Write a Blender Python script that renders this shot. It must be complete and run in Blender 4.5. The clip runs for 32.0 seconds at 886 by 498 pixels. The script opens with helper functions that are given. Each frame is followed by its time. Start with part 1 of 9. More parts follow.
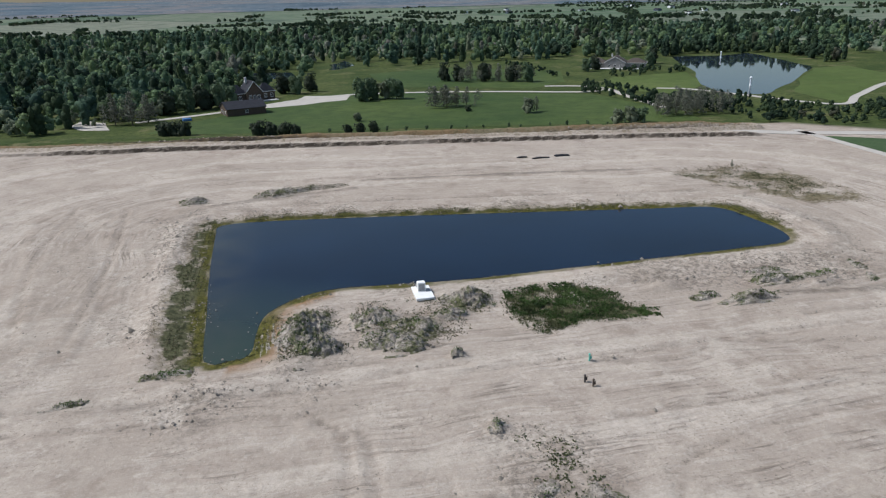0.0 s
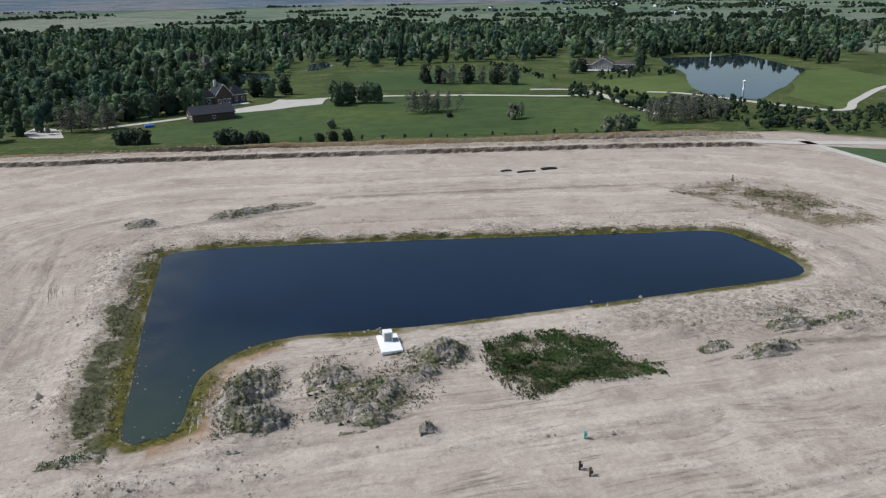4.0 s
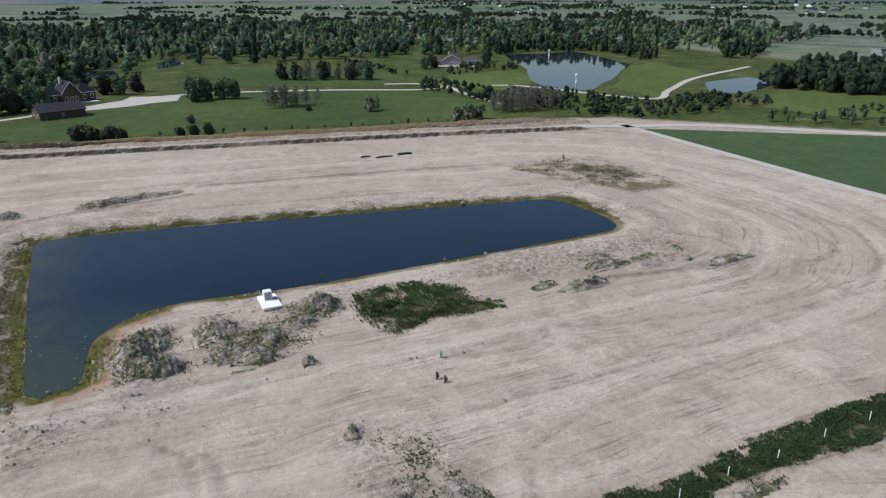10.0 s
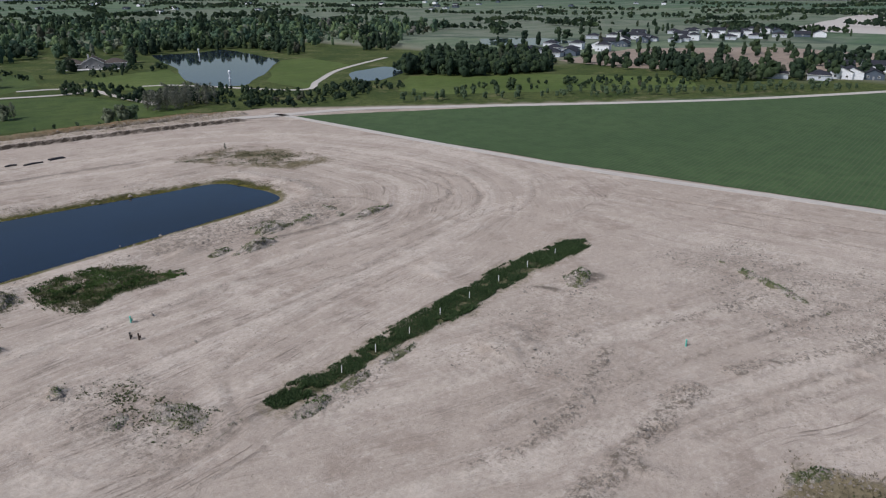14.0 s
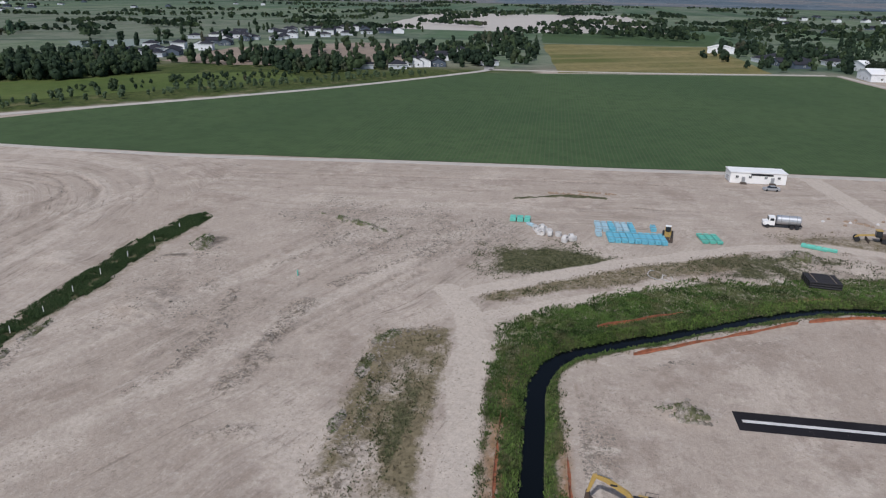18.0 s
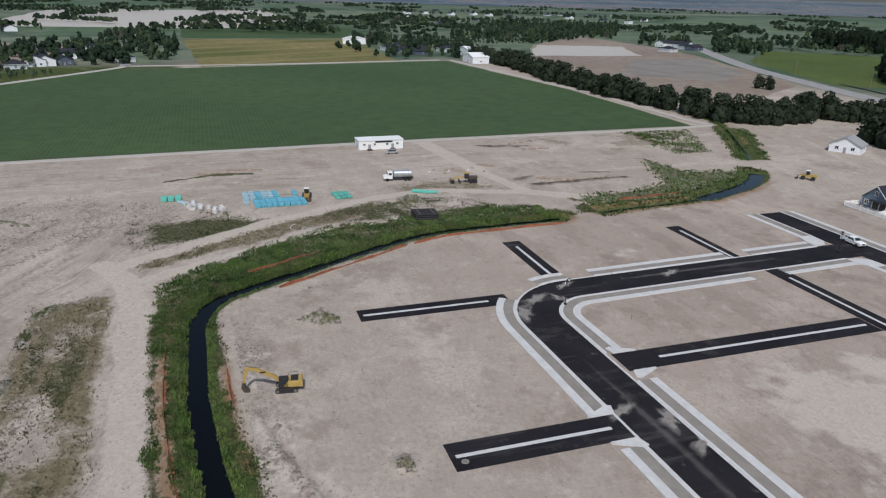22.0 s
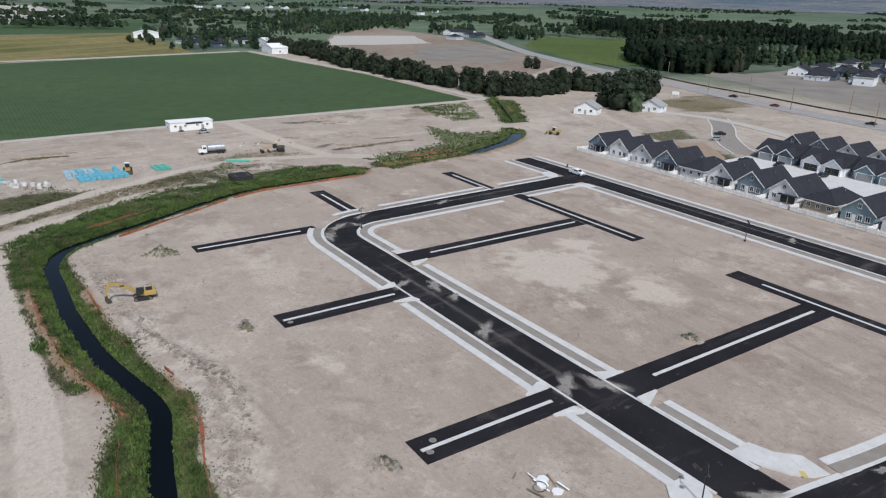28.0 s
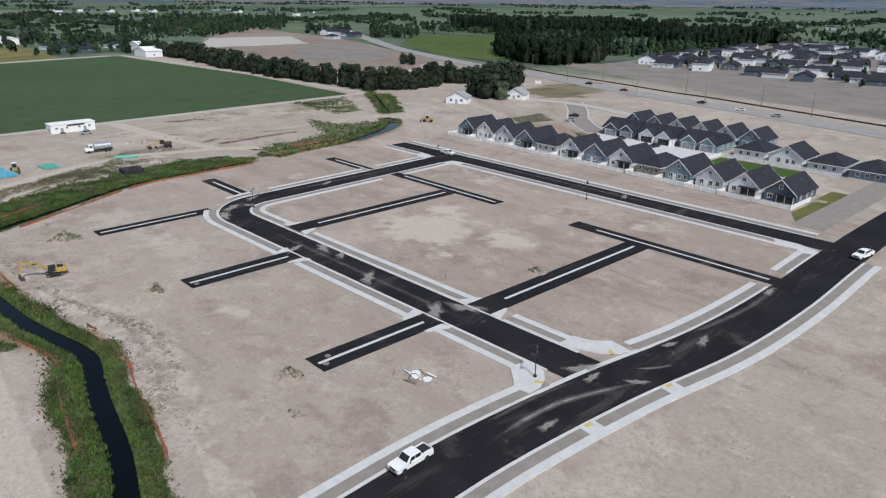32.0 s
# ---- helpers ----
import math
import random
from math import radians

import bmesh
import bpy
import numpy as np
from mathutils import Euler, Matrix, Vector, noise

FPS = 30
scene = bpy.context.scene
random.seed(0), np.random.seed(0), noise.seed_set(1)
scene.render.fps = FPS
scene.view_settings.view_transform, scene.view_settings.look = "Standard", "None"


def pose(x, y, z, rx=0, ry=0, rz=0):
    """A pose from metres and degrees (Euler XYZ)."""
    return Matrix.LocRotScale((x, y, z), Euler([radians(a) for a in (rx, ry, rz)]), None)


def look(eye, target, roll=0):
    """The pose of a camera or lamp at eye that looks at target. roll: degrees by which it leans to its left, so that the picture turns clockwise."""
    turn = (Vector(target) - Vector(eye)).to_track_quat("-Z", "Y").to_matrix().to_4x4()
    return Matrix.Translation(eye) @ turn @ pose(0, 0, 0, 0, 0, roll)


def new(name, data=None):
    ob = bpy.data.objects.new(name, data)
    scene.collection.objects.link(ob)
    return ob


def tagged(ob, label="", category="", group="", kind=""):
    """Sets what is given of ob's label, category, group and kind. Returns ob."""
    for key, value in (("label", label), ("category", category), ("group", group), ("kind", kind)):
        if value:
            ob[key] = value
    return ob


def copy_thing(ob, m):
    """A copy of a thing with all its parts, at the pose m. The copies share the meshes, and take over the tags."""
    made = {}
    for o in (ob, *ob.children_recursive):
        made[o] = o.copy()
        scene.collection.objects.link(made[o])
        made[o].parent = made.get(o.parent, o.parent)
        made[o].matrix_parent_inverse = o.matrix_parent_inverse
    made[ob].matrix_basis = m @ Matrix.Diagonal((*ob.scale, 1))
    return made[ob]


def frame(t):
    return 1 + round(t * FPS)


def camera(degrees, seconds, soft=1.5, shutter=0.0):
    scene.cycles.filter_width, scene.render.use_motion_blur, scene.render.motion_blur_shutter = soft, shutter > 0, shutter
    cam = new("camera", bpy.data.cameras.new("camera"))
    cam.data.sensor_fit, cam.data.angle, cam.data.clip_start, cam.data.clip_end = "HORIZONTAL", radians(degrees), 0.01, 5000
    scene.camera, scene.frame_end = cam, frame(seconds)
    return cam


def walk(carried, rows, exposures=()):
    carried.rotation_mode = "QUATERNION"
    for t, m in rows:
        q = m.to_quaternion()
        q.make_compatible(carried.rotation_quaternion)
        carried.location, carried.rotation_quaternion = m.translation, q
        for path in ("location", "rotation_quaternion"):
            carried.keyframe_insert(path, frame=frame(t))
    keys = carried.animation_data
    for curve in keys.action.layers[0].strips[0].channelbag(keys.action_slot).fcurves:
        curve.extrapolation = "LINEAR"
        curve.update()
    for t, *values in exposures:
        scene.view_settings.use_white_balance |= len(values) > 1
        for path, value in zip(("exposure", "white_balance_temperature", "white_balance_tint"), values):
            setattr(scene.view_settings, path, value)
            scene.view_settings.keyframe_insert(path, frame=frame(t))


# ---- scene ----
cam = camera(64.2, 32.0, soft=1.2)
PATH = [
    (0, (-0.542, -0.276, 53.703), (-0.15, 1.563, 53.021), -1.4),
    (0.5, (0.663, 2.777, 53.697), (1.05, 4.617, 53.017), -1.5),
    (1, (1.848, 6.004, 53.681), (2.231, 7.845, 53.0), -1.5),
    (1.5, (2.871, 9.043, 53.647), (3.257, 10.884, 52.969), -1.6),
    (2, (3.642, 11.899, 53.86), (4.036, 13.737, 53.178), -1.4),
    (2.5, (4.562, 14.582, 54.084), (4.962, 16.418, 53.399), -1.5),
    (3, (5.323, 16.94, 54.23), (5.731, 18.773, 53.542), -1.4),
    (3.5, (5.947, 18.412, 54.363), (6.367, 20.242, 53.674), -1.2),
    (5.5, (6.754, 18.714, 54.191), (7.211, 20.534, 53.499), -0.9),
    (6, (6.221, 17.948, 54.134), (6.692, 19.763, 53.438), -0.6),
    (6.5, (5.868, 16.506, 54.068), (6.346, 18.319, 53.372), -0.7),
    (7, (5.374, 14.92, 53.859), (5.86, 16.731, 53.165), -0.6),
    (7.5, (4.723, 13.129, 53.907), (5.225, 14.935, 53.211), -0.4),
    (8, (3.965, 10.942, 54.048), (4.482, 12.743, 53.35), -0.3),
    (8.5, (3.078, 8.178, 54.296), (3.652, 9.962, 53.598), -0.2),
    (9, (2.312, 5.545, 54.429), (2.95, 7.307, 53.732), -0.2),
    (9.5, (1.547, 3.035, 54.342), (2.249, 4.773, 53.644), -0.2),
    (10, (0.302, 0.027, 54.527), (1.091, 1.728, 53.831), -0.2),
    (10.5, (-0.719, -2.815, 54.654), (0.158, -1.159, 53.957), -0.2),
    (11, (-1.951, -5.569, 54.698), (-0.988, -3.961, 54.001), -0.1),
    (11.5, (-3.343, -8.416, 54.777), (-2.291, -6.865, 54.08), -0.1),
    (12, (-4.759, -11.176, 54.966), (-3.615, -9.691, 54.268), 0.0),
    (12.5, (-6.29, -14.026, 54.882), (-5.059, -12.613, 54.184), -0.0),
    (13, (-8.0, -16.766, 54.904), (-6.685, -15.43, 54.206), 0.0),
    (13.5, (-9.839, -19.505, 54.977), (-8.447, -18.251, 54.278), 0.1),
    (14, (-11.595, -22.109, 55.015), (-10.129, -20.943, 54.314), 0.0),
    (14.5, (-13.9, -24.7, 55.217), (-12.358, -23.635, 54.516), 0.2),
    (16.5, (-25.2, -32.613, 54.566), (-23.425, -32.001, 53.877), 0.8),
    (17, (-27.796, -34.46, 54.608), (-25.988, -33.958, 53.917), 0.8),
    (17.5, (-30.269, -36.174, 54.558), (-28.433, -35.785, 53.867), 0.8),
    (18, (-33.359, -37.59, 54.786), (-31.502, -37.317, 54.094), 0.9),
    (18.5, (-36.443, -38.956, 54.88), (-34.573, -38.797, 54.188), 1.0),
    (19, (-39.357, -40.072, 54.704), (-37.481, -40.024, 54.014), 1.1),
    (19.5, (-42.236, -41.049, 54.509), (-40.36, -41.108, 53.819), 1.1),
    (20, (-45.352, -41.907, 54.564), (-43.482, -42.074, 53.875), 1.1),
    (20.5, (-48.479, -42.532, 54.727), (-46.622, -42.809, 54.037), 1.2),
    (21, (-51.672, -42.862, 54.792), (-49.835, -43.251, 54.103), 1.2),
    (21.5, (-54.739, -42.97, 54.637), (-52.928, -43.468, 53.949), 1.3),
    (22, (-57.626, -43.07, 54.431), (-55.847, -43.672, 53.745), 1.4),
    (22.5, (-60.527, -42.954, 54.262), (-58.785, -43.657, 53.577), 1.3),
    (23, (-63.638, -42.531, 54.253), (-61.938, -43.333, 53.568), 1.3),
    (23.5, (-66.812, -41.953, 54.135), (-65.159, -42.849, 53.453), 1.3),
    (24, (-70.014, -41.139, 54.364), (-68.412, -42.122, 53.68), 1.4),
    (24.5, (-73.014, -40.192, 54.358), (-71.433, -41.208, 53.673), 1.4),
    (25, (-76.039, -39.116, 54.414), (-74.476, -40.158, 53.727), 1.4),
    (25.5, (-79.164, -38.012, 54.472), (-77.613, -39.07, 53.784), 1.3),
    (27.5, (-91.901, -31.632, 54.282), (-90.348, -32.685, 53.591), 1.3),
    (28, (-94.555, -29.821, 54.273), (-93.002, -30.874, 53.581), 1.3),
    (28.5, (-97.344, -28.175, 54.258), (-95.803, -29.246, 53.566), 1.3),
    (29, (-100.26, -26.416, 54.244), (-98.734, -27.51, 53.554), 1.2),
    (29.5, (-103.181, -24.699, 54.098), (-101.67, -25.814, 53.411), 1.1),
    (30, (-106.029, -22.893, 54.012), (-104.534, -24.032, 53.328), 1.1),
    (30.5, (-109.14, -21.014, 53.919), (-107.663, -22.177, 53.236), 1.0),
    (31, (-112.692, -18.579, 53.896), (-111.237, -19.77, 53.214), 0.9),
    (31.5, (-114.523, -17.597, 54.093), (-113.134, -18.864, 53.41), 0.7),
    (32, (-115.204, -17.324, 54.365), (-113.838, -18.613, 53.677), 0.6),
]
EXPOSURES = [(0.0, 0.16, 6280, 6), (9.0, 0.13, 6280, 6), (12.0, -0.03, 6300, 11), (17.0, -0.16, 6300, 11), (20.0, -0.2, 6300, 9), (25.0, -0.15, 6280, 7), (28.0, 0.01, 6280, 7), (32.0, -0.01, 6280, 7)]
walk(cam, [(t, look(eye, target, roll)) for t, eye, target, roll in PATH], EXPOSURES)

# ---- world, sun ----
SUN_ELEV, SUN_AZ = 50.0, 288.0     # azimuth: degrees clockwise from +y towards +x
world = bpy.data.worlds.new("sky")
scene.world = world
world.use_nodes = True
wt = world.node_tree
wt.nodes.clear()
w_out = wt.nodes.new("ShaderNodeOutputWorld")
w_bg = wt.nodes.new("ShaderNodeBackground")
w_sky = wt.nodes.new("ShaderNodeTexSky")
w_sky.sky_type = "NISHITA"
w_sky.sun_disc = False
w_sky.sun_elevation = radians(SUN_ELEV)
w_sky.sun_rotation = radians(SUN_AZ)
w_sky.dust_density = 2.0
w_bg.inputs["Strength"].default_value = 0.1
wt.links.new(w_sky.outputs[0], w_bg.inputs["Color"])
wt.links.new(w_bg.outputs[0], w_out.inputs["Surface"])

sun_data = bpy.data.lights.new("sun", "SUN")
sun_data.energy = 3.0
sun_data.angle = radians(0.6)
sun_data.color = (1.0, 0.978, 0.98)
sun = new("sun", sun_data)
_a, _e = radians(SUN_AZ), radians(SUN_ELEV)
sun.matrix_world = look((math.sin(_a) * math.cos(_e) * 400, math.cos(_a) * math.cos(_e) * 400, math.sin(_e) * 400), (0, 0, 0))

# ---- materials ----
class Nodes:
    def __init__(self, name):
        self.m = bpy.data.materials.new(name)
        self.m.use_nodes = True
        self.t = self.m.node_tree
        self.t.nodes.clear()
        self.out = self.t.nodes.new("ShaderNodeOutputMaterial")
        self.bsdf = self.t.nodes.new("ShaderNodeBsdfPrincipled")
        self.t.links.new(self.bsdf.outputs[0], self.out.inputs["Surface"])
        self.co = self.t.nodes.new("ShaderNodeTexCoord").outputs["Object"]

    def link(self, a, b):
        self.t.links.new(a, b)

    def put(self, socket, v):
        if hasattr(v, "is_linked"):
            self.link(v, socket)
        else:
            socket.default_value = v

    def scaled(self, sx, sy, sz, rot=0.0):
        n = self.t.nodes.new("ShaderNodeMapping")
        n.inputs["Scale"].default_value = (sx, sy, sz)
        n.inputs["Rotation"].default_value = (0, 0, radians(rot))
        self.link(self.co, n.inputs["Vector"])
        return n.outputs[0]

    def noise(self, scale, detail=4, rough=0.55, vec=None, lo=None, hi=None):
        n = self.t.nodes.new("ShaderNodeTexNoise")
        n.inputs["Scale"].default_value = scale
        n.inputs["Detail"].default_value = detail
        n.inputs["Roughness"].default_value = rough
        self.link(vec or self.co, n.inputs["Vector"])
        if lo is None:
            return n.outputs["Fac"]
        return self.remap(n.outputs["Fac"], lo, hi)

    def voronoi(self, scale, vec=None, out="Color", feature="F1"):
        n = self.t.nodes.new("ShaderNodeTexVoronoi")
        n.inputs["Scale"].default_value = scale
        n.feature = feature
        self.link(vec or self.co, n.inputs["Vector"])
        return n.outputs[out]

    def wave(self, scale, vec, distortion=0.0, direction="X"):
        n = self.t.nodes.new("ShaderNodeTexWave")
        n.bands_direction = direction
        n.inputs["Scale"].default_value = scale
        n.inputs["Distortion"].default_value = distortion
        self.link(vec, n.inputs["Vector"])
        return n.outputs["Fac"]

    def remap(self, v, lo, hi, a=0.0, b=1.0):
        n = self.t.nodes.new("ShaderNodeMapRange")
        for i, x in enumerate((lo, hi, a, b)):
            n.inputs[i + 1].default_value = x
        self.link(v, n.inputs[0])
        return n.outputs[0]

    def math(self, op, a, b):
        n = self.t.nodes.new("ShaderNodeMath")
        n.operation = op
        n.use_clamp = op in ("ADD", "MULTIPLY", "SUBTRACT")
        self.put(n.inputs[0], a)
        self.put(n.inputs[1], b)
        return n.outputs[0]

    def attr(self, name):
        n = self.t.nodes.new("ShaderNodeAttribute")
        n.attribute_name = name
        return n.outputs["Fac"]

    def mix(self, fac, a, b, blend="MIX"):
        n = self.t.nodes.new("ShaderNodeMix")
        n.data_type = "RGBA"
        n.blend_type = blend
        self.put(n.inputs["Factor"], fac)
        self.put(n.inputs["A"], rgba(a))
        self.put(n.inputs["B"], rgba(b))
        return n.outputs["Result"]

    def ramp(self, fac, stops):
        n = self.t.nodes.new("ShaderNodeValToRGB")
        e = n.color_ramp.elements
        while len(e) < len(stops):
            e.new(0.5)
        for el, (p, c) in zip(e, stops):
            el.position, el.color = p, rgba(c)
        self.link(fac, n.inputs[0])
        return n.outputs[0]

    def random(self, island=False):
        if island:
            return self.t.nodes.new("ShaderNodeNewGeometry").outputs["Random Per Island"]
        return self.t.nodes.new("ShaderNodeObjectInfo").outputs["Random"]

    def bump(self, h, strength, dist):
        n = self.t.nodes.new("ShaderNodeBump")
        n.inputs["Strength"].default_value = strength
        n.inputs["Distance"].default_value = dist
        self.link(h, n.inputs["Height"])
        self.link(n.outputs[0], self.bsdf.inputs["Normal"])

    def done(self, color, rough=0.9, metal=0.0, spec=None, ior=None):
        self.put(self.bsdf.inputs["Base Color"], rgba(color))
        self.put(self.bsdf.inputs["Roughness"], rough)
        self.put(self.bsdf.inputs["Metallic"], metal)
        if spec is not None:
            self.bsdf.inputs["Specular IOR Level"].default_value = spec
        if ior:
            self.bsdf.inputs["IOR"].default_value = ior
        return self.m


def rgba(c):
    return (*c, 1.0) if isinstance(c, tuple) and len(c) == 3 else c


def shade(c, k):
    return tuple(min(1.0, v * k) for v in c)


def plain(name, c, rough=0.7, metal=0.0, scale=1.5, var=0.18, bump=0.15, dirt=None):
    """A surface with coarse stains, fine grain and a slight change from object to object."""
    n = Nodes(name)
    col = n.mix(n.noise(scale, 3, lo=0.35, hi=0.65), shade(c, 1 - var), shade(c, 1 + var * 0.6))
    col = n.mix(n.noise(scale * 12, 4, lo=0.3, hi=0.7), n.mix(0.35, col, (0, 0, 0), "MIX") if var > 0.3 else shade(c, 1 - var * 0.5), col)
    if dirt:
        col = n.mix(n.math("MULTIPLY", n.noise(scale * 2.5, 5, 0.65, lo=0.5, hi=0.72), 0.7), col, dirt)
    n.bump(n.noise(scale * 18, 4), bump, 0.02)
    return n.done(col, rough, metal)




def ground_material():
    n = Nodes("graded_dirt")
    comb = n.t.nodes.new("ShaderNodeCombineXYZ")
    n.link(n.attr("flow"), comb.inputs[0])
    n.link(n.attr("along"), comb.inputs[1])

    def streak(across, along, detail, lo, hi):
        m = n.t.nodes.new("ShaderNodeMapping")
        m.inputs["Scale"].default_value = (across, along, 1.0)
        n.link(comb.outputs[0], m.inputs["Vector"])
        return n.noise(1.0, detail, 0.6, m.outputs[0], lo, hi)

    big = n.noise(0.012, 4, 0.6, lo=0.35, hi=0.65)
    mid = n.noise(0.09, 5, 0.65, lo=0.36, hi=0.64)
    fine = n.noise(1.1, 7, 0.78, lo=0.34, hi=0.68)
    col = n.mix(big, (0.41, 0.358, 0.308), (0.505, 0.452, 0.398))
    col = n.mix(n.math("MULTIPLY", mid, 0.5), col, (0.36, 0.312, 0.268))
    # sandy pale spreads and darker damp earth
    col = n.mix(n.math("MULTIPLY", n.noise(0.035, 8, 0.7, lo=0.53, hi=0.60), 0.7), col, (0.56, 0.505, 0.445))
    col = n.mix(n.math("MULTIPLY", n.noise(0.05, 8, 0.74, lo=0.54, hi=0.62), 0.65), col, (0.27, 0.222, 0.187))
    col = n.mix(n.math("MULTIPLY", n.noise(0.22, 8, 0.75, lo=0.55, hi=0.62), 0.45), col, (0.27, 0.232, 0.20))
    col = n.mix(n.math("MULTIPLY", n.noise(0.17, 8, 0.75, lo=0.56, hi=0.63), 0.5), col, (0.60, 0.55, 0.50))
    col = n.mix(n.attr("plot"), col, n.mix(1.0, col, (0.90, 0.872, 0.872), "MULTIPLY"))
    # blade and wheel marks along the way the machines went
    tr = n.attr("track")
    amount = n.math("ADD", n.math("MULTIPLY", tr, 0.9), n.attr("graded"))
    patchy = n.noise(0.11, 5, 0.7, lo=0.40, hi=0.58)
    lines = n.math("MULTIPLY", n.math("MULTIPLY", streak(1.5, 0.07, 6, 0.53, 0.62), amount), patchy)
    col = n.mix(n.math("MULTIPLY", lines, 0.85), col, (0.20, 0.17, 0.142))
    light = n.math("MULTIPLY", streak(0.9, 0.05, 6, 0.53, 0.62), n.attr("graded"))
    col = n.mix(n.math("MULTIPLY", light, 0.5), col, (0.57, 0.52, 0.47))
    wide = n.math("MULTIPLY", streak(0.26, 0.025, 6, 0.52, 0.64), n.attr("graded"))
    col = n.mix(n.math("MULTIPLY", n.math("MULTIPLY", wide, patchy), 0.75), col, (0.28, 0.24, 0.205))
    swirl = n.math("MULTIPLY", n.noise(1.0, 8, 0.7, n.scaled(0.035, 0.11, 1.0, 28), 0.53, 0.58), n.attr("plot"))
    col = n.mix(n.math("MULTIPLY", swirl, 0.45), col, (0.265, 0.216, 0.182))
    sand = n.remap(n.math("ADD", n.math("MULTIPLY", n.attr("pale"), 0.6), n.math("MULTIPLY", n.noise(0.3, 8, 0.72), 0.6)), 0.50, 0.66)
    col = n.mix(n.math("MULTIPLY", sand, 0.75), col, (0.585, 0.535, 0.475))
    col = n.mix(n.math("MULTIPLY", n.attr("rut"), n.noise(0.6, 6, 0.8, lo=0.40, hi=0.66)), col, (0.19, 0.162, 0.136))
    # grain, clods and pebbles
    col = n.mix(n.math("MULTIPLY", fine, n.remap(n.attr("plot"), 0.0, 1.0, 0.5, 0.28)), col, (0.245, 0.21, 0.18))
    col = n.mix(n.math("MULTIPLY", n.noise(2.3, 6, 0.8, lo=0.55, hi=0.72), 0.55), col, (0.62, 0.575, 0.53))
    speck = n.math("MULTIPLY", n.noise(1.7, 5, 0.8, lo=0.56, hi=0.64), n.noise(0.07, 6, 0.75, lo=0.44, hi=0.58))
    col = n.mix(n.math("MULTIPLY", speck, 0.8), col, (0.14, 0.12, 0.10))
    clods = n.noise(0.85, 6, 0.82, lo=0.46, hi=0.58)
    col = n.mix(n.math("MULTIPLY", n.attr("rough"), clods), col, (0.155, 0.135, 0.112))
    dry = n.mix(n.noise(0.9, 6, 0.75, lo=0.35, hi=0.65), (0.115, 0.10, 0.062), (0.235, 0.205, 0.135))
    col = n.mix(n.remap(n.math("ADD", n.math("MULTIPLY", n.attr("dry"), 0.55), n.math("MULTIPLY", n.noise(0.7, 7, 0.8), 0.8)), 0.66, 0.86), col, dry)
    weed = n.mix(n.noise(0.9, 7, 0.8, lo=0.38, hi=0.62), (0.04, 0.046, 0.024), (0.14, 0.14, 0.08))
    col = n.mix(n.remap(n.math("ADD", n.math("MULTIPLY", n.attr("weed"), 0.55), n.math("MULTIPLY", n.noise(0.75, 7, 0.8), 0.8)), 0.70, 0.84), col, weed)
    lush = n.mix(n.noise(0.7, 7, 0.8, lo=0.35, hi=0.65), (0.03, 0.052, 0.018), (0.12, 0.14, 0.055))
    col = n.mix(n.remap(n.math("ADD", n.math("MULTIPLY", n.attr("lush"), 0.7), n.math("MULTIPLY", n.noise(0.75, 7, 0.8), 0.6)), 0.6, 0.75), col, lush)
    rust = n.mix(n.noise(0.5, 6, 0.7, lo=0.35, hi=0.65), (0.20, 0.13, 0.075), (0.31, 0.20, 0.12))
    col = n.mix(n.math("MULTIPLY", n.attr("rust"), n.noise(0.3, 6, 0.75, lo=0.3, hi=0.5)), col, rust)
    moss = n.mix(n.noise(1.2, 6, 0.7, lo=0.35, hi=0.65), (0.042, 0.048, 0.012), (0.135, 0.125, 0.034))
    col = n.mix(n.attr("moss"), col, moss)
    # dark mud on ridges, and shade painted on the faces of cut banks
    col = n.mix(n.math("MULTIPLY", n.attr("damp_shade"), n.noise(0.5, 6, 0.8, lo=0.25, hi=0.5)), col, (0.05, 0.042, 0.034))
    # grassland and far farmland
    gra = n.mix(n.noise(0.03, 6, 0.65, lo=0.35, hi=0.65), (0.044, 0.070, 0.020), (0.10, 0.122, 0.042))
    gra = n.mix(n.math("MULTIPLY", n.noise(0.35, 7, 0.75, lo=0.42, hi=0.62), 0.7), gra, (0.025, 0.04, 0.014))
    gra = n.mix(n.math("MULTIPLY", n.noise(0.05, 6, 0.7, lo=0.55, hi=0.68), 0.6), gra, (0.21, 0.19, 0.11))
    col = n.mix(n.attr("grass"), col, gra)
    cells = n.voronoi(0.0022, n.scaled(1.0, 0.4, 1.0, 12))
    sep = n.t.nodes.new("ShaderNodeSeparateColor")
    n.link(cells, sep.inputs[0])
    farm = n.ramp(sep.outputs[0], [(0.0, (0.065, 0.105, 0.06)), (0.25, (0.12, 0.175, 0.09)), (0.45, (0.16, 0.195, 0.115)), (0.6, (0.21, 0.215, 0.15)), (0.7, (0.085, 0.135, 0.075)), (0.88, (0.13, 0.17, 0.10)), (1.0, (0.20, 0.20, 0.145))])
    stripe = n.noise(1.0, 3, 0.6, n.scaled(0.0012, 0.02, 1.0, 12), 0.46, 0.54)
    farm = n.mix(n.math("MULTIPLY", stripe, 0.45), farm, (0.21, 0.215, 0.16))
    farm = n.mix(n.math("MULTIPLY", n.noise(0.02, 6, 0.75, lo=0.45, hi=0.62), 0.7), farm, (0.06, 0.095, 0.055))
    hedge = n.voronoi(0.0022, n.scaled(1.0, 0.4, 1.0, 12), "Distance", "DISTANCE_TO_EDGE")
    farm = n.mix(n.math("MULTIPLY", n.remap(hedge, 0.02, 0.0), 0.7), farm, (0.045, 0.07, 0.05))
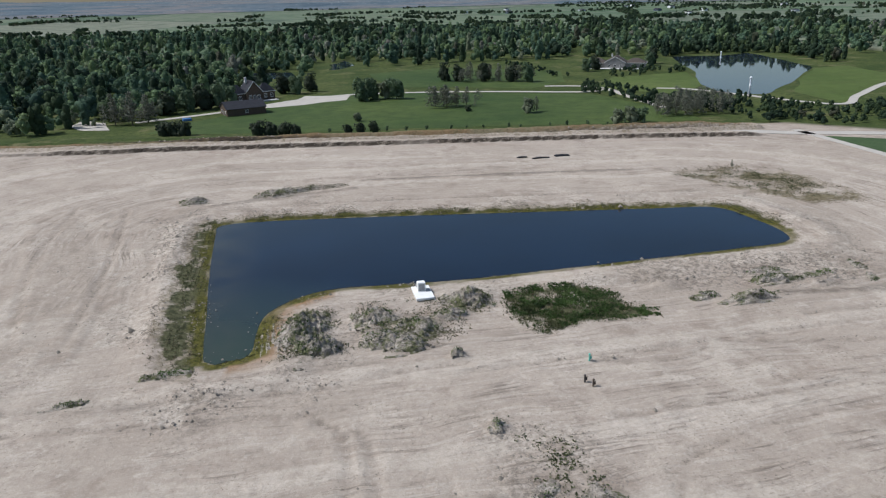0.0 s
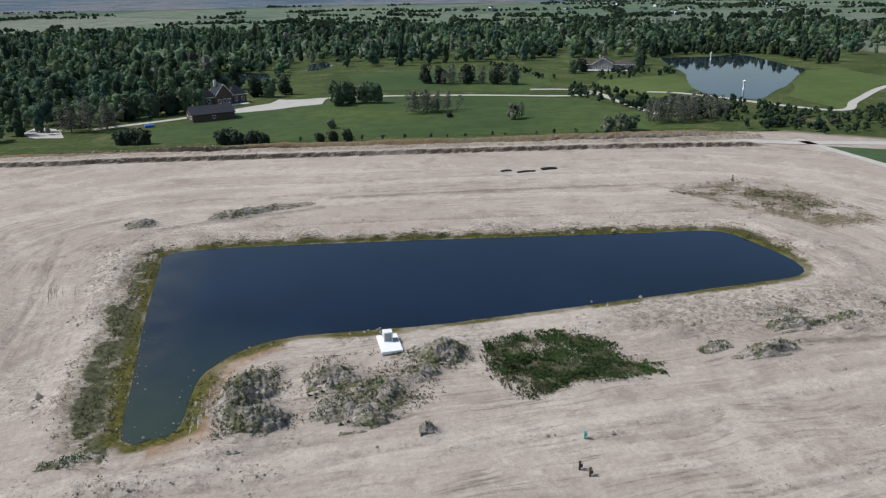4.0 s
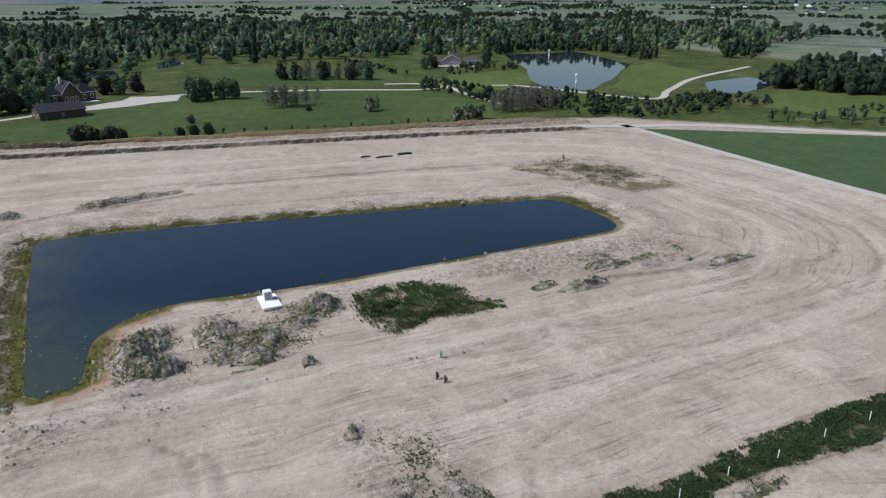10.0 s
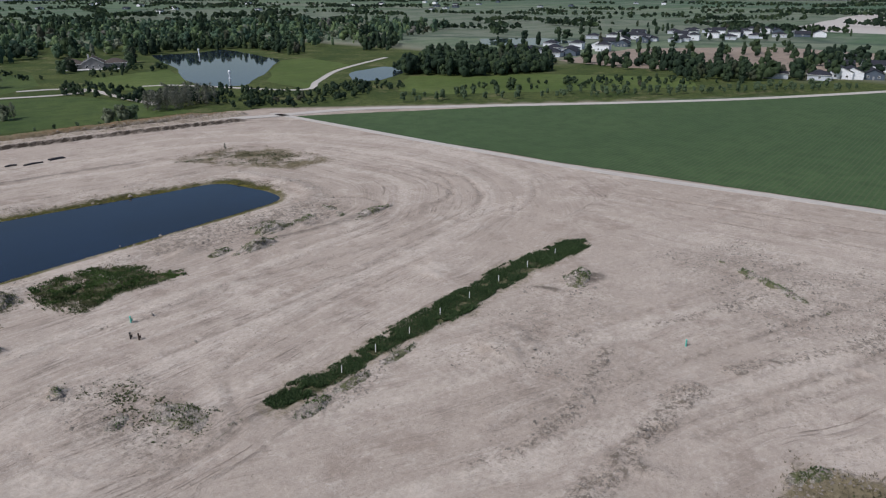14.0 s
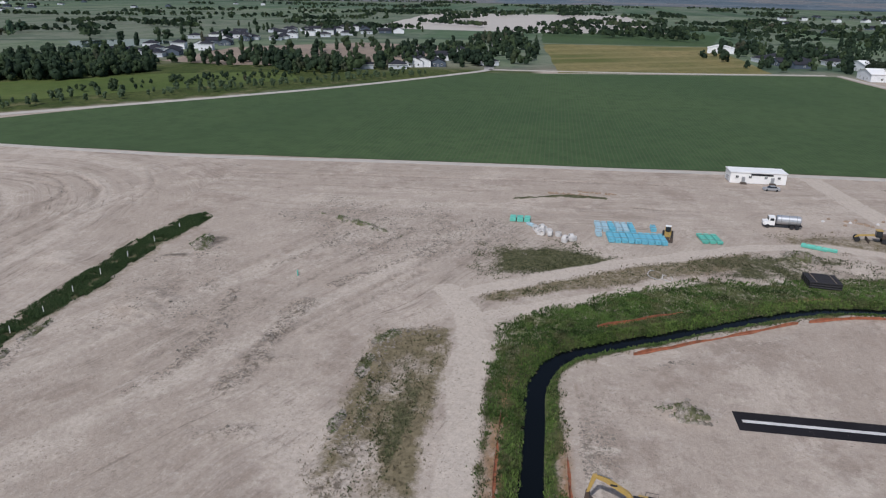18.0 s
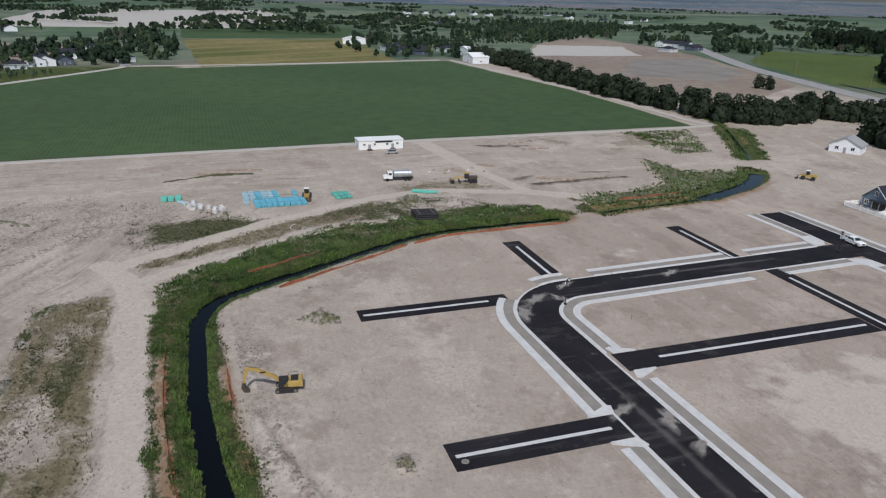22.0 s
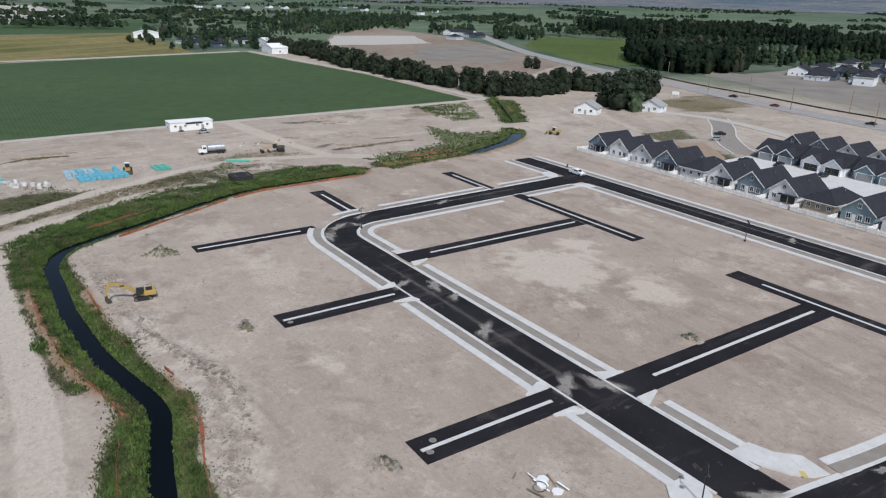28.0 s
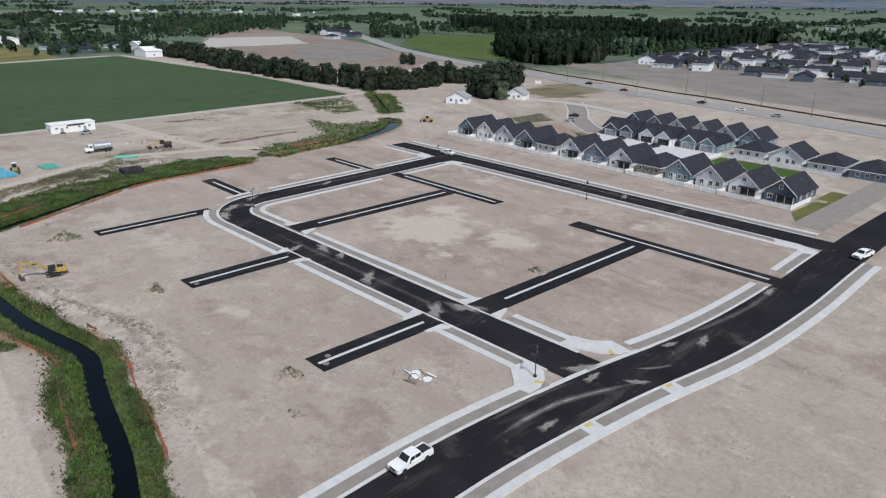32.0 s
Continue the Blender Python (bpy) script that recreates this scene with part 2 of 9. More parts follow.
    # bluish cast in the colour stands in for haze over the far fields
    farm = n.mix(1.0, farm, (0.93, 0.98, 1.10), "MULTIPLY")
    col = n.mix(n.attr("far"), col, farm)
    col = n.mix(1.0, col, (1.035, 0.992, 0.955), "MULTIPLY")
    n.bump(n.math("ADD", n.math("MULTIPLY", n.noise(0.9, 7, 0.75), 0.7), n.math("MULTIPLY", lines, 0.3)), 0.85, 0.32)
    return n.done(col, 0.95, spec=0.1)


def water_material(name, c, ripple=0.05, rough=0.06, shallow=None, spec=0.5, calm=None):
    n = Nodes(name)
    col = n.mix(n.noise(0.03, 3, lo=0.35, hi=0.65), c, shade(c, 1.6))
    if shallow:
        d = n.t.nodes.new("ShaderNodeVectorMath")
        d.operation = "DISTANCE"
        n.link(n.co, d.inputs[0])
        d.inputs[1].default_value = shallow
        col = n.mix(n.remap(n.math("ADD", n.math("MULTIPLY", d.outputs["Value"], 0.02), n.math("MULTIPLY", n.noise(0.08, 4), 0.25)), 0.2, 0.85, 1.0, 0.0), col, (0.028, 0.046, 0.034))
        # the bed shows along the western bank
        sep = n.t.nodes.new("ShaderNodeSeparateXYZ")
        n.link(n.co, sep.inputs[0])
        edge = n.math("MULTIPLY", n.remap(sep.outputs[0], -21.0, -9.0, 1.0, 0.0), n.noise(0.12, 5, 0.7, lo=0.3, hi=0.62))
        col = n.mix(n.math("MULTIPLY", edge, 0.7), col, (0.055, 0.055, 0.043))
    h = n.noise(1.6, 4, 0.6)
    if calm:
        # gusts roughen some stretches and leave others smooth
        gust = n.noise(1.0, 4, 0.6, n.scaled(0.013, 0.05, 1.0, 9), 0.38, 0.66)
        h = n.math("MULTIPLY", h, n.remap(gust, 0.0, 1.0, 0.25, 1.0))
        n.bump(h, ripple * calm, 0.05)
        return n.done(col, n.remap(gust, 0.0, 1.0, 0.03, 0.2), spec=spec, ior=1.33)
    n.bump(h, ripple, 0.05)
    return n.done(col, rough, spec=spec, ior=1.33)


def asphalt_material():
    n = Nodes("asphalt")
    col = n.mix(n.noise(0.12, 4, lo=0.35, hi=0.65), (0.015, 0.014, 0.017), (0.024, 0.0225, 0.026))
    col = n.mix(n.math("MULTIPLY", n.noise(0.09, 6, 0.65, lo=0.60, hi=0.76), 0.5), col, (0.16, 0.14, 0.12))
    col = n.mix(n.math("MULTIPLY", n.noise(2.5, 4, 0.7, lo=0.45, hi=0.7), 0.3), col, (0.03, 0.028, 0.028))
    col = n.mix(n.math("MULTIPLY", n.noise(1.0, 5, 0.7, n.scaled(0.22, 0.03, 1.0, 8), 0.56, 0.74), 0.3), col, (0.22, 0.195, 0.175))
    col = n.mix(n.math("MULTIPLY", n.noise(0.35, 6, 0.75, lo=0.62, hi=0.72), 0.7), col, (0.20, 0.175, 0.155))
    n.bump(n.noise(14, 4), 0.3, 0.01)
    return n.done(col, 0.95, spec=0.1)


def leaf_material(name, dark, light, rand=True, straw=None):
    n = Nodes(name)
    col = n.mix(n.random(True), dark, light)
    if rand:
        col = n.mix(n.math("MULTIPLY", n.random(), 0.45), col, shade(dark, 0.8))
    col = n.mix(n.math("MULTIPLY", n.noise(0.06, 2, lo=0.4, hi=0.6), 0.3), col, shade(light, 1.15))
    if straw:
        col = n.mix(n.math("MULTIPLY", n.noise(0.14, 6, 0.72, lo=0.5, hi=0.6), 0.75), col, straw)
        col = n.mix(n.math("MULTIPLY", n.noise(0.11, 6, 0.7, n.scaled(1, 1, 1, 60), lo=0.52, hi=0.6), 0.8), col, shade(light, 1.35))
        # dark patches painted in as shadow among the clumps
        col = n.mix(n.math("MULTIPLY", n.noise(0.2, 5, 0.7, lo=0.52, hi=0.62), 0.7), col, shade(dark, 0.6))
    n.done(col, 0.7, spec=0.2)
    # light passes through the blades
    thin = n.t.nodes.new("ShaderNodeBsdfTranslucent")
    both = n.t.nodes.new("ShaderNodeMixShader")
    both.inputs[0].default_value = 0.3
    n.link(col, thin.inputs["Color"])
    n.link(n.bsdf.outputs[0], both.inputs[1])
    n.link(thin.outputs[0], both.inputs[2])
    n.link(both.outputs[0], n.out.inputs["Surface"])
    return n.m


def wood_leaf_material(name, stops, grain=0.55):
    """Leafy masses: a colour for each tree, darkened in fine blotches, with some variation from clump to clump."""
    n = Nodes(name)
    col = n.ramp(n.attr("tint"), stops)
    col = n.mix(n.math("MULTIPLY", n.random(True), 0.5), col, n.mix(1.0, col, (1.45, 1.42, 1.2), "MULTIPLY"))
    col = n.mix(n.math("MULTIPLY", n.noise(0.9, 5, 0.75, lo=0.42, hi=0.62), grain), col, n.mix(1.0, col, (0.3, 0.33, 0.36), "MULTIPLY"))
    n.bump(n.noise(0.8, 5, 0.75), 0.5, 0.5)
    n.done(col, 0.8, spec=0.15)
    thin = n.t.nodes.new("ShaderNodeBsdfTranslucent")
    both = n.t.nodes.new("ShaderNodeMixShader")
    both.inputs[0].default_value = 0.3
    n.link(col, thin.inputs["Color"])
    n.link(n.bsdf.outputs[0], both.inputs[1])
    n.link(thin.outputs[0], both.inputs[2])
    n.link(both.outputs[0], n.out.inputs["Surface"])
    return n.m


def crop_material(name, a, b, soil, period, rot=0.0, rows=0.5):
    n = Nodes(name)
    col = n.mix(n.noise(0.008, 5, 0.6, lo=0.35, hi=0.65), a, b)
    col = n.mix(n.math("MULTIPLY", n.noise(0.12, 7, 0.75, lo=0.42, hi=0.62), 0.55), col, shade(a, 0.65))
    w = n.wave(0.314 / period * 1.0, n.scaled(1, 1, 1, rot), 0.4, "Y")
    gaps = n.math("MULTIPLY", n.remap(w, 0.0, 0.35, 1.0, 0.0), rows)
    col = n.mix(gaps, col, soil)
    n.bump(n.noise(1.2, 4, 0.7), 0.6, 0.2)
    return n.done(col, 0.85, spec=0.15)


M_GROUND = ground_material()
M_POND = water_material("pond_water", (0.003, 0.009, 0.021), 0.1, shallow=(-14, 104, 0), spec=0.42, calm=2.0)
M_LAKE = water_material("lake_water", (0.016, 0.024, 0.034), 0.03, 0.04)
M_CANAL = water_material("canal_water", (0.003, 0.004, 0.005), 0.08, spec=0.2)
M_ASPHALT = asphalt_material()
M_CONCRETE = plain("concrete", (0.62, 0.605, 0.59), 0.85, scale=0.4, var=0.14, dirt=(0.50, 0.465, 0.43))
M_PARKSTRIP = plain("bare_earth_strip", (0.285, 0.252, 0.222), 0.95, scale=0.5, var=0.22)
M_CROP = crop_material("row_crop", (0.051, 0.090, 0.036), (0.068, 0.110, 0.044), (0.115, 0.115, 0.068), 1.6, 0, 0.3)
M_PASTURE = crop_material("pasture_grass", (0.038, 0.07, 0.02), (0.09, 0.12, 0.034), (0.06, 0.08, 0.03), 30, 20, 0.2)
M_MEADOW = crop_material("meadow_grass", (0.075, 0.11, 0.027), (0.115, 0.148, 0.042), (0.09, 0.10, 0.036), 40, 20, 0.2)
M_DRYFIELD = crop_material("dry_field", (0.11, 0.12, 0.035), (0.27, 0.215, 0.095), (0.30, 0.24, 0.12), 45, 60, 0.4)
M_BROWN = crop_material("tilled_soil", (0.25, 0.195, 0.155), (0.34, 0.272, 0.215), (0.28, 0.235, 0.19), 25, 30, 0.3)
M_HIGHWAY = plain("worn_grey_asphalt", (0.33, 0.315, 0.30), 0.9, scale=0.2, var=0.2)
M_GREYLOT = plain("grey_brown_lots", (0.25, 0.22, 0.19), 0.95, scale=0.05, var=0.3)
M_ROADDIRT = plain("dirt_road", (0.48, 0.44, 0.395), 0.95, scale=0.3, var=0.15)
M_LEAF = leaf_material("tree_leaves", (0.07, 0.11, 0.058), (0.13, 0.18, 0.10))
M_LEAF_DARK = leaf_material("dark_tree_leaves", (0.024, 0.036, 0.022), (0.05, 0.066, 0.038))
M_LEAF_GREY = leaf_material("grey_twigs", (0.11, 0.118, 0.09), (0.21, 0.215, 0.17))
M_LEAF_SILVER = leaf_material("silver_leaves", (0.10, 0.125, 0.075), (0.20, 0.225, 0.145))
M_LEAF_SPRUCE = leaf_material("poplar_leaves", (0.012, 0.024, 0.013), (0.032, 0.048, 0.024))
M_WEED = leaf_material("weed_leaves", (0.04, 0.05, 0.024), (0.115, 0.128, 0.06), False)
M_PATCH = leaf_material("lush_weed_leaves", (0.026, 0.055, 0.018), (0.085, 0.135, 0.04), False, (0.15, 0.14, 0.075))
M_SWALE = leaf_material("swale_weeds", (0.027, 0.054, 0.023), (0.078, 0.121, 0.046), False)
M_GRASS = leaf_material("bank_grass", (0.024, 0.052, 0.016), (0.10, 0.165, 0.042), False, (0.17, 0.155, 0.08))
M_DRY = leaf_material("dry_weeds", (0.11, 0.095, 0.06), (0.23, 0.195, 0.125), False)
M_CLOD = plain("dirt_clods", (0.30, 0.26, 0.22), 0.95, scale=0.8, var=0.45)
M_REED = leaf_material("bright_bank_grass", (0.10, 0.17, 0.035), (0.19, 0.27, 0.075), False)
# woodland greens lean pale and blue, with some haze put into the colour
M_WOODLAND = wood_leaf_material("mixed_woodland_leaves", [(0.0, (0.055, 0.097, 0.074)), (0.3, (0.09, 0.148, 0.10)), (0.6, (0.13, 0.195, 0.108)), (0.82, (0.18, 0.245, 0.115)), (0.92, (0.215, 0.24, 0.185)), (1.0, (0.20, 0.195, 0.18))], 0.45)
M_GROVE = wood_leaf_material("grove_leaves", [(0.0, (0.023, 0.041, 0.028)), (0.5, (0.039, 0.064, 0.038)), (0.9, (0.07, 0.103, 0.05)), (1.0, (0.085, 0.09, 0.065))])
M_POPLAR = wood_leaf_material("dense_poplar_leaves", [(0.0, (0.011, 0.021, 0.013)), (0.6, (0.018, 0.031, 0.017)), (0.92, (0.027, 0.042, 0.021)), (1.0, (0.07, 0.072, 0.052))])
M_BARK = plain("bark", (0.10, 0.08, 0.06), 0.95, scale=2)

# ---- mesh helpers ----
class Shape:
    """Vertices and faces of one part."""

    def __init__(self):
        self.v, self.f = [], []

    def add(self, verts, faces, m=None):
        k = len(self.v)
        self.v += [tuple(m @ Vector(p)) for p in verts] if m is not None else [tuple(p) for p in verts]
        self.f += [tuple(i + k for i in f) for f in faces]
        return self

    def box(self, cx, cy, cz, sx, sy, sz, c=0.0, m=None):
        """A box by its centre and size; c: width of the chamfer on its edges."""
        hx, hy, hz = sx / 2, sy / 2, sz / 2
        if c <= 0:
            vs = [(cx + a * hx, cy + b * hy, cz + d * hz) for a in (-1, 1) for b in (-1, 1) for d in (-1, 1)]
            return self.add(vs, [(0, 1, 3, 2), (4, 6, 7, 5), (0, 4, 5, 1), (2, 3, 7, 6), (0, 2, 6, 4), (1, 5, 7, 3)], m)
        rings = []
        for z, i in ((-hz, c), (-hz + c, 0), (hz - c, 0), (hz, c)):
            x, y = hx - i, hy - i
            k = c * 0.9 if i == 0 else 0.0
            rings.append([(cx + p, cy + q, cz + z) for p, q in ((-x, -y + k), (-x + k, -y), (x - k, -y), (x, -y + k), (x, y - k), (x - k, y), (-x + k, y), (-x, y - k))])
        vs = [p for r in rings for p in r]
        fs = [tuple(range(7, -1, -1)), tuple(range(24, 32))]
        for r in range(3):
            for j in range(8):
                a, b = r * 8 + j, r * 8 + (j + 1) % 8
                fs.append((a, b, b + 8, a + 8))
        return self.add(vs, fs, m)

    def prism(self, pts, z0, z1, m=None):
        """A closed outline of (x, y) raised from z0 to z1."""
        n = len(pts)
        vs = [(x, y, z0) for x, y in pts] + [(x, y, z1) for x, y in pts]
        fs = [tuple(range(n - 1, -1, -1)), tuple(range(n, 2 * n))]
        fs += [(i, (i + 1) % n, (i + 1) % n + n, i + n) for i in range(n)]
        return self.add(vs, fs, m)

    def side(self, pts, y0, y1, m=None):
        """A closed outline of (x, z) drawn along y."""
        n = len(pts)
        vs = [(x, y0, z) for x, z in pts] + [(x, y1, z) for x, z in pts]
        fs = [tuple(range(n)), tuple(range(2 * n - 1, n - 1, -1))]
        fs += [(i, i + n, (i + 1) % n + n, (i + 1) % n) for i in range(n)]
        return self.add(vs, fs, m)

    def tube(self, pts, r, n=8, taper=None):
        """A round bar through points, with closed ends."""
        vs, fs = [], []
        for i, p in enumerate(pts):
            p = Vector(p)
            d = (Vector(pts[min(i + 1, len(pts) - 1)]) - Vector(pts[max(i - 1, 0)])).normalized()
            u = d.orthogonal().normalized() if abs(d.z) > 0.95 else d.cross(Vector((0, 0, 1))).normalized()
            w = d.cross(u)
            rr = r if taper is None else r + (taper - r) * i / (len(pts) - 1)
            vs += [p + (u * math.cos(a) + w * math.sin(a)) * rr for a in (2 * math.pi * j / n for j in range(n))]
        for i in range(len(pts) - 1):
            for j in range(n):
                a, b = i * n + j, i * n + (j + 1) % n
                fs.append((a, b, b + n, a + n))
        fs += [tuple(range(n - 1, -1, -1)), tuple(range(len(vs) - n, len(vs)))]
        return self.add(vs, fs)

    def lathe(self, prof, n=12, m=None):
        """A turned body: (radius, z) from the bottom up."""
        vs = [(r * math.cos(2 * math.pi * j / n), r * math.sin(2 * math.pi * j / n), z) for r, z in prof for j in range(n)]
        fs = [(i * n + j, i * n + (j + 1) % n, (i + 1) * n + (j + 1) % n, (i + 1) * n + j) for i in range(len(prof) - 1) for j in range(n)]
        fs += [tuple(range(n - 1, -1, -1)), tuple(range(len(vs) - n, len(vs)))]
        return self.add(vs, fs, m)

    def mesh(self, name, material, smooth=False):
        me = bpy.data.meshes.new(name)
        me.from_pydata(self.v, [], self.f)
        if material:
            me.materials.append(material)
        if smooth:
            me.shade_smooth()
        me.update()
        return me


def np_mesh(name, verts, faces, material, smooth=False):
    """A mesh from arrays: verts (n, 3), faces (m, 3 or 4)."""
    me = bpy.data.meshes.new(name)
    k = faces.shape[1]
    me.vertices.add(len(verts))
    me.vertices.foreach_set("co", np.asarray(verts, np.float32).ravel())
    me.loops.add(faces.size)
    me.loops.foreach_set("vertex_index", faces.astype(np.int32).ravel())
    me.polygons.add(len(faces))
    me.polygons.foreach_set("loop_start", np.arange(0, faces.size, k, dtype=np.int32))
    me.materials.append(material)
    me.update(calc_edges=True)
    if smooth:
        me.shade_smooth()
    return me


def part(name, shape, material, parent=None, label="", at=None, smooth=False):
    """Links a shape, or a ready mesh, as one mesh object under a thing or a part."""
    me = shape.mesh(name, material, smooth) if isinstance(shape, Shape) else shape
    ob = new(name, me)
    if parent is not None:
        ob.parent = parent
    if at is not None:
        ob.matrix_basis = at
    if label:
        ob["label"] = label
    return ob


def thing(name, label, category, at=None, group="", kind=""):
    ob = new(name)
    ob.empty_display_size = 0.5
    if at is not None:
        ob.matrix_basis = at
    return tagged(ob, label, category, group, kind)


# ---- numbers on a plan ----
def hash2(ix, iy, seed):
    h = (ix * 374761393 + iy * 668265263 + seed * 974634777) & 0x7FFFFFFF
    h = ((h ^ (h >> 13)) * 1274126177) & 0x7FFFFFFF
    return ((h ^ (h >> 16)) & 0xFFFF) / 65535.0


def vnoise(x, y, seed=0):
    ix, iy = np.floor(x).astype(np.int64), np.floor(y).astype(np.int64)
    fx, fy = x - ix, y - iy
    fx, fy = fx * fx * (3 - 2 * fx), fy * fy * (3 - 2 * fy)
    a, b = hash2(ix, iy, seed), hash2(ix + 1, iy, seed)
    c, d = hash2(ix, iy + 1, seed), hash2(ix + 1, iy + 1, seed)
    return (a + (b - a) * fx) * (1 - fy) + (c + (d - c) * fx) * fy


def fbm(x, y, seed=0, octaves=4):
    t, amp, tot = 0.0, 1.0, 0.0
    for o in range(octaves):
        t = t + amp * vnoise(x * 2 ** o, y * 2 ** o, seed + o * 17)
        tot += amp
        amp *= 0.55
    return t / tot


def line_dist(x, y, pts):
    best = np.full(np.shape(x), 1e9)
    for (ax, ay), (bx, by) in zip(pts[:-1], pts[1:]):
        dx, dy = bx - ax, by - ay
        s = np.clip(((x - ax) * dx + (y - ay) * dy) / (dx * dx + dy * dy + 1e-9), 0, 1)
        best = np.minimum(best, np.hypot(x - ax - s * dx, y - ay - s * dy))
    return best


def inside(x, y, pts):
    r = np.zeros(np.shape(x), bool)
    n = len(pts)
    for i in range(n):
        (ax, ay), (bx, by) = pts[i], pts[(i + 1) % n]
        if ay == by:
            continue
        r ^= ((ay > y) != (by > y)) & (x < (bx - ax) * (y - ay) / (by - ay) + ax)
    return r


def signed(x, y, pts):
    d = line_dist(x, y, list(pts) + [pts[0]])
    return np.where(inside(x, y, pts), -d, d)


def smooth_line(pts, step=2.0):
    """A rounded line through points, in even steps."""
    p = [Vector((*a, 0)) for a in pts]
    p = [2 * p[0] - p[1]] + p + [2 * p[-1] - p[-2]]
    out = []
    for i in range(1, len(p) - 2):
        n = max(2, int((p[i + 1] - p[i]).length / step))
        for k in range(n):
            t = k / n
            a, b, c, d = p[i - 1], p[i], p[i + 1], p[i + 2]
            q = 0.5 * (2 * b + (c - a) * t + (2 * a - 5 * b + 4 * c - d) * t * t + (3 * b - 3 * c + d - a) * t ** 3)
            out.append((q.x, q.y))
    out.append((p[-2].x, p[-2].y))
    return out


def offset(pts, d):
    """The line moved sideways, d metres to its left."""
    out = []
    for i, (x, y) in enumerate(pts):
        (ax, ay), (bx, by) = pts[max(i - 1, 0)], pts[min(i + 1, len(pts) - 1)]
        l = math.hypot(bx - ax, by - ay) or 1
        out.append((x - (by - ay) / l * d, y + (bx - ax) / l * d))
    return out


def ribbon(pts, a, b, z0, z1):
    """A slab along a line, from a to b metres to its left."""
    s = Shape()
    n = len(pts)
    left, right = offset(pts, b), offset(pts, a)
    vs = [(x, y, z1) for x, y in left] + [(x, y, z1) for x, y in right] + [(x, y, z0) for x, y in left] + [(x, y, z0) for x, y in right]
    fs = []
    for i in range(n - 1):
        fs += [(i, i + n, i + n + 1, i + 1), (i + 2 * n, i, i + 1, i + 2 * n + 1), (i + n, i + 3 * n, i + 3 * n + 1, i + n + 1)]
    fs += [(0, 2 * n, 3 * n, n), (n - 1, 2 * n - 1, 4 * n - 1, 3 * n - 1)]
    return s.add(vs, fs)


def patch_mesh(name, pts, z, material, step, wobble=0.0, seed=1):
    """A flat cover over an outline of the plan, with an uneven edge."""
    p = []
    n = len(pts)
    for i in range(n):
        (ax, ay), (bx, by) = pts[i], pts[(i + 1) % n]
        k = max(1, int(math.hypot(bx - ax, by - ay) / step))
        for j in range(k):
            x, y = ax + (bx - ax) * j / k, ay + (by - ay) * j / k
            if wobble:
                x += (float(vnoise(np.array(x / step / 2), np.array(y / step / 2), seed)) - 0.5) * 2 * wobble
                y += (float(vnoise(np.array(x / step / 2), np.array(y / step / 2), seed + 5)) - 0.5) * 2 * wobble
            p.append((x, y))
    bm = bmesh.new()
    f = bm.faces.new([bm.verts.new((x, y, z)) for x, y in p])
    f.normal_update()
    if f.normal.z < 0:
        f.normal_flip()
    bmesh.ops.triangulate(bm, faces=[f])
    me = bpy.data.meshes.new(name)
    bm.to_mesh(me)
    bm.free()
    me.materials.append(material)
    return me


def cover(name, pts, z, material, label, category, step=6.0, wobble=1.0):
    return tagged(part(name, patch_mesh(name, pts, z, material, step, wobble), material), label, category, kind="structure")

# ---- the lie of the land ----
POND = smooth_line([(-20.5, 170), (-19.6, 178), (-7, 178.5), (24, 173.5), (53, 168), (89, 161), (105.5, 157.3), (109, 146.5), (109.4, 135), (105.5, 129),
                    (92, 128), (65, 127.4), (40, 127), (28, 127.2), (17, 128.2), (6, 129.2), (-0.6, 127.4), (-5.9, 123.2), (-8.4, 119), (-9.5, 112.4),
                    (-10.2, 105.4), (-13.5, 104.2), (-17.3, 105), (-18.4, 121.8), (-19.8, 145), (-20.5, 168)], 2.0)
CANAL = smooth_line([(-130, -20), (-75, -27.5), (-46, -35.4), (-34, -38.7), (-25, -40.3), (-19, -41.3), (-12, -42.8), (-6, -44.2), (-1, -43.9), (4, -42.8), (10, -41.3), (17, -40.0), (26, -39.1), (36, -38.3), (50, -38.2), (60, -38.4), (69, -42), (75, -51), (80, -60),
                     (88, -74), (94, -86), (97, -98), (99, -130), (102, -145), (105, -172), (110, -188), (121, -209), (144, -227), (171, -244), (209, -267), (226, -275)], 2.5)
def canal_part(a, b):
    i = min(range(len(CANAL)), key=lambda k: math.dist(CANAL[k], a))
    j = min(range(len(CANAL)), key=lambda k: math.dist(CANAL[k], b))
    return CANAL[i:j + 1]


CANAL_PARTS = [(canal_part((-130, -20), (69, -42)), 1.55), (canal_part((69, -42), (80, -60)), 1.45), (canal_part((80, -60), (98.8, -127)), 1.2), (canal_part((101, -141), (106, -178)), 0.8),
               (canal_part((106, -178), (129, -215)), 2.4), (canal_part((146, -228), (226, -275)), 0.8)]
BERM = smooth_line([(-420, 352), (-110, 299), (-25, 284), (62, 271), (128, 259), (180, 250)], 5.0)
WEED_STRIP = [(39.3, 49.5), (46.5, 49.8), (56.4, 50), (69.7, 51.2), (84, 52), (103, 52.4), (121.7, 51), (128, 47.4), (125.4, 44.1), (115.8, 44.6), (102.6, 46.4), (84.2, 46.2), (69.5, 46.4), (53, 46.4), (40.3, 47.3)]
GREEN_PATCH = [(35, 116), (43.5, 117), (51.4, 116.5), (55.2, 112), (56, 106.4), (60, 103.3), (58.7, 100.2), (47.2, 101), (37.5, 99.5), (35.2, 103.5), (34.8, 110.7)]
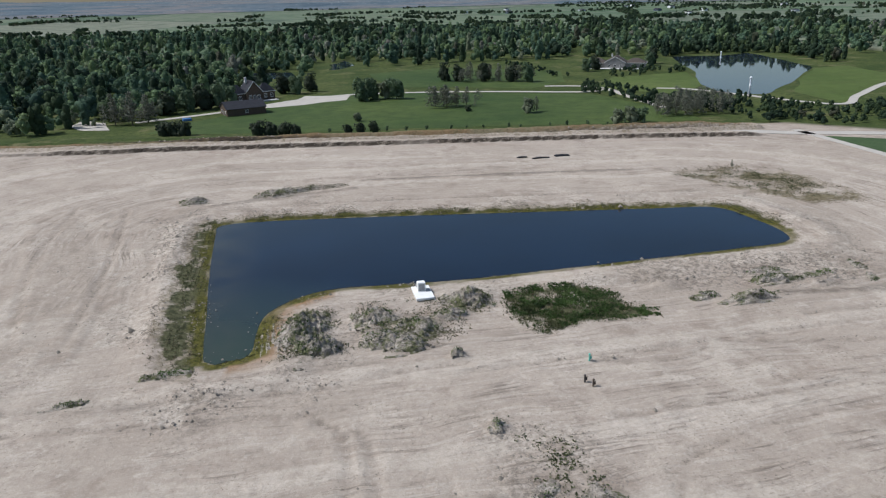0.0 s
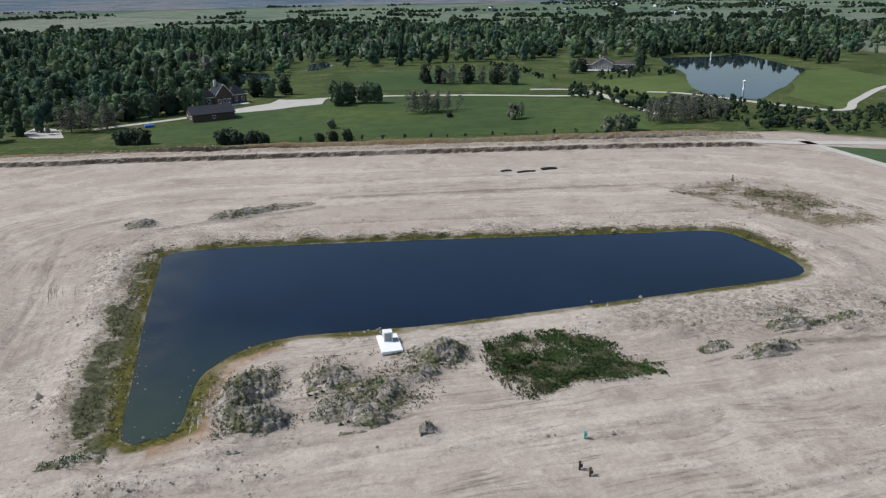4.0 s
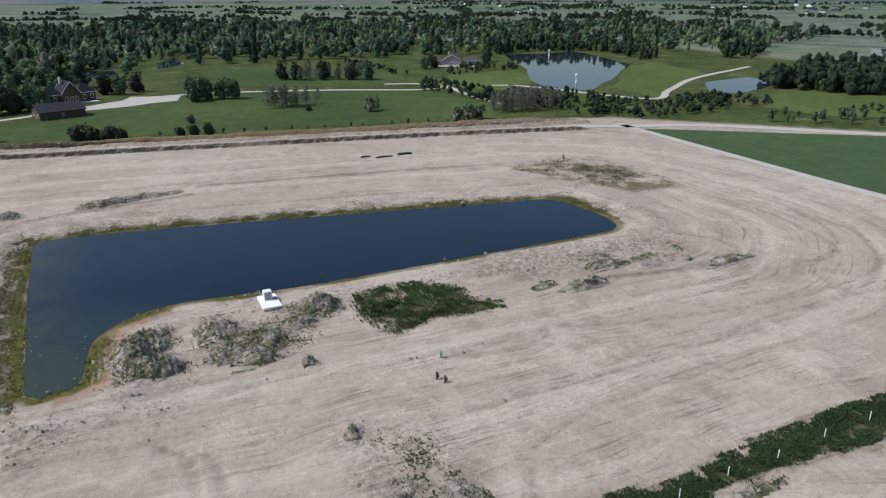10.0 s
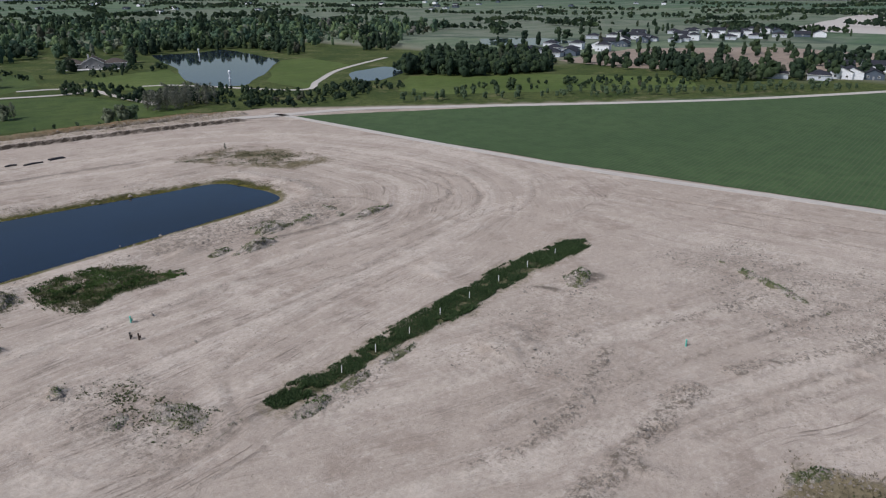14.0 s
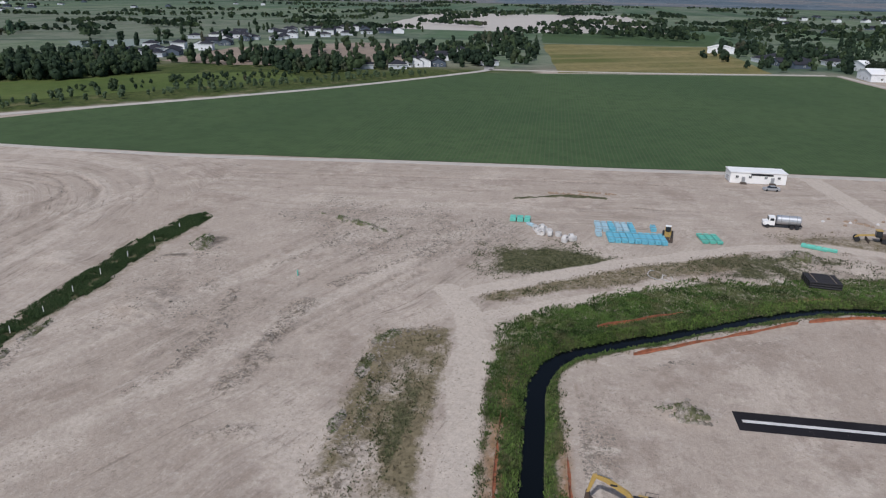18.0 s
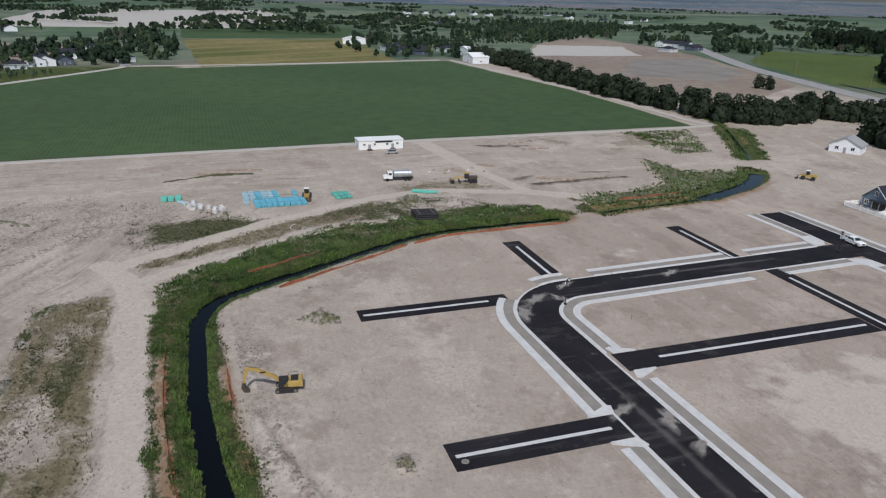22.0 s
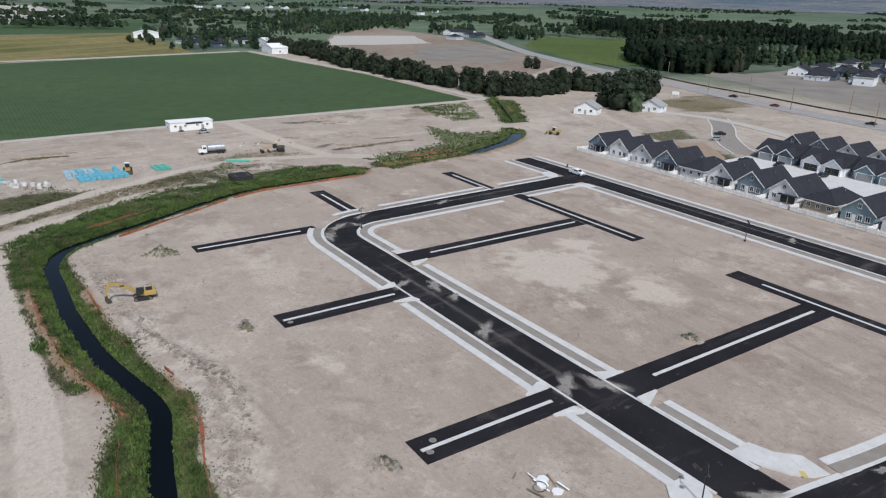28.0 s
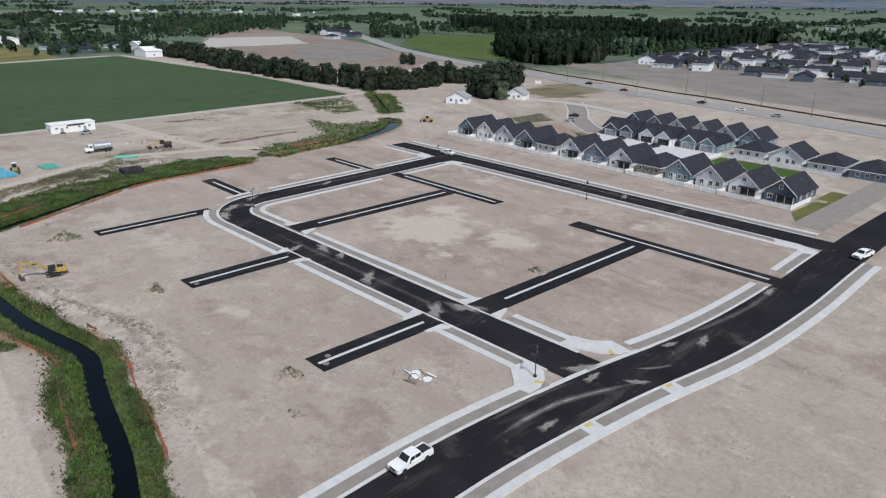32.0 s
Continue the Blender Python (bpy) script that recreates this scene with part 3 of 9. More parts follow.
# heaps of dug earth: x, y, half length, half width, turn, height
HEAPS = [(-2, 110, 6.0, 3.6, 60, 3.2), (1, 103.5, 3.4, 2.6, 20, 2.8), (11, 112, 4.0, 3.4, 0, 2.4), (18, 107, 3.6, 3.0, 30, 2.2), (11, 104, 3.4, 2.6, 0, 1.9), (15, 101, 2.8, 2.0, 0, 1.6),
         (29, 115, 4.0, 2.6, -20, 2.6), (24.5, 110.5, 2.6, 1.8, 0, 1.9), (-5, 203, 6.0, 2.6, 15, 1.7), (5, 207, 8.0, 2.0, 5, 0.9), (-28, 200.5, 4.0, 1.8, 0, 1.2),
         (46, 109, 11, 7, -20, 0.7), (93, 64, 8, 5, 20, 0.5), (74.6, 33.5, 6, 4, 20, 0.9), (107, 38, 5, 2, 20, 0.6), (122, -94, 3, 3, 0, 1.4), (34, 50, 5, 2, 0, 0.5),
         (128, 8, 10, 1.0, 60, 0.4), (-32.4, -63.9, 1.6, 1.1, 20, 1.2), (-42, -59, 1.6, 0.8, 0, 0.5), (11.6, -62.1, 1.3, 1.0, 0, 1.2), (-30, -123.6, 1.4, 1.0, 40, 1.15), (54.4, -58.9, 3.0, 1.6, 80, 1.2), (-18, -67, 2.5, 0.7, 60, 0.4), (22, 95.8, 1.0, 0.8, 0, 1.2), (22.5, 75.6, 1.5, 1.0, 60, 1.15), (88, 109.5, 4, 1.5, 0, 1.2), (79, 103, 5, 1.6, 5, 1.15), (96, 106, 4, 1.2, 0, 0.8), (66, 112, 5, 2, 0, 0.9), (-26, 120, 3.5, 12, 0, 0.5), (115, 101, 5, 1.2, 0, 0.7)]


# dark ridges of mud and weeds, and rows of clods turned up by the blades: line, half width, cover, amount
RIDGES = [([(-60, 185), (-50, 150), (-44, 120), (-52, 98)], 7.0, "rut", 0.4), ([(-75, 160), (-66, 120)], 5.0, "rut", 0.35), ([(157.9, -30), (162.6, -42.2), (163.1, -54)], 1.6, "weed", 0.9), ([(187.5, -138.6), (185.3, -145.8), (183.4, -157)], 2.0, "damp_shade", 0.9), ([(130.8, -135.8), (131.4, -149.2), (132.3, -158.1), (132.5, -168)], 1.3, "damp_shade", 0.9),
          ([(141.4, -156.7), (139.9, -166)], 1.0, "damp_shade", 0.8), ([(137.3, -132.9), (140.7, -139.5)], 1.2, "damp_shade", 0.7), ([(105, 36.9), (110, 35.5)], 1.6, "damp_shade", 0.7), ([(98.1, 41.8), (99.5, 38.3)], 1.2, "damp_shade", 0.7),
          ([(80.2, 5.0), (69.4, 5.3), (59.2, 5.7), (50, 6.1)], 2.2, "rough", 1.0), ([(60, 0), (58, 6)], 1.2, "rough", 1.0), ([(38.5, 5.5), (40.5, -1)], 1.5, "rough", 1.0), ([(46, 20), (54.9, 16.3), (66, 16.3), (84, 20)], 1.4, "rough", 0.9),
          ([(32, -14.6), (41.5, -14.8), (55.2, -14.8), (66.5, -14), (72.5, -17), (72, -22)], 2.0, "rough", 1.0), ([(90, 2), (104, -8), (118, -16)], 1.8, "rough", 0.9), ([(96, 18), (112, 10), (132, 2)], 1.5, "rough", 0.9),
          ([(20, 212), (64, 206), (112, 198)], 1.2, "damp_shade", 0.45), ([(-40, 94), (-20, 92)], 0.8, "damp_shade", 0.4), ([(86, 104), (104, 101), (117, 103)], 1.4, "damp_shade", 0.5), ([(-24, 196), (-8, 199), (16, 203)], 1.5, "damp_shade", 0.4), ([(-20, -53), (-6, -55), (6, -52), (18, -48)], 1.2, "rough", 1.0)]
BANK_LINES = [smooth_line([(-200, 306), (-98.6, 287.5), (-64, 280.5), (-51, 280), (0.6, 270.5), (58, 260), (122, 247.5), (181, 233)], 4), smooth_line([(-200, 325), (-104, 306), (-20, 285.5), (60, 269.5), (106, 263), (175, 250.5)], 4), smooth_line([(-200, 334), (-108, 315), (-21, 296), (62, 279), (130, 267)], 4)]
# ruts and small ridges left by machines: line and half width
RUTS = [([(142, 154), (148.6, 133), (147.8, 112.5), (143, 99), (138.5, 94), (127, 93), (110, 94), (84, 95)], 0.8), ([(155.8, 126), (156.6, 106), (148, 92), (142.6, 86.4), (123, 82), (93.5, 83), (62, 89.5), (42, 88.5)], 0.7), ([(144, 74.3), (127.5, 77.3), (105, 78), (86, 75.7)], 0.7),
        ([(-0.8, 82.5), (4.2, 79.2), (5.5, 74.5), (5.1, 62)], 0.7), ([(-2.2, 84.9), (2.1, 80.4), (2.5, 75.3), (1.3, 62)], 0.7), ([(-70, 98), (-43, 95.6), (-21, 93.1), (0, 91.2), (12, 93.1), (23, 93.6)], 0.8),
        ([(-60, 92), (-41.6, 89.7), (-27, 87.7), (-11, 85.8), (6, 85.1)], 0.6), ([(22, 90.3), (34, 90.7), (57, 90.4), (96, 90.5), (130, 92), (146, 100), (154.5, 113), (155, 132)], 0.7),
        ([(38, 74.4), (61, 74.1), (103, 76), (136, 83), (156, 102), (162, 126), (158, 160)], 0.7), ([(39, 61.8), (56, 67.3), (96, 69.6), (144, 73), (168, 86)], 0.6), ([(13.6, 66.3), (14.3, 59.4), (18.2, 52.7), (24.4, 48), (33.5, 48.3), (39.3, 59.4)], 0.7),
        ([(-40, 186), (0, 190), (60, 182), (112, 171)], 0.9), ([(-30, 222), (40, 214), (100, 202), (125, 196)], 0.8), ([(-20, 236), (50, 226), (140, 208)], 0.6), ([(111, 125), (122, 112), (118, 101), (108, 99)], 1.0),
        ([(20, 100), (8, 97), (-12, 97), (-26, 100)], 0.7), ([(60, 8), (90, -6), (120, -20)], 0.9), ([(55, 22), (100, 4), (140, -14)], 0.8), ([(60, 34), (110, 18), (150, 2)], 0.6), ([(70, 0), (100, -14)], 1.0),
        ([(-10, -52), (5, -53), (18, -49), (28, -47)], 0.8), ([(-22, -56), (-5, -57), (12, -52)], 0.6), ([(170, 60), (176, 0), (182, -80)], 0.8), ([(160, 40), (164, -20)], 0.6), ([(150, -20), (156, -80), (160, -120)], 0.5),
        ([(-60, 205), (-58, 160), (-50, 120)], 0.8), ([(-46, 200), (-42, 160), (-40, 110)], 0.7), ([(-75, 190), (-70, 140), (-66, 100)], 0.9), ([(-35, -200.5), (20, -202), (86, -204)], 0.6)]
# pale spread sand: x, y, radius, strength
PALES = [(93, 64, 9, 0.7), (74, 33, 7, 0.8), (72, -33, 4, 0.9), (5, -128, 22, 0.85), (-12, -134, 14, 0.85), (15, -140, 8, 0.8), (-10, -115, 9, 0.6), (-52, -120, 9, 0.5), (-45, -72, 8, 0.6), (40, -75, 10, 0.5), (70, -130, 10, 0.5), (30, -172, 14, 0.5), (-30, -170, 14, 0.5), (-5, -70, 14, 0.5), (-50, -135, 10, 0.4), (120, 118, 14, 0.5), (122, -94, 4, 0.9),
         (5, 96, 10, 0.6), (25, 60, 18, 0.35), (40, -140, 10, 0.35), (60, -60, 12, 0.3), (-40, 150, 14, 0.4), (-60, 110, 16, 0.4), (160, 150, 20, 0.4), (60, 82, 30, 0.5), (100, 96, 26, 0.5), (70, 60, 24, 0.45), (125, 80, 30, 0.5), (20, 215, 30, 0.4), (80, 225, 30, 0.45), (150, 220, 25, 0.5)]


def ramp_axis(lo, hi, step, far, fine=(0, 0), close=0.45):
    mid = np.concatenate([np.arange(lo, fine[0], step), np.arange(fine[0], fine[1], close), np.arange(fine[1], hi + 0.001, step)])
    out, s, d = [], step, 0.0
    while d < far:
        s *= 1.13
        d += s
        out.append(d)
    out = np.array(out)
    return np.concatenate([(lo - out)[::-1], mid, hi + out])


def land(gx, gy):
    """Height and covers of the land at places of the plan."""
    cov = {k: np.zeros(gx.shape) for k in ("weed", "dry", "pale", "rough", "track", "graded", "lush", "moss", "rust", "reed", "rut", "flow", "along", "grass", "far", "plot", "damp_shade")}
    z = np.zeros(gx.shape)
    n1, n2, n3 = fbm(gx / 9, gy / 9, 3), fbm(gx / 2.5, gy / 2.5, 11), fbm(gx / 40, gy / 40, 29)
    near = (gx > -150) & (gx < 240) & (gy > -300) & (gy < 330)
    sp = np.full(gx.shape, 1e3)
    sp[near] = signed(gx[near], gy[near], POND)
    dc = np.full(gx.shape, 1e3)
    for pts, half in CANAL_PARTS:
        dc[near] = np.minimum(dc[near], line_dist(gx[near], gy[near], pts) + 2.0 - half)
    db = line_dist(gx, gy, BERM)
    side_b = gy - (281.0 - 0.158 * gx)
    # pond: bed, bank and a low rim of spoil
    spw = sp + (n2 - 0.5) * 1.2
    z += np.where(spw < 0, -0.45 - np.clip(-spw, 0, 6) * 0.22, 0.0)
    z += np.where((spw >= 0) & (spw < 4), -0.45 + 0.16 * spw, 0.0)
    z += np.exp(-((sp - 8.5) / 3.0) ** 2) * (0.25 + 0.7 * n1)
    # canal
    bank = np.clip((dc - 0.7) / 3.0, 0, 1)
    z += np.where(dc < 14, -1.3 * (1 - bank), 0.0)
    # earth bank and ditch along the north edge
    z += np.exp(-((db - 3.0) / 1.6) ** 2) * (1.0 + 1.2 * n1) - np.exp(-(db / 1.6) ** 2) * 1.2
    # tool marks: round the pond, along the plots, or slantwise over the haul ground
    quad = [(-20, 178), (106, 157), (109, 131), (106, 128), (-20, 128)]
    sq = np.full(gx.shape, 1e3)
    sq[near] = signed(gx[near], gy[near], quad)
    ang = np.arctan2(gy - 145, gx - 50) * 60
    flow = np.where((gx < -20) & (gy < 128), 128 - gy, sq)
    along = np.where(np.abs(gy - 145) > np.abs(gx - 50) * 0.4, gx, gy)
    along = np.where((gx > 100) & (gy > 80), ang, along)
    low = gy < 40 + 0.08 * gx
    flow = np.where(low, 0.42 * gx + 0.91 * gy, flow)
    along = np.where(low, 0.91 * gx - 0.42 * gy, along)
    plot = inside(gx, gy, [(-75, -48), (60, -44), (105, -120), (110, -205), (-75, -210)])
    cov["plot"] = plot * np.clip(0.3 + (-gy - 75) / 50, 0.3, 1.0)
    flow = np.where(plot, gy + 0.2 * gx, flow)
    flow = np.where((gx > 135) & (gy < 60) & (gy > -260), gx * 0.99 + gy * 0.05, flow)
    along = np.where((gx > 135) & (gy < 60) & (gy > -260), gy, along)
    flow = flow + (fbm(gx / 25, gy / 25, 91, 3) - 0.5) * 7
    cov["flow"], cov["along"] = np.clip(flow, -900, 900), np.clip(along, -900, 900)
    site = near & (sp > 1) & (dc > 9) & (side_b < -4)
    cov["graded"] = np.where(site, np.clip(fbm(gx / 30, gy / 30, 93, 3) * 2.2 - 0.45, 0.12, 1), 0) * np.where(plot, 0.22, 1) * np.where(low, 0.6, 1) * np.where((gx < -74) & (gy < -20), 0.2, 1)
    mark = vnoise(flow / 1.7, along / 60, 41) * 0.6 + vnoise(flow / 4.5, along / 90, 43) * 0.4
    cov["track"] = np.where(site, np.clip((mark - 0.6) * 5, 0, 1) * np.clip((n3 - 0.3) * 3, 0.1, 1), 0) * np.where(plot, 0.15, 1)
    cov["pale"] = np.where(site, np.clip((vnoise(flow / 7, along / 120, 47) - 0.55) * 3.5, 0, 1) * 0.5, 0) * np.where(plot, 0.3, 1)
    z += np.where(site & ~plot, -0.14 * cov["track"], 0)
    # vegetation round the pond
    left = (gx < -8) & (gy < 185)
    rim = np.where(left & (gx < -18), np.where(gy < 150, 8.0, 5.5), np.where(gy > 140, 4.2, 2.2)) + (n1 - 0.5) * 4.5
    cov["weed"] = np.maximum(cov["weed"], np.where(sp > 0, np.clip((rim - sp) / 2.5, 0, 1) * np.clip(n2 * 2.6 - 0.4, 0.2, 1.1), 0))
    cov["dry"] = np.maximum(cov["dry"], np.where(sp > 0, np.clip((rim + 2.5 - sp) / 3, 0, 1) * 0.6, 0))
    cov["moss"] = np.where((sp > -0.4) & (sp < 5.0), np.clip((2.5 + np.where((gx < 30) & (gx > -17) & (gy < 150), 0.6, 0) + (n2 - 0.5) * 2.8 + (n1 - 0.5) * 1.5 - sp) / 0.6, 0, 1) * np.clip(n1 * 3 - 0.4, 0.5, 1), 0)
    cov["rust"] = np.where((sp > 0) & (sp < 7) & (gx > -14) & (gx < 5) & (gy < 130), np.clip((6.5 - sp) / 3, 0, 1) * np.clip(n1 * 2.4 - 0.2, 0.3, 1), 0)
    cov["rough"] = np.maximum(cov["rough"], np.where((sp > 0) & (sp < 24), np.clip((n1 - 0.38) * 3, 0, 1) * np.clip((24 - sp) / 14, 0, 1), 0) * np.where(gx > 20, 0.55, 0.85))
    cov["rust"] = np.maximum(cov["rust"], np.clip((9.0 - db) / 2, 0, 1) * np.clip(n1 * 2.2 - 0.6, 0, 0.6) * (side_b > 0))
    cov["rough"] = np.maximum(cov["rough"], np.clip((2.2 - db) / 1.0, 0, 1))
    cov["dry"] = np.maximum(cov["dry"], np.clip((8 - db) / 3, 0, 1) * 0.6)
    # canal banks
    south = inside(gx, gy, CANAL + [(226, -420), (-130, -420)])
    wide = np.where(south, np.where(gx > 35, 4.4, np.where(gx < -3, 6.4, 5.4)), np.where(gx > 60, 6.8, np.where(gx > 4, 8.2, 6.3))) + (n1 - 0.5) * 3.5
    cov["lush"] = np.clip((wide - dc) / 1.5, 0, 1)
    bare = np.where(~south & (gx < 48) & (gx > 0), np.exp(-((dc - 5.3 + (n2 - 0.5) * 1.8) / 1.05) ** 2) * np.clip(n1 * 3 - 0.3, 0.4, 1), 0)
    outer = np.where(~south & (gx < 60) & (gx > 2), np.clip((dc - 5.8) / 0.8, 0, 1), 0)
    cov["lush"] *= (1 - 0.95 * bare) * (1 - outer * np.clip(1.75 - n2 * 1.9, 0.3, 0.95))
    cov["rust"] = np.maximum(cov["rust"], bare * 0.9)
    cov["weed"] = np.maximum(cov["weed"], np.clip((wide + 1.5 - dc) / 2.5, 0, 1) * np.where(outer > 0.5, 0.95, 0.7) * (1 - bare))
    cov["rough"] = np.maximum(cov["rough"], outer * np.clip((wide + 2.5 - dc) / 2.5, 0, 1) * 0.75)
    cov["dry"] = np.maximum(cov["dry"], np.clip((wide + 2 - dc) / 3, 0, 1) * 0.6)
    cov["reed"] = np.clip((3.6 - dc) / 0.8, 0, 1)
    inner = plot & (gx > 40)
    cov["rust"] = np.maximum(cov["rust"], np.where(inner, np.clip(1 - np.abs(dc - 4.4) / 2.2, 0, 1), 0))
    cov["rust"] = np.maximum(cov["rust"], np.clip(1 - np.abs(dc - 4.6) / 1.2, 0, 1) * np.clip((vnoise(gx / 9, gy / 9, 99) - 0.5) * 4, 0, 1))
    cov["rough"] = np.maximum(cov["rough"], np.where(plot & (gx < 70), np.clip((13 - dc) / 4, 0, 1) * np.clip(n1 * 2.6 - 0.7, 0, 1) * 0.8, 0))
    cov["pale"] = np.maximum(cov["pale"], np.where(plot & (gx < 45), np.clip((17 - dc) / 6, 0, 1) * np.clip(n2 * 2 - 0.4, 0, 1) * 0.8, 0))
    for pts, amount, key, soft in (
            ([(60, -228), (88, -232), (92, -262), (76, -268), (56, -246)], 0.5, "dry", 6), ([(170, -330), (150, -360), (110, -350), (128, -322)], 0.9, "dry", 3.4), ([(165, -340), (150, -356), (125, -348), (140, -330)], 0.75, "weed", 5),
            ([(102.5, -257.3), (98.4, -282.9), (82.2, -272.1), (84.8, -252.3)], 0.8, "weed", 3.4), ([(146.1, -330.6), (168.6, -363.9), (157.6, -415.5), (121.1, -376.5), (124.9, -338.6)], 0.75, "dry", 3.4), ([(146.1, -330.6), (168.6, -363.9), (157.6, -415.5), (121.1, -376.5), (124.9, -338.6)], 0.6, "weed", 6), ([(188.2, -457.6), (140.7, -456.2), (160.9, -493.6), (202.7, -492.2)], 0.7, "dry", 3.4),
            (WEED_STRIP, 1.0, "weed", 1.8), ([(36, 51), (60, 53), (100, 55), (126, 53), (130, 46), (124, 42), (100, 44), (60, 44), (38, 45)], 0.62, "dry", 3), (GREEN_PATCH, 1.0, "weed", 4.0),
            ([(110, 190), (134, 193), (145, 176), (146, 157), (133, 155), (127, 160), (121, 173)], 0.42, "weed", 5),
            ([(112, 194), (140, 196), (150, 176), (150, 150), (130, 150), (118, 172)], 0.7, "dry", 5),
            ([(8, 118), (24, 117), (25, 104), (18, 98), (8, 100)], 0.62, "weed", 4),
            ([(-9, 118), (3, 118), (5, 101), (-7, 99)], 0.55, "weed", 3),
            ([(26, 119), (34, 115), (29, 110), (23, 110)], 0.6, "weed", 2),
            ([(-12, 205), (2, 208), (14, 209), (14, 206), (-3, 199), (-12, 200)], 0.6, "weed", 2),
            ([(-33, 202), (-24, 202), (-24, 199), (-33, 199)], 0.55, "weed", 2),
            ([(22, 80), (30, 72), (33, 52), (27, 50), (22, 66)], 0.4, "weed", 3),
            ([(20, 82), (34, 72), (36, 48), (24, 48), (19, 66)], 0.55, "rough", 4),
            ([(5, -14), (25, -15), (50, -13), (70, -13), (74, -23), (50, -23), (25, -24), (5, -23)], 0.78, "weed", 4),
            ([(2, -12), (25, -13), (50, -11), (72, -11), (76, -24), (50, -25), (25, -26), (2, -25)], 1.0, "dry", 4),
            ([(100, -27), (119, -26), (122, -45), (113, -62), (104, -52)], 0.9, "weed", 8),
            ([(112, -60), (122, -74), (126, -98), (116, -118), (106, -112), (106, -80)], 0.7, "weed", 5),
            ([(66, -31), (78, -31.5), (91, -46), (103, -67), (106, -81), (110, -101), (112, -113), (110, -128), (98, -128), (95, -105), (92, -86), (85, -69), (73, -52), (66, -40), (47, -37), (47, -31.5)], 0.62, "lush", 3),
            ([(113, -139), (122, -176), (154, -189), (135, -192), (131, -210), (109, -194), (101.6, -175), (97, -141)], 0.6, "lush", 3),
            ([(118, -145), (128, -172), (158, -184), (160, -192), (135, -196)], 0.5, "dry", 5),
            ([(200, -209), (199, -240), (158, -222), (158, -207)], 0.52, "lush", 4),
            ([(205, -262), (194, -269), (142, -234), (146, -224)], 0.75, "lush", 3),
            ([(85, -27), (90, -26), (111, -56), (127, -86), (114, -83), (104, -60)], 0.5, "weed", 4),
            ([(85, -27), (90, -26), (111, -56), (127, -86), (114, -83), (104, -60)], 0.8, "dry", 3.4),
            ([(126, -95), (140, -90), (144, -120), (128, -125)], 0.55, "dry", 5),
            ([(60, 128), (108, 122), (118, 112), (96, 104), (64, 112)], 0.75, "rough", 6),
            ([(130, 30), (150, 20), (140, -30), (115, -40), (100, 0)], 0.4, "rough", 12),
            ([(60, 40), (110, 44), (100, 20), (60, 10)], 0.3, "rough", 12),
            ([(36, 47), (60, 45), (62, 41), (44, 40)], 0.6, "rough", 3),
            ([(46, -232), (78, -236), (76, -262), (50, -258)], 0.8, "weed", 4),
            ([(200, -150), (207, -250), (170, -235), (160, -180)], 0.5, "dry", 8)):
        m = (gx > min(p[0] for p in pts) - 12) & (gx < max(p[0] for p in pts) + 12) & (gy > min(p[1] for p in pts) - 12) & (gy < max(p[1] for p in pts) + 12)
        if m.any():
            s = signed(gx[m], gy[m], pts) + (n1[m] - 0.5) * soft * 2
            cov[key][m] = np.maximum(cov[key][m], np.clip((soft * 0.5 - s) / soft, 0, 1) * amount * (1.0 if soft < 3.5 or key == "rough" else np.clip(n1[m] * 2.4 - 0.2, 0.1, 1.35)))
    m = (gx > 0) & (gx < 78) & (gy > -27) & (gy < -10)
    cov["weed"][m] *= np.clip(fbm(gx[m] / 12, gy[m] / 1.9, 61) * 4.2 - 1.55, 0, 1.15)
    for px, py, rr, k in PALES:
        d = np.hypot(gx - px, gy - py) + (n1 - 0.5) * rr
        cov["pale"] = np.maximum(cov["pale"], np.clip((rr - d) / rr, 0, 1) * k * 1.4 * (n2 * 0.8 + 0.3))
    for pts, w in (([(80, -27), (94, -50), (103.5, -68)], 2.4), ([(88, -22), (93, -27), (112, -55), (128, -86), (131, -104), (124, -128), (108, -150)], 2.8),
                   ([(-50, -27), (0, -30.5), (27, -29.8), (50, -28.6), (70, -27.5), (82, -25.5), (92, -20)], 3.2), ([(150, -125), (124, -130), (112, -150), (100, -160)], 3.0), ([(200, -120), (150, -125)], 4.0)):
        m = near.copy()
        d = line_dist(gx[m], gy[m], pts) + (n2[m] - 0.5) * 1.0
        k = np.clip((w - d) / 1.2, 0, 1)
        for key in ("weed", "dry", "rough", "track"):
            cov[key][m] *= 1 - k
        cov["pale"][m] = np.maximum(cov["pale"][m], k * 0.8)
    for pts, w in RUTS:
        xs, ys = [p[0] for p in pts], [p[1] for p in pts]
        m = (gx > min(xs) - 3) & (gx < max(xs) + 3) & (gy > min(ys) - 3) & (gy < max(ys) + 3)
        d = line_dist(gx[m], gy[m], smooth_line(pts, 2)) + (n2[m] - 0.5) * 0.5
        k = np.clip((w - d) / 0.5, 0, 1)
        cov["rut"][m] = np.maximum(cov["rut"][m], k * np.clip(n1[m] * 2.6 - 0.1, 0.35, 1))
        z[m] += np.clip(1 - np.abs(d - w - 0.7) / 0.7, 0, 1) * 0.25 * n2[m] - k * 0.22
    for pts, w, key, amount in RIDGES:
        xs, ys = [p[0] for p in pts], [p[1] for p in pts]
        m = (gx > min(xs) - 6) & (gx < max(xs) + 6) & (gy > min(ys) - 6) & (gy < max(ys) + 6)
        d = line_dist(gx[m], gy[m], smooth_line(pts, 2)) + (n1[m] - 0.5) * 3 + (n2[m] - 0.5) * 1.5
        k = np.clip((w - d) / 0.8, 0, 1)
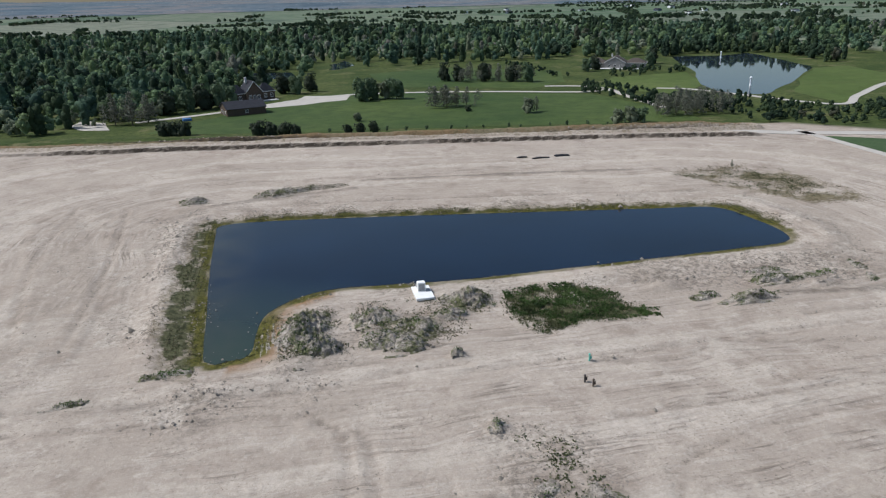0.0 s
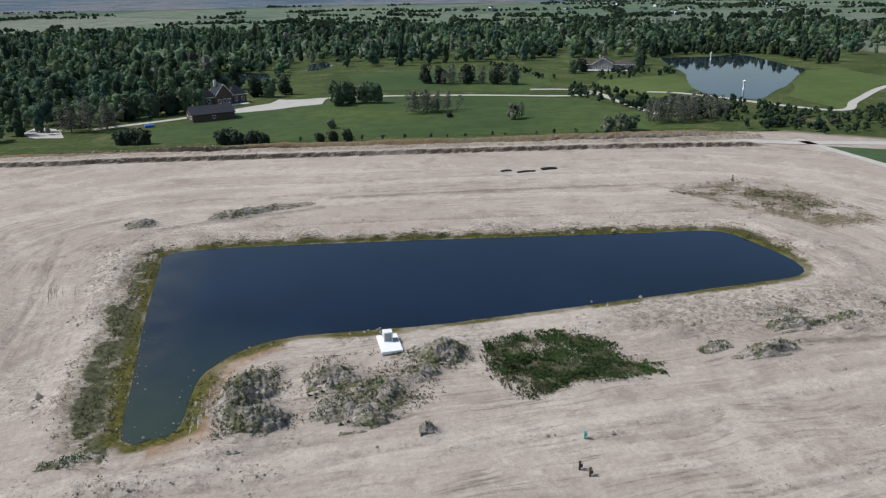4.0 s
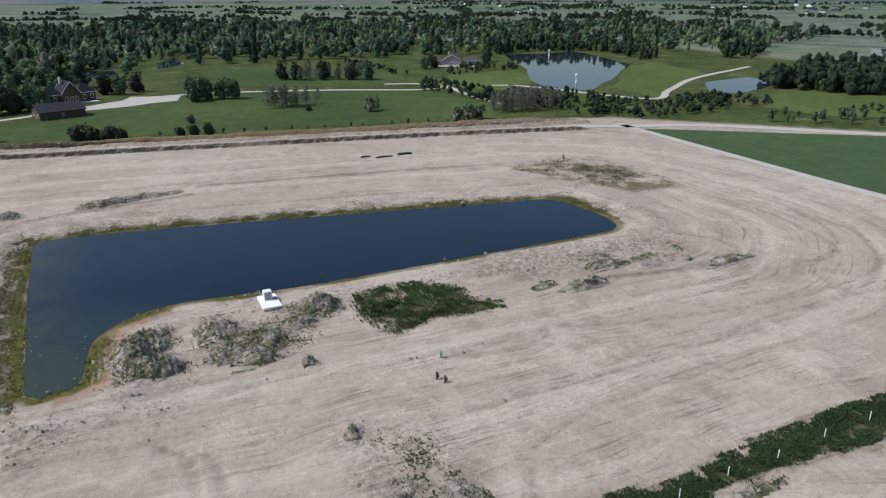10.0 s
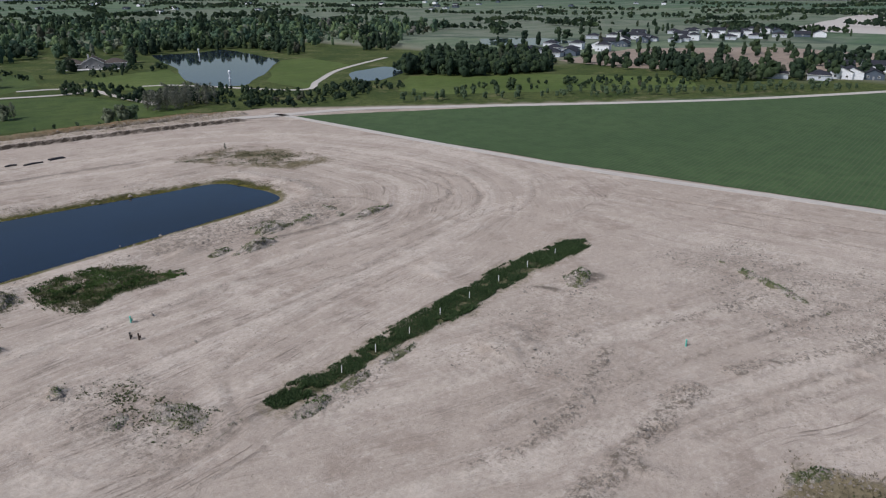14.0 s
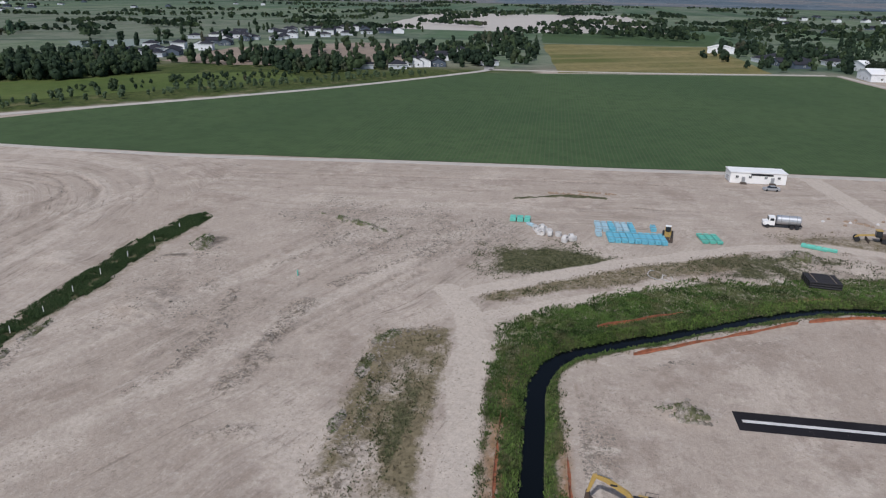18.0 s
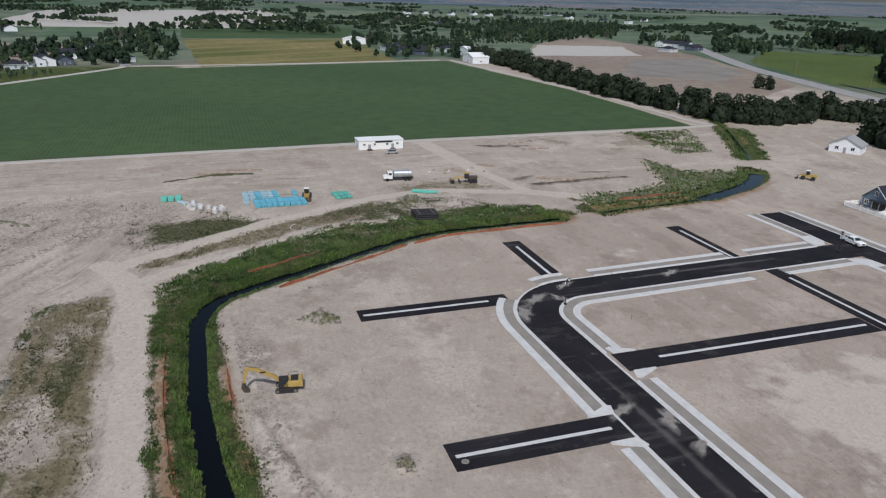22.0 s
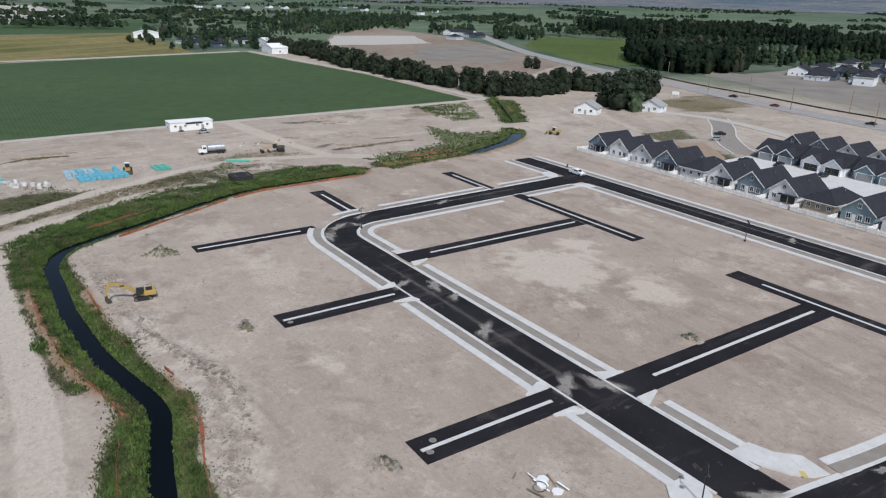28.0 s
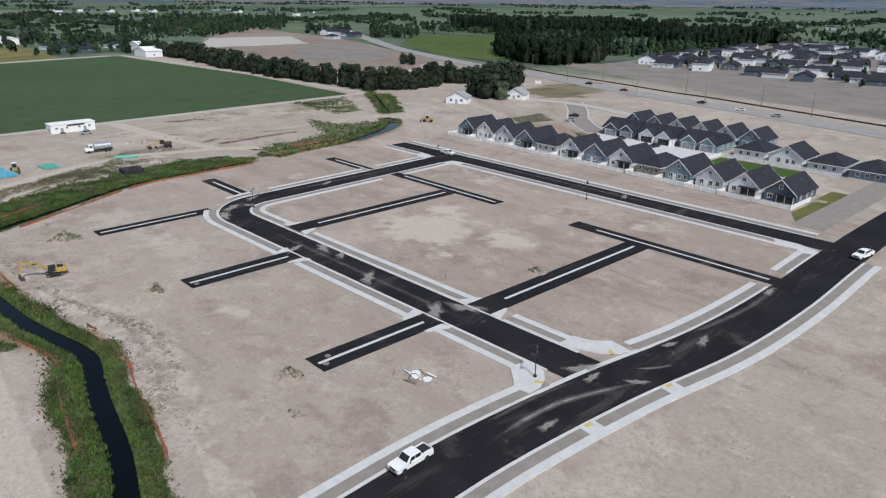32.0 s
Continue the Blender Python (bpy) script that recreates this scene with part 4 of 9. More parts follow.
        cov[key][m] = np.maximum(cov[key][m], k * amount)
        z[m] += k * 0.4 * n2[m]
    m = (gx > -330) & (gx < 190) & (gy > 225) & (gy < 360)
    # steps of the cut banks, their faces darkened in colour as if shaded
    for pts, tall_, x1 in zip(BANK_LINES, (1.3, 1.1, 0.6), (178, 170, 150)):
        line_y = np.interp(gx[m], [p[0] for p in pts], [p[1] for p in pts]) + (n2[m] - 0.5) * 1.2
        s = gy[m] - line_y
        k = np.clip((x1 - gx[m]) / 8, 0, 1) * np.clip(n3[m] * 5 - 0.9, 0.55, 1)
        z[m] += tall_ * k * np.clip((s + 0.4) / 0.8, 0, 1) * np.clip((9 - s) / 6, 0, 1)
        cov["damp_shade"][m] = np.maximum(cov["damp_shade"][m], k * np.clip((1.3 - np.abs(s)) / 0.5, 0, 1))
    back = np.where(gx < 178, np.clip((side_b + 2) / 3, 0, 1) * np.clip((17 - side_b) / 4, 0, 1), 0)
    cov["dry"] = np.maximum(cov["dry"], back * 1.0)
    cov["weed"] = np.maximum(cov["weed"], back * np.clip(n1 * 2.4 - 0.5, 0.1, 0.8))
    for hx, hy, a, b, turn, h in HEAPS:
        m = (abs(gx - hx) < 30) & (abs(gy - hy) < 30)
        c, s = math.cos(radians(turn)), math.sin(radians(turn))
        u, v = ((gx[m] - hx) * c + (gy[m] - hy) * s) / a, (-(gx[m] - hx) * s + (gy[m] - hy) * c) / b
        k = np.exp(-(u * u + v * v) * 1.2)
        z[m] += h * k * (0.4 + 1.5 * n2[m]) * (0.5 if h > 1.5 else 1.0)
        if h > 1.1:
            cov["rough"][m] = np.maximum(cov["rough"][m], k * 1.1)
            cov["weed"][m] = np.maximum(cov["weed"][m], k * 0.8)
            cov["pale"][m] = np.maximum(cov["pale"][m], k * 0.5)
    z += np.where(site & ~plot, (n2 - 0.5) * 0.16 + (fbm(gx / 1.3, gy / 1.3, 71, 2) - 0.5) * cov["rough"] * 0.5, 0)
    # heavy shore of bleached clods
    cov["pale"] = np.maximum(cov["pale"], np.where((sp > rim) & (sp < rim + 9), np.clip(n1 * 1.6 - 0.35, 0, 1) * 0.7, 0))
    # grassland to the north, farmland beyond
    cov["grass"] = np.clip((side_b - 4 + (n1 - 0.5) * 4) / 3, 0, 1) * (gx < 205 + (gy - 240) * 1.4)
    north = np.clip(((gx - 225) * 0.72 + (gy - 225) * 0.72) / 6, 0, 1) * (gx > 180)
    cov["grass"] = np.maximum(cov["grass"], north)
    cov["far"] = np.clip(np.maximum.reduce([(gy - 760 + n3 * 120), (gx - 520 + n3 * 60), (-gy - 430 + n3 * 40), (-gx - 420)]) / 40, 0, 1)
    cov["grass"] *= 1 - cov["far"]
    return z, cov


AX, AY = ramp_axis(-130.0, 212.0, 0.92, 4900, (66.0, 104.0), 0.55), ramp_axis(-258.0, 300.0, 0.92, 4900, (-50.0, -29.0), 0.42)
GX, GY = np.meshgrid(AX, AY)
GZ, COVERS = land(GX, GY)
nx, ny = len(AX), len(AY)
ix = (np.arange(ny - 1)[:, None] * nx + np.arange(nx - 1)[None, :]).ravel()
ground_mesh = np_mesh("ground", np.stack([GX.ravel(), GY.ravel(), GZ.ravel()], 1), np.stack([ix, ix + 1, ix + nx + 1, ix + nx], 1), M_GROUND, True)
for key, value in COVERS.items():
    ground_mesh.attributes.new(key, "FLOAT", "POINT").data.foreach_set("value", value.ravel().astype(np.float32))
ground = tagged(part("ground", ground_mesh, M_GROUND), "pale graded dirt of a building site with wheel marks, weeds and farmland beyond", "ground", kind="structure")


def height(x, y):
    """The land's height, between the points of its grid."""
    i, j = int(np.searchsorted(AX, x)) - 1, int(np.searchsorted(AY, y)) - 1
    u, v = (x - AX[i]) / (AX[i + 1] - AX[i]), (y - AY[j]) / (AY[j + 1] - AY[j])
    return float((GZ[j, i] * (1 - u) + GZ[j, i + 1] * u) * (1 - v) + (GZ[j + 1, i] * (1 - u) + GZ[j + 1, i + 1] * u) * v)


def cover_at(key, x, y):
    i = np.clip(np.searchsorted(AX, x) - 1, 0, nx - 1)
    j = np.clip(np.searchsorted(AY, y) - 1, 0, ny - 1)
    return COVERS[key][j, i]


def heights(x, y):
    i = np.clip(np.searchsorted(AX, x), 0, nx - 1)
    j = np.clip(np.searchsorted(AY, y), 0, ny - 1)
    return GZ[j, i]


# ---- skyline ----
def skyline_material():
    """Distant hills and plains, with the blue of the air painted into their colour."""
    n = Nodes("hazed_hills")
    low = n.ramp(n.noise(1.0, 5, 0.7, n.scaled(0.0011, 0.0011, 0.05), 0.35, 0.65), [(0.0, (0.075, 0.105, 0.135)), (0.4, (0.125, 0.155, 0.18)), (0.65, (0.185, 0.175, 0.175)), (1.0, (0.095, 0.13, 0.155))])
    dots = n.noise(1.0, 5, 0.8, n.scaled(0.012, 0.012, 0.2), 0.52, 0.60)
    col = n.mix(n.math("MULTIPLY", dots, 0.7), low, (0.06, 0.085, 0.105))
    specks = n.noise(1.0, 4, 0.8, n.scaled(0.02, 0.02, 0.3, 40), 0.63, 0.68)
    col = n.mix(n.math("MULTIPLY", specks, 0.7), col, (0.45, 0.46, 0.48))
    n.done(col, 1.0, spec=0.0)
    # a faint glow adds to the painted haze
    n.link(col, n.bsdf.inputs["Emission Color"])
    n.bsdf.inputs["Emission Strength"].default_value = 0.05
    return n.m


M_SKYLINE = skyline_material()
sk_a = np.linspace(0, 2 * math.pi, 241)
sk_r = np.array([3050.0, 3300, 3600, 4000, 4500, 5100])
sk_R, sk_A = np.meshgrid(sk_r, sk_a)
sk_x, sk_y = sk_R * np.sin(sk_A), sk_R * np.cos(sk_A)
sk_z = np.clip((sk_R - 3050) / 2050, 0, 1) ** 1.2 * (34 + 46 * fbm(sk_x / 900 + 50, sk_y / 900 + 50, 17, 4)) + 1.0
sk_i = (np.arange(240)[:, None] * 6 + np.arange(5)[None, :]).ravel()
tagged(part("backdrop", np_mesh("backdrop", np.stack([sk_x.ravel(), sk_y.ravel(), sk_z.ravel()], 1), np.stack([sk_i, sk_i + 1, sk_i + 7, sk_i + 6], 1), M_SKYLINE, True), None), "low distant hills and plains on the skyline, painted hazy blue", "hills", kind="structure")

# ---- waters ----
tagged(part("pond_water", patch_mesh("pond_water", [(x, y) for x, y in offset(POND, 0)], -0.42, M_POND, 50), M_POND), "dark blue still water of a dug pond", "pond", kind="structure")
for pts, half in CANAL_PARTS:
    tagged(part("canal_water", ribbon(pts, -half - 0.6, half + 0.6, -1.4, -0.72), M_CANAL), "dark slow water of a narrow canal", "canal", kind="structure")
cover("lake_water", smooth_line([(311, 544), (351, 536), (382, 546), (373, 499), (355, 438), (322, 400), (275, 356), (243, 330), (229, 350), (245, 394), (272, 449), (311, 544)], 12), 0.12, M_LAKE, "grey-blue garden lake with fountains", "lake", 12, 2)
cover("small_pond_water", [(296, 292), (318, 318), (335, 330), (368, 334), (374, 314), (335, 291), (312, 284)], 0.12, M_LAKE, "small pale pond beside a meadow", "pond", 6, 1.5)
cover("small_pond_water", [(-32, 524), (-20, 516), (2, 512), (8, 530), (4, 556), (-26, 562)], 0.12, M_LAKE, "small bright pond among the trees", "pond", 6, 2)
cover("small_pond_water", [(33, 556), (46, 566), (56, 590), (52, 632), (38, 604)], 0.12, M_LAKE, "small bright pond among the trees", "pond", 6, 2)
cover("far_lake_water", [(638, 445), (690, 400), (665, 330), (600, 352), (570, 393)], 0.12, M_LAKE, "far lake behind the houses", "lake", 12, 3)

# ---- fields and far roads ----
cover("crop_field", [(192, 228), (191, 90), (197, 10), (204, -113), (209, -250), (330, -253), (515, -236), (470, 10), (352, 110), (275, 169)], 0.10, M_CROP, "green field of low row crop", "field", 8, 0.5)
cover("pasture", [(-62, 320), (-25, 368), (16, 416), (43, 420), (90, 397), (160, 366), (176, 300), (172, 270), (120, 279), (60, 292), (-20, 306)], 0.08, M_PASTURE, "lush green pasture behind the earth bank", "field", 8, 2)
cover("lawn", [(176, 384), (205, 430), (262, 440), (240, 380), (222, 362), (200, 350)], 0.10, M_MEADOW, "mown green lawn of the estate", "lawn", 8, 1)
cover("lawn", [(60, 440), (140, 400), (170, 420), (190, 480), (120, 540), (60, 520)], 0.08, M_PASTURE, "green paddock beside the estate house", "lawn", 8, 2)
cover("meadow", [(255, 290), (290, 310), (330, 345), (362, 360), (378, 430), (350, 425), (300, 375), (262, 330)], 0.10, M_MEADOW, "yellow-green meadow round the lake", "field", 8, 2)
cover("meadow", [(337, 282), (402, 220), (440, 140), (400, 120), (290, 215), (285, 245)], 0.08, M_MEADOW, "green meadow behind a row of young trees", "field", 8, 2)
cover("dry_field", [(485, -42), (520, -195), (780, -205), (772, -25)], 0.10, M_DRYFIELD, "half-ripe green and straw-coloured field", "field", 12, 2)
cover("far_field", [(785, -25), (790, -205), (1017, -261), (990, -20)], 0.10, M_CROP, "dark green far field", "field", 15, 2)
cover("tilled_field", [(330, -300), (501, -305), (690, -395), (849, -541), (620, -530), (495, -489), (330, -424), (270, -330)], 0.08, M_BROWN, "bare brown tilled field", "field", 12, 2)
cover("bare_land", [(557, -332), (548, -445), (664, -493), (690, -400)], 0.14, M_ROADDIRT, "pale bare strip beyond the tilled field", "field", 12, 3)
cover("fallow_field", [(405, -332), (352, -384), (401, -440), (517, -490), (516, -413)], 0.14, M_GREYLOT, "dark grey-brown fallow part of the tilled field", "field", 12, 3)
cover("green_field", [(489, -519), (320, -450), (300, -492), (400, -610), (525, -717), (600, -640)], 0.10, M_MEADOW, "green field beside the main road", "field", 12, 2)
cover("bare_land", [(470, 195), (485, 258), (617, 262), (720, 165), (700, 60), (540, 70), (500, 110)], 0.10, M_BROWN, "bare pinkish building land", "field", 12, 3)
cover("bare_land", [(985, -20), (1010, 230), (1700, 250), (1800, -200), (1030, -200)], 0.10, M_ROADDIRT, "pale graded land far off", "field", 20, 4)
cover("bare_land", [(222, -508), (110, -500), (-60, -530), (40, -780), (200, -900), (236, -890), (236, -720)], 0.09, M_GREYLOT, "grey-brown ground between the new houses", "field", 12, 3)
cover("bare_land", [(230, -470), (60, -410), (-160, -360), (-260, -460), (-40, -560), (120, -520), (260, -500)], 0.08, M_GREYLOT, "grey-brown graded lots beyond the main road", "field", 12, 3)

FAR_ROADS = [
    ([(160, 254), (186, 236), (225, 219), (266, 181), (324, 126), (382, 77), (470, 18), (492, 8)], 3.0, M_ROADDIRT, "pale dirt farm road along the crop field"),
    ([(492, 8), (500, -100), (522, -232)], 3.0, M_ROADDIRT, "pale dirt farm road at the end of the crop field"),
    ([(193, 240), (188, 90), (194, 10), (201, -113), (206, -250), (225, -257), (330, -257), (520, -241)], 1.8, M_ROADDIRT, "pale dirt track along the crop field"),
    ([(-70, 352), (-30, 372), (5, 400), (40, 412), (87, 403), (121, 391), (162, 373), (178, 383)], 2.2, M_ROADDIRT, "pale gravel drive through the pasture"),
    ([(150, 405), (168, 398), (178, 383), (176, 345), (174, 305)], 2.2, M_ROADDIRT, "pale gravel drive to the earth bank"),
    ([(205, 372), (222, 357), (251, 290), (281, 308), (323, 338), (357, 355), (420, 380)], 2.0, M_ROADDIRT, "pale gravel path round the lake"),
    ([(492, 8), (640, 20), (900, 30)], 3.5, M_HIGHWAY, "straight grey lane between the farms"),
    ([(700, -610), (560, -537), (460, -487), (393, -460), (270, -420), (205, -406), (109, -379), (26, -362), (-90, -332), (-400, -260)], 7.5, M_HIGHWAY, "wide grey main road"),
    ([(160, -292), (130, -312), (100, -318), (60, -308)], 3.5, M_ROADDIRT, "pale dirt drive to the farm houses"),
]
for line, half, material, label in FAR_ROADS:
    tagged(part("road", ribbon(smooth_line(line, 5), -half, half, 0.02, 0.16), material), label, "road", kind="structure")

# ---- streets of the new plots ----
def arc(cx, cy, r, a0, a1, n=12):
    return [(cx + r * math.cos(radians(a0 + (a1 - a0) * i / n)), cy + r * math.sin(radians(a0 + (a1 - a0) * i / n))) for i in range(n + 1)]


COLLECTOR = smooth_line([(-65.5, -40), (-64.5, -52), (-64, -72), (-66, -97), (-69.6, -122), (-70.5, -148), (-69.5, -178), (-69, -215), (-70, -300)], 3)
MAIN = [(-62, -98.4), (43, -96.4)] + arc(43, -109.2, 12.8, 90, 0)[1:] + [(59, -184)]
FAR_STREET = [(-66, -186.4), (0, -185.8), (88, -185.2)]


def even(pts, step=3.0):
    out = []
    for (ax, ay), (bx, by) in zip(pts[:-1], pts[1:]):
        n = max(1, int(math.hypot(bx - ax, by - ay) / step))
        out += [(ax + (bx - ax) * i / n, ay + (by - ay) * i / n) for i in range(n)]
    return out + [pts[-1]]


def street(name, pts, half, label):
    return tagged(part(name, ribbon(even(pts), -half, half, -0.1, 0.05), M_ASPHALT), label, "road", kind="structure")


street("street_main", MAIN, 4.05, "fresh black asphalt street with dusty patches")
street("street_far", FAR_STREET, 3.7, "fresh black asphalt street with white kerbs").location.z = 0.004
street("street_collector", COLLECTOR, 4.5, "wide curved black asphalt street").location.z = 0.008


def walkway(name, pts, a, b, top, label, material=None):
    return tagged(part(name, ribbon(pts, a, b, -0.1, top), material or M_CONCRETE), label, "kerb" if top > 0.14 else "pavement", kind="structure")


def edging(pts, start, flip, gaps=(), strip=2.3, walk_=3.65):
    """Kerb, planting strip and pavement along a street's edge; gaps: stretches of its length left open."""
    s, pieces, cur, run = 0.0, [], [], 0.0
    pts = even(pts, 1.0)
    for i, p in enumerate(pts):
        if i:
            run += math.hypot(p[0] - pts[i - 1][0], p[1] - pts[i - 1][1])
        if any(a < run < b for a, b in gaps):
            if len(cur) > 2:
                pieces.append(cur)
            cur = []
        else:
            cur.append(p)
    if len(cur) > 2:
        pieces.append(cur)
    k = -1 if flip else 1
    for q in pieces:
        for name, a, b, top, material, label in (("kerb", start, start + 0.5, 0.15, M_CONCRETE, "pale concrete kerb and gutter"),
                                                 ("planting_strip", start + 0.5, start + strip, 0.10, M_PARKSTRIP, "bare earth strip between kerb and pavement"),
                                                 ("pavement", start + strip, start + walk_, 0.13, M_CONCRETE, "pale concrete pavement")):
            lo, hi = sorted((a * k, b * k))
            walkway(name, q, lo, hi, top, label, material)


# alleys: x0, y0, x1, y1 of the black strip; the pale gutter runs down its middle
ALLEYS = [(52.0, -65.5, 56.6, -94.2), (8.6, -68.0, 14.3, -94.6), (-34.8, -68.8, -29.4, -95.0), (24.0, -101.6, 29.6, -153.0), (-37.9, -102.0, -31.9, -154.0),
          (59.6, -105.4, 84.2, -109.8), (61.2, -150.0, 84.6, -154.0), (9.0, -153.2, 55.2, -157.6), (-65.8, -154.0, -15.2, -158.6)]
for i, (x0, y0, x1, y1) in enumerate(ALLEYS):
    z = 0.036 + 0.003 * (i % 3)
    vertical = abs(y1 - y0) > abs(x1 - x0)
    if vertical:
        line, half = [((x0 + x1) / 2, y0), ((x0 + x1) / 2, y1)], (x1 - x0) / 2
    else:
        line, half = [(x0, (y0 + y1) / 2), (x1, (y0 + y1) / 2)], abs(y1 - y0) / 2
    tagged(part("alley", ribbon(even(line), -half, half, -0.1, z), M_ASPHALT), "narrow black asphalt alley with a pale gutter", "road", kind="structure")
    (ax, ay), (bx, by) = line
    lo, hi = (0.14, 0.98) if i in (3, 4) else (0.03, 0.86)
    ax, ay, bx, by = ax + (bx - ax) * lo, ay + (by - ay) * lo, ax + (bx - ax) * hi, ay + (by - ay) * hi
    tagged(part("gutter", ribbon(even([(ax, ay), (bx, by)]), -0.33, 0.33, -0.1, z + 0.012), M_CONCRETE), "pale concrete gutter along the alley", "gutter", kind="structure")

NORTH = [(-56, -98.3), (43, -96.4)] + arc(43, -109.2, 12.8, 90, 0)[1:] + [(58.7, -176.5)]
edging(NORTH, 4.05, False, ((21, 27), (64, 71), (107.5, 113.5), (121, 126), (162, 167)))
SOUTH = [(-57, -98.3), (43, -96.4)] + arc(43, -109.2, 12.8, 90, 0)[1:] + [(58.7, -176.5)]
edging(SOUTH, 4.05, True, ((17, 25), (79, 87), (159, 167)))
edging([(-60, -186.4), (0, -185.8), (48.5, -185.5)], 3.7, False, (), 2.7, 4.1)
edging([(-60, -186.4), (0, -185.8), (88, -185.2)], 3.7, True, (), 2.7, 4.1)
edging([(69.5, -185.3), (88, -185.2)], 3.7, False, (), 2.7, 4.1)
i0 = [i for i, p in enumerate(COLLECTOR) if p[1] < -45][0]
iN = [i for i, p in enumerate(COLLECTOR) if p[1] < -92][0]
iM = [i for i, p in enumerate(COLLECTOR) if p[1] < -107][0]
iE = [i for i, p in enumerate(COLLECTOR) if p[1] < -181][0]
edging(COLLECTOR[:iN], 4.5, False)
edging(COLLECTOR[iM:iE], 4.5, False, ((44, 52),))
edging(COLLECTOR[:iE], 4.5, True)

for line in (SOUTH,):
    for a, b in ((3.8, 4.2), (-4.2, -3.8)):
        tagged(part("gutter", ribbon(even(line, 1.5), a, b, -0.1, 0.066), M_CONCRETE), "pale concrete gutter along the street", "gutter", kind="structure")

for pts, label in (([(-59.8, -87.0), (-57.2, -86.6), (-55.4, -88.4), (-53.0, -90.4), (-53.0, -94.2), (-55.0, -94.3), (-57.0, -93.6), (-58.7, -91.8), (-59.8, -89.4)], "bright concrete corner with a kerb ramp"),
                   ([(-53.0, -102.5), (-53.0, -106.3), (-56.0, -107.2), (-58.4, -109.6), (-62.3, -109.0), (-61.6, -106.8), (-59.9, -104.9), (-56.5, -103.1)], "bright concrete corner with a kerb ramp"),
                   ([(-69.5, -85.4), (-69.8, -88.2), (-72.2, -88.0), (-71.9, -85.2)], "concrete kerb ramp"), ([(-71.3, -102.5), (-71.8, -105.4), (-74.2, -105.0), (-73.7, -102.1)], "concrete kerb ramp"),
                   ([(-61, -178.6), (-56, -179.2), (-54, -182.2), (-60, -182.5), (-64.5, -181), (-64.6, -178), (-61.5, -176.5)], "bright concrete street corner"),
                   ([(48.5, -181.7), (52.0, -181.4), (53.6, -179.8), (54.2, -176.5), (51.0, -176.5), (50.4, -177.4), (48.5, -177.7)], "bright concrete street corner"),
                   ([(69.5, -181.5), (69.5, -177.6), (67.4, -177.2), (66.4, -176.5), (62.9, -176.5), (63.5, -179.6), (65.4, -181.2)], "bright concrete street corner")):
    tagged(part("street_corner", Shape().prism(pts, -0.1, 0.165), M_CONCRETE), label, "pavement", kind="structure")
tagged(part("cross_gutter", ribbon(COLLECTOR[iN - 2:iM + 2], 4.4, 5.3, -0.1, 0.072), M_CONCRETE), "pale concrete gutter across the street mouth", "gutter", kind="structure")
for x0, y0, x1, y1 in ALLEYS[1:5]:
    far_end = y1
    up = 1 if far_end > -98 else -1
    for sx, k in ((x0, -1), (x1, 1)):
        yk = -93.6 if up == 1 else -101.6
        pts = [(sx, yk + up * 0.6), (sx + k * 1.9, yk), (sx + k * 2.2, yk + up * 0.9), (sx + k * 0.4, yk + up * 4.6), (sx, yk + up * 4.6)]
        tagged(part("kerb_flare", Shape().prism(pts, -0.1, 0.155), M_CONCRETE), "concrete kerb flare at an alley mouth", "kerb", kind="structure")

# ---- trees and weeds ----
rng = np.random.default_rng(7)


def leaf_quads(centres, normals, size, jitter, rg):
    """Small leaf clumps: bent quads set square to their normals, give or take."""
    n = len(centres)
    nor = normals + rg.normal(0, jitter, (n, 3))
    nor /= np.linalg.norm(nor, axis=1)[:, None] + 1e-9
    ref = rg.normal(0, 1, (n, 3))
    u = np.cross(nor, ref)
    u /= np.linalg.norm(u, axis=1)[:, None] + 1e-9
    w = np.cross(nor, u)
    s = size * rg.uniform(0.6, 1.3, (n, 1))
    k = rg.uniform(0.55, 1.0, (n, 1))
    v = np.stack([centres - u * s, centres - w * s * k - nor * s * 0.3, centres + u * s, centres + w * s * k - nor * s * 0.3], 1).reshape(-1, 3)
    f = np.arange(4 * n).reshape(n, 4)
    return v, f


def crown_arrays(h, r, lobes, leaves, size, rg, base=0.22, narrow=False, open_=0.0):
    cs, ns = [], []
    for i in range(lobes):
        if narrow:
            t = (i + 0.5) / lobes
            c = np.array([rg.normal(0, 0.12 * r), rg.normal(0, 0.12 * r), h * (base + (1 - base) * t)])
            rad = np.array([r, r, h * (1 - base) / lobes * 1.1]) * (0.55 + 0.6 * math.sin(math.pi * min(1, 0.25 + 0.8 * t)))
            rad[2] = h * (1 - base) / lobes * 0.9
        else:
            a, d = rg.uniform(0, 2 * math.pi), r * rg.uniform(0.1, 0.62)
            zc = h * rg.uniform(base + 0.18, 0.86)
            c = np.array([math.cos(a) * d, math.sin(a) * d, zc])
            q = r * rg.uniform(0.38, 0.62)
            rad = np.array([q, q, q * rg.uniform(0.75, 1.15)])
        m = leaves // lobes
        d = rg.normal(0, 1, (m, 3))
        d /= np.linalg.norm(d, axis=1)[:, None]
        d[:, 2] = np.where(d[:, 2] < -0.5, -d[:, 2], d[:, 2])
        cs.append(c + d * rad * rg.uniform(0.72 - open_, 1.06, (m, 1)))
        ns.append(d)
    return leaf_quads(np.concatenate(cs), np.concatenate(ns), size, 0.25, rg)


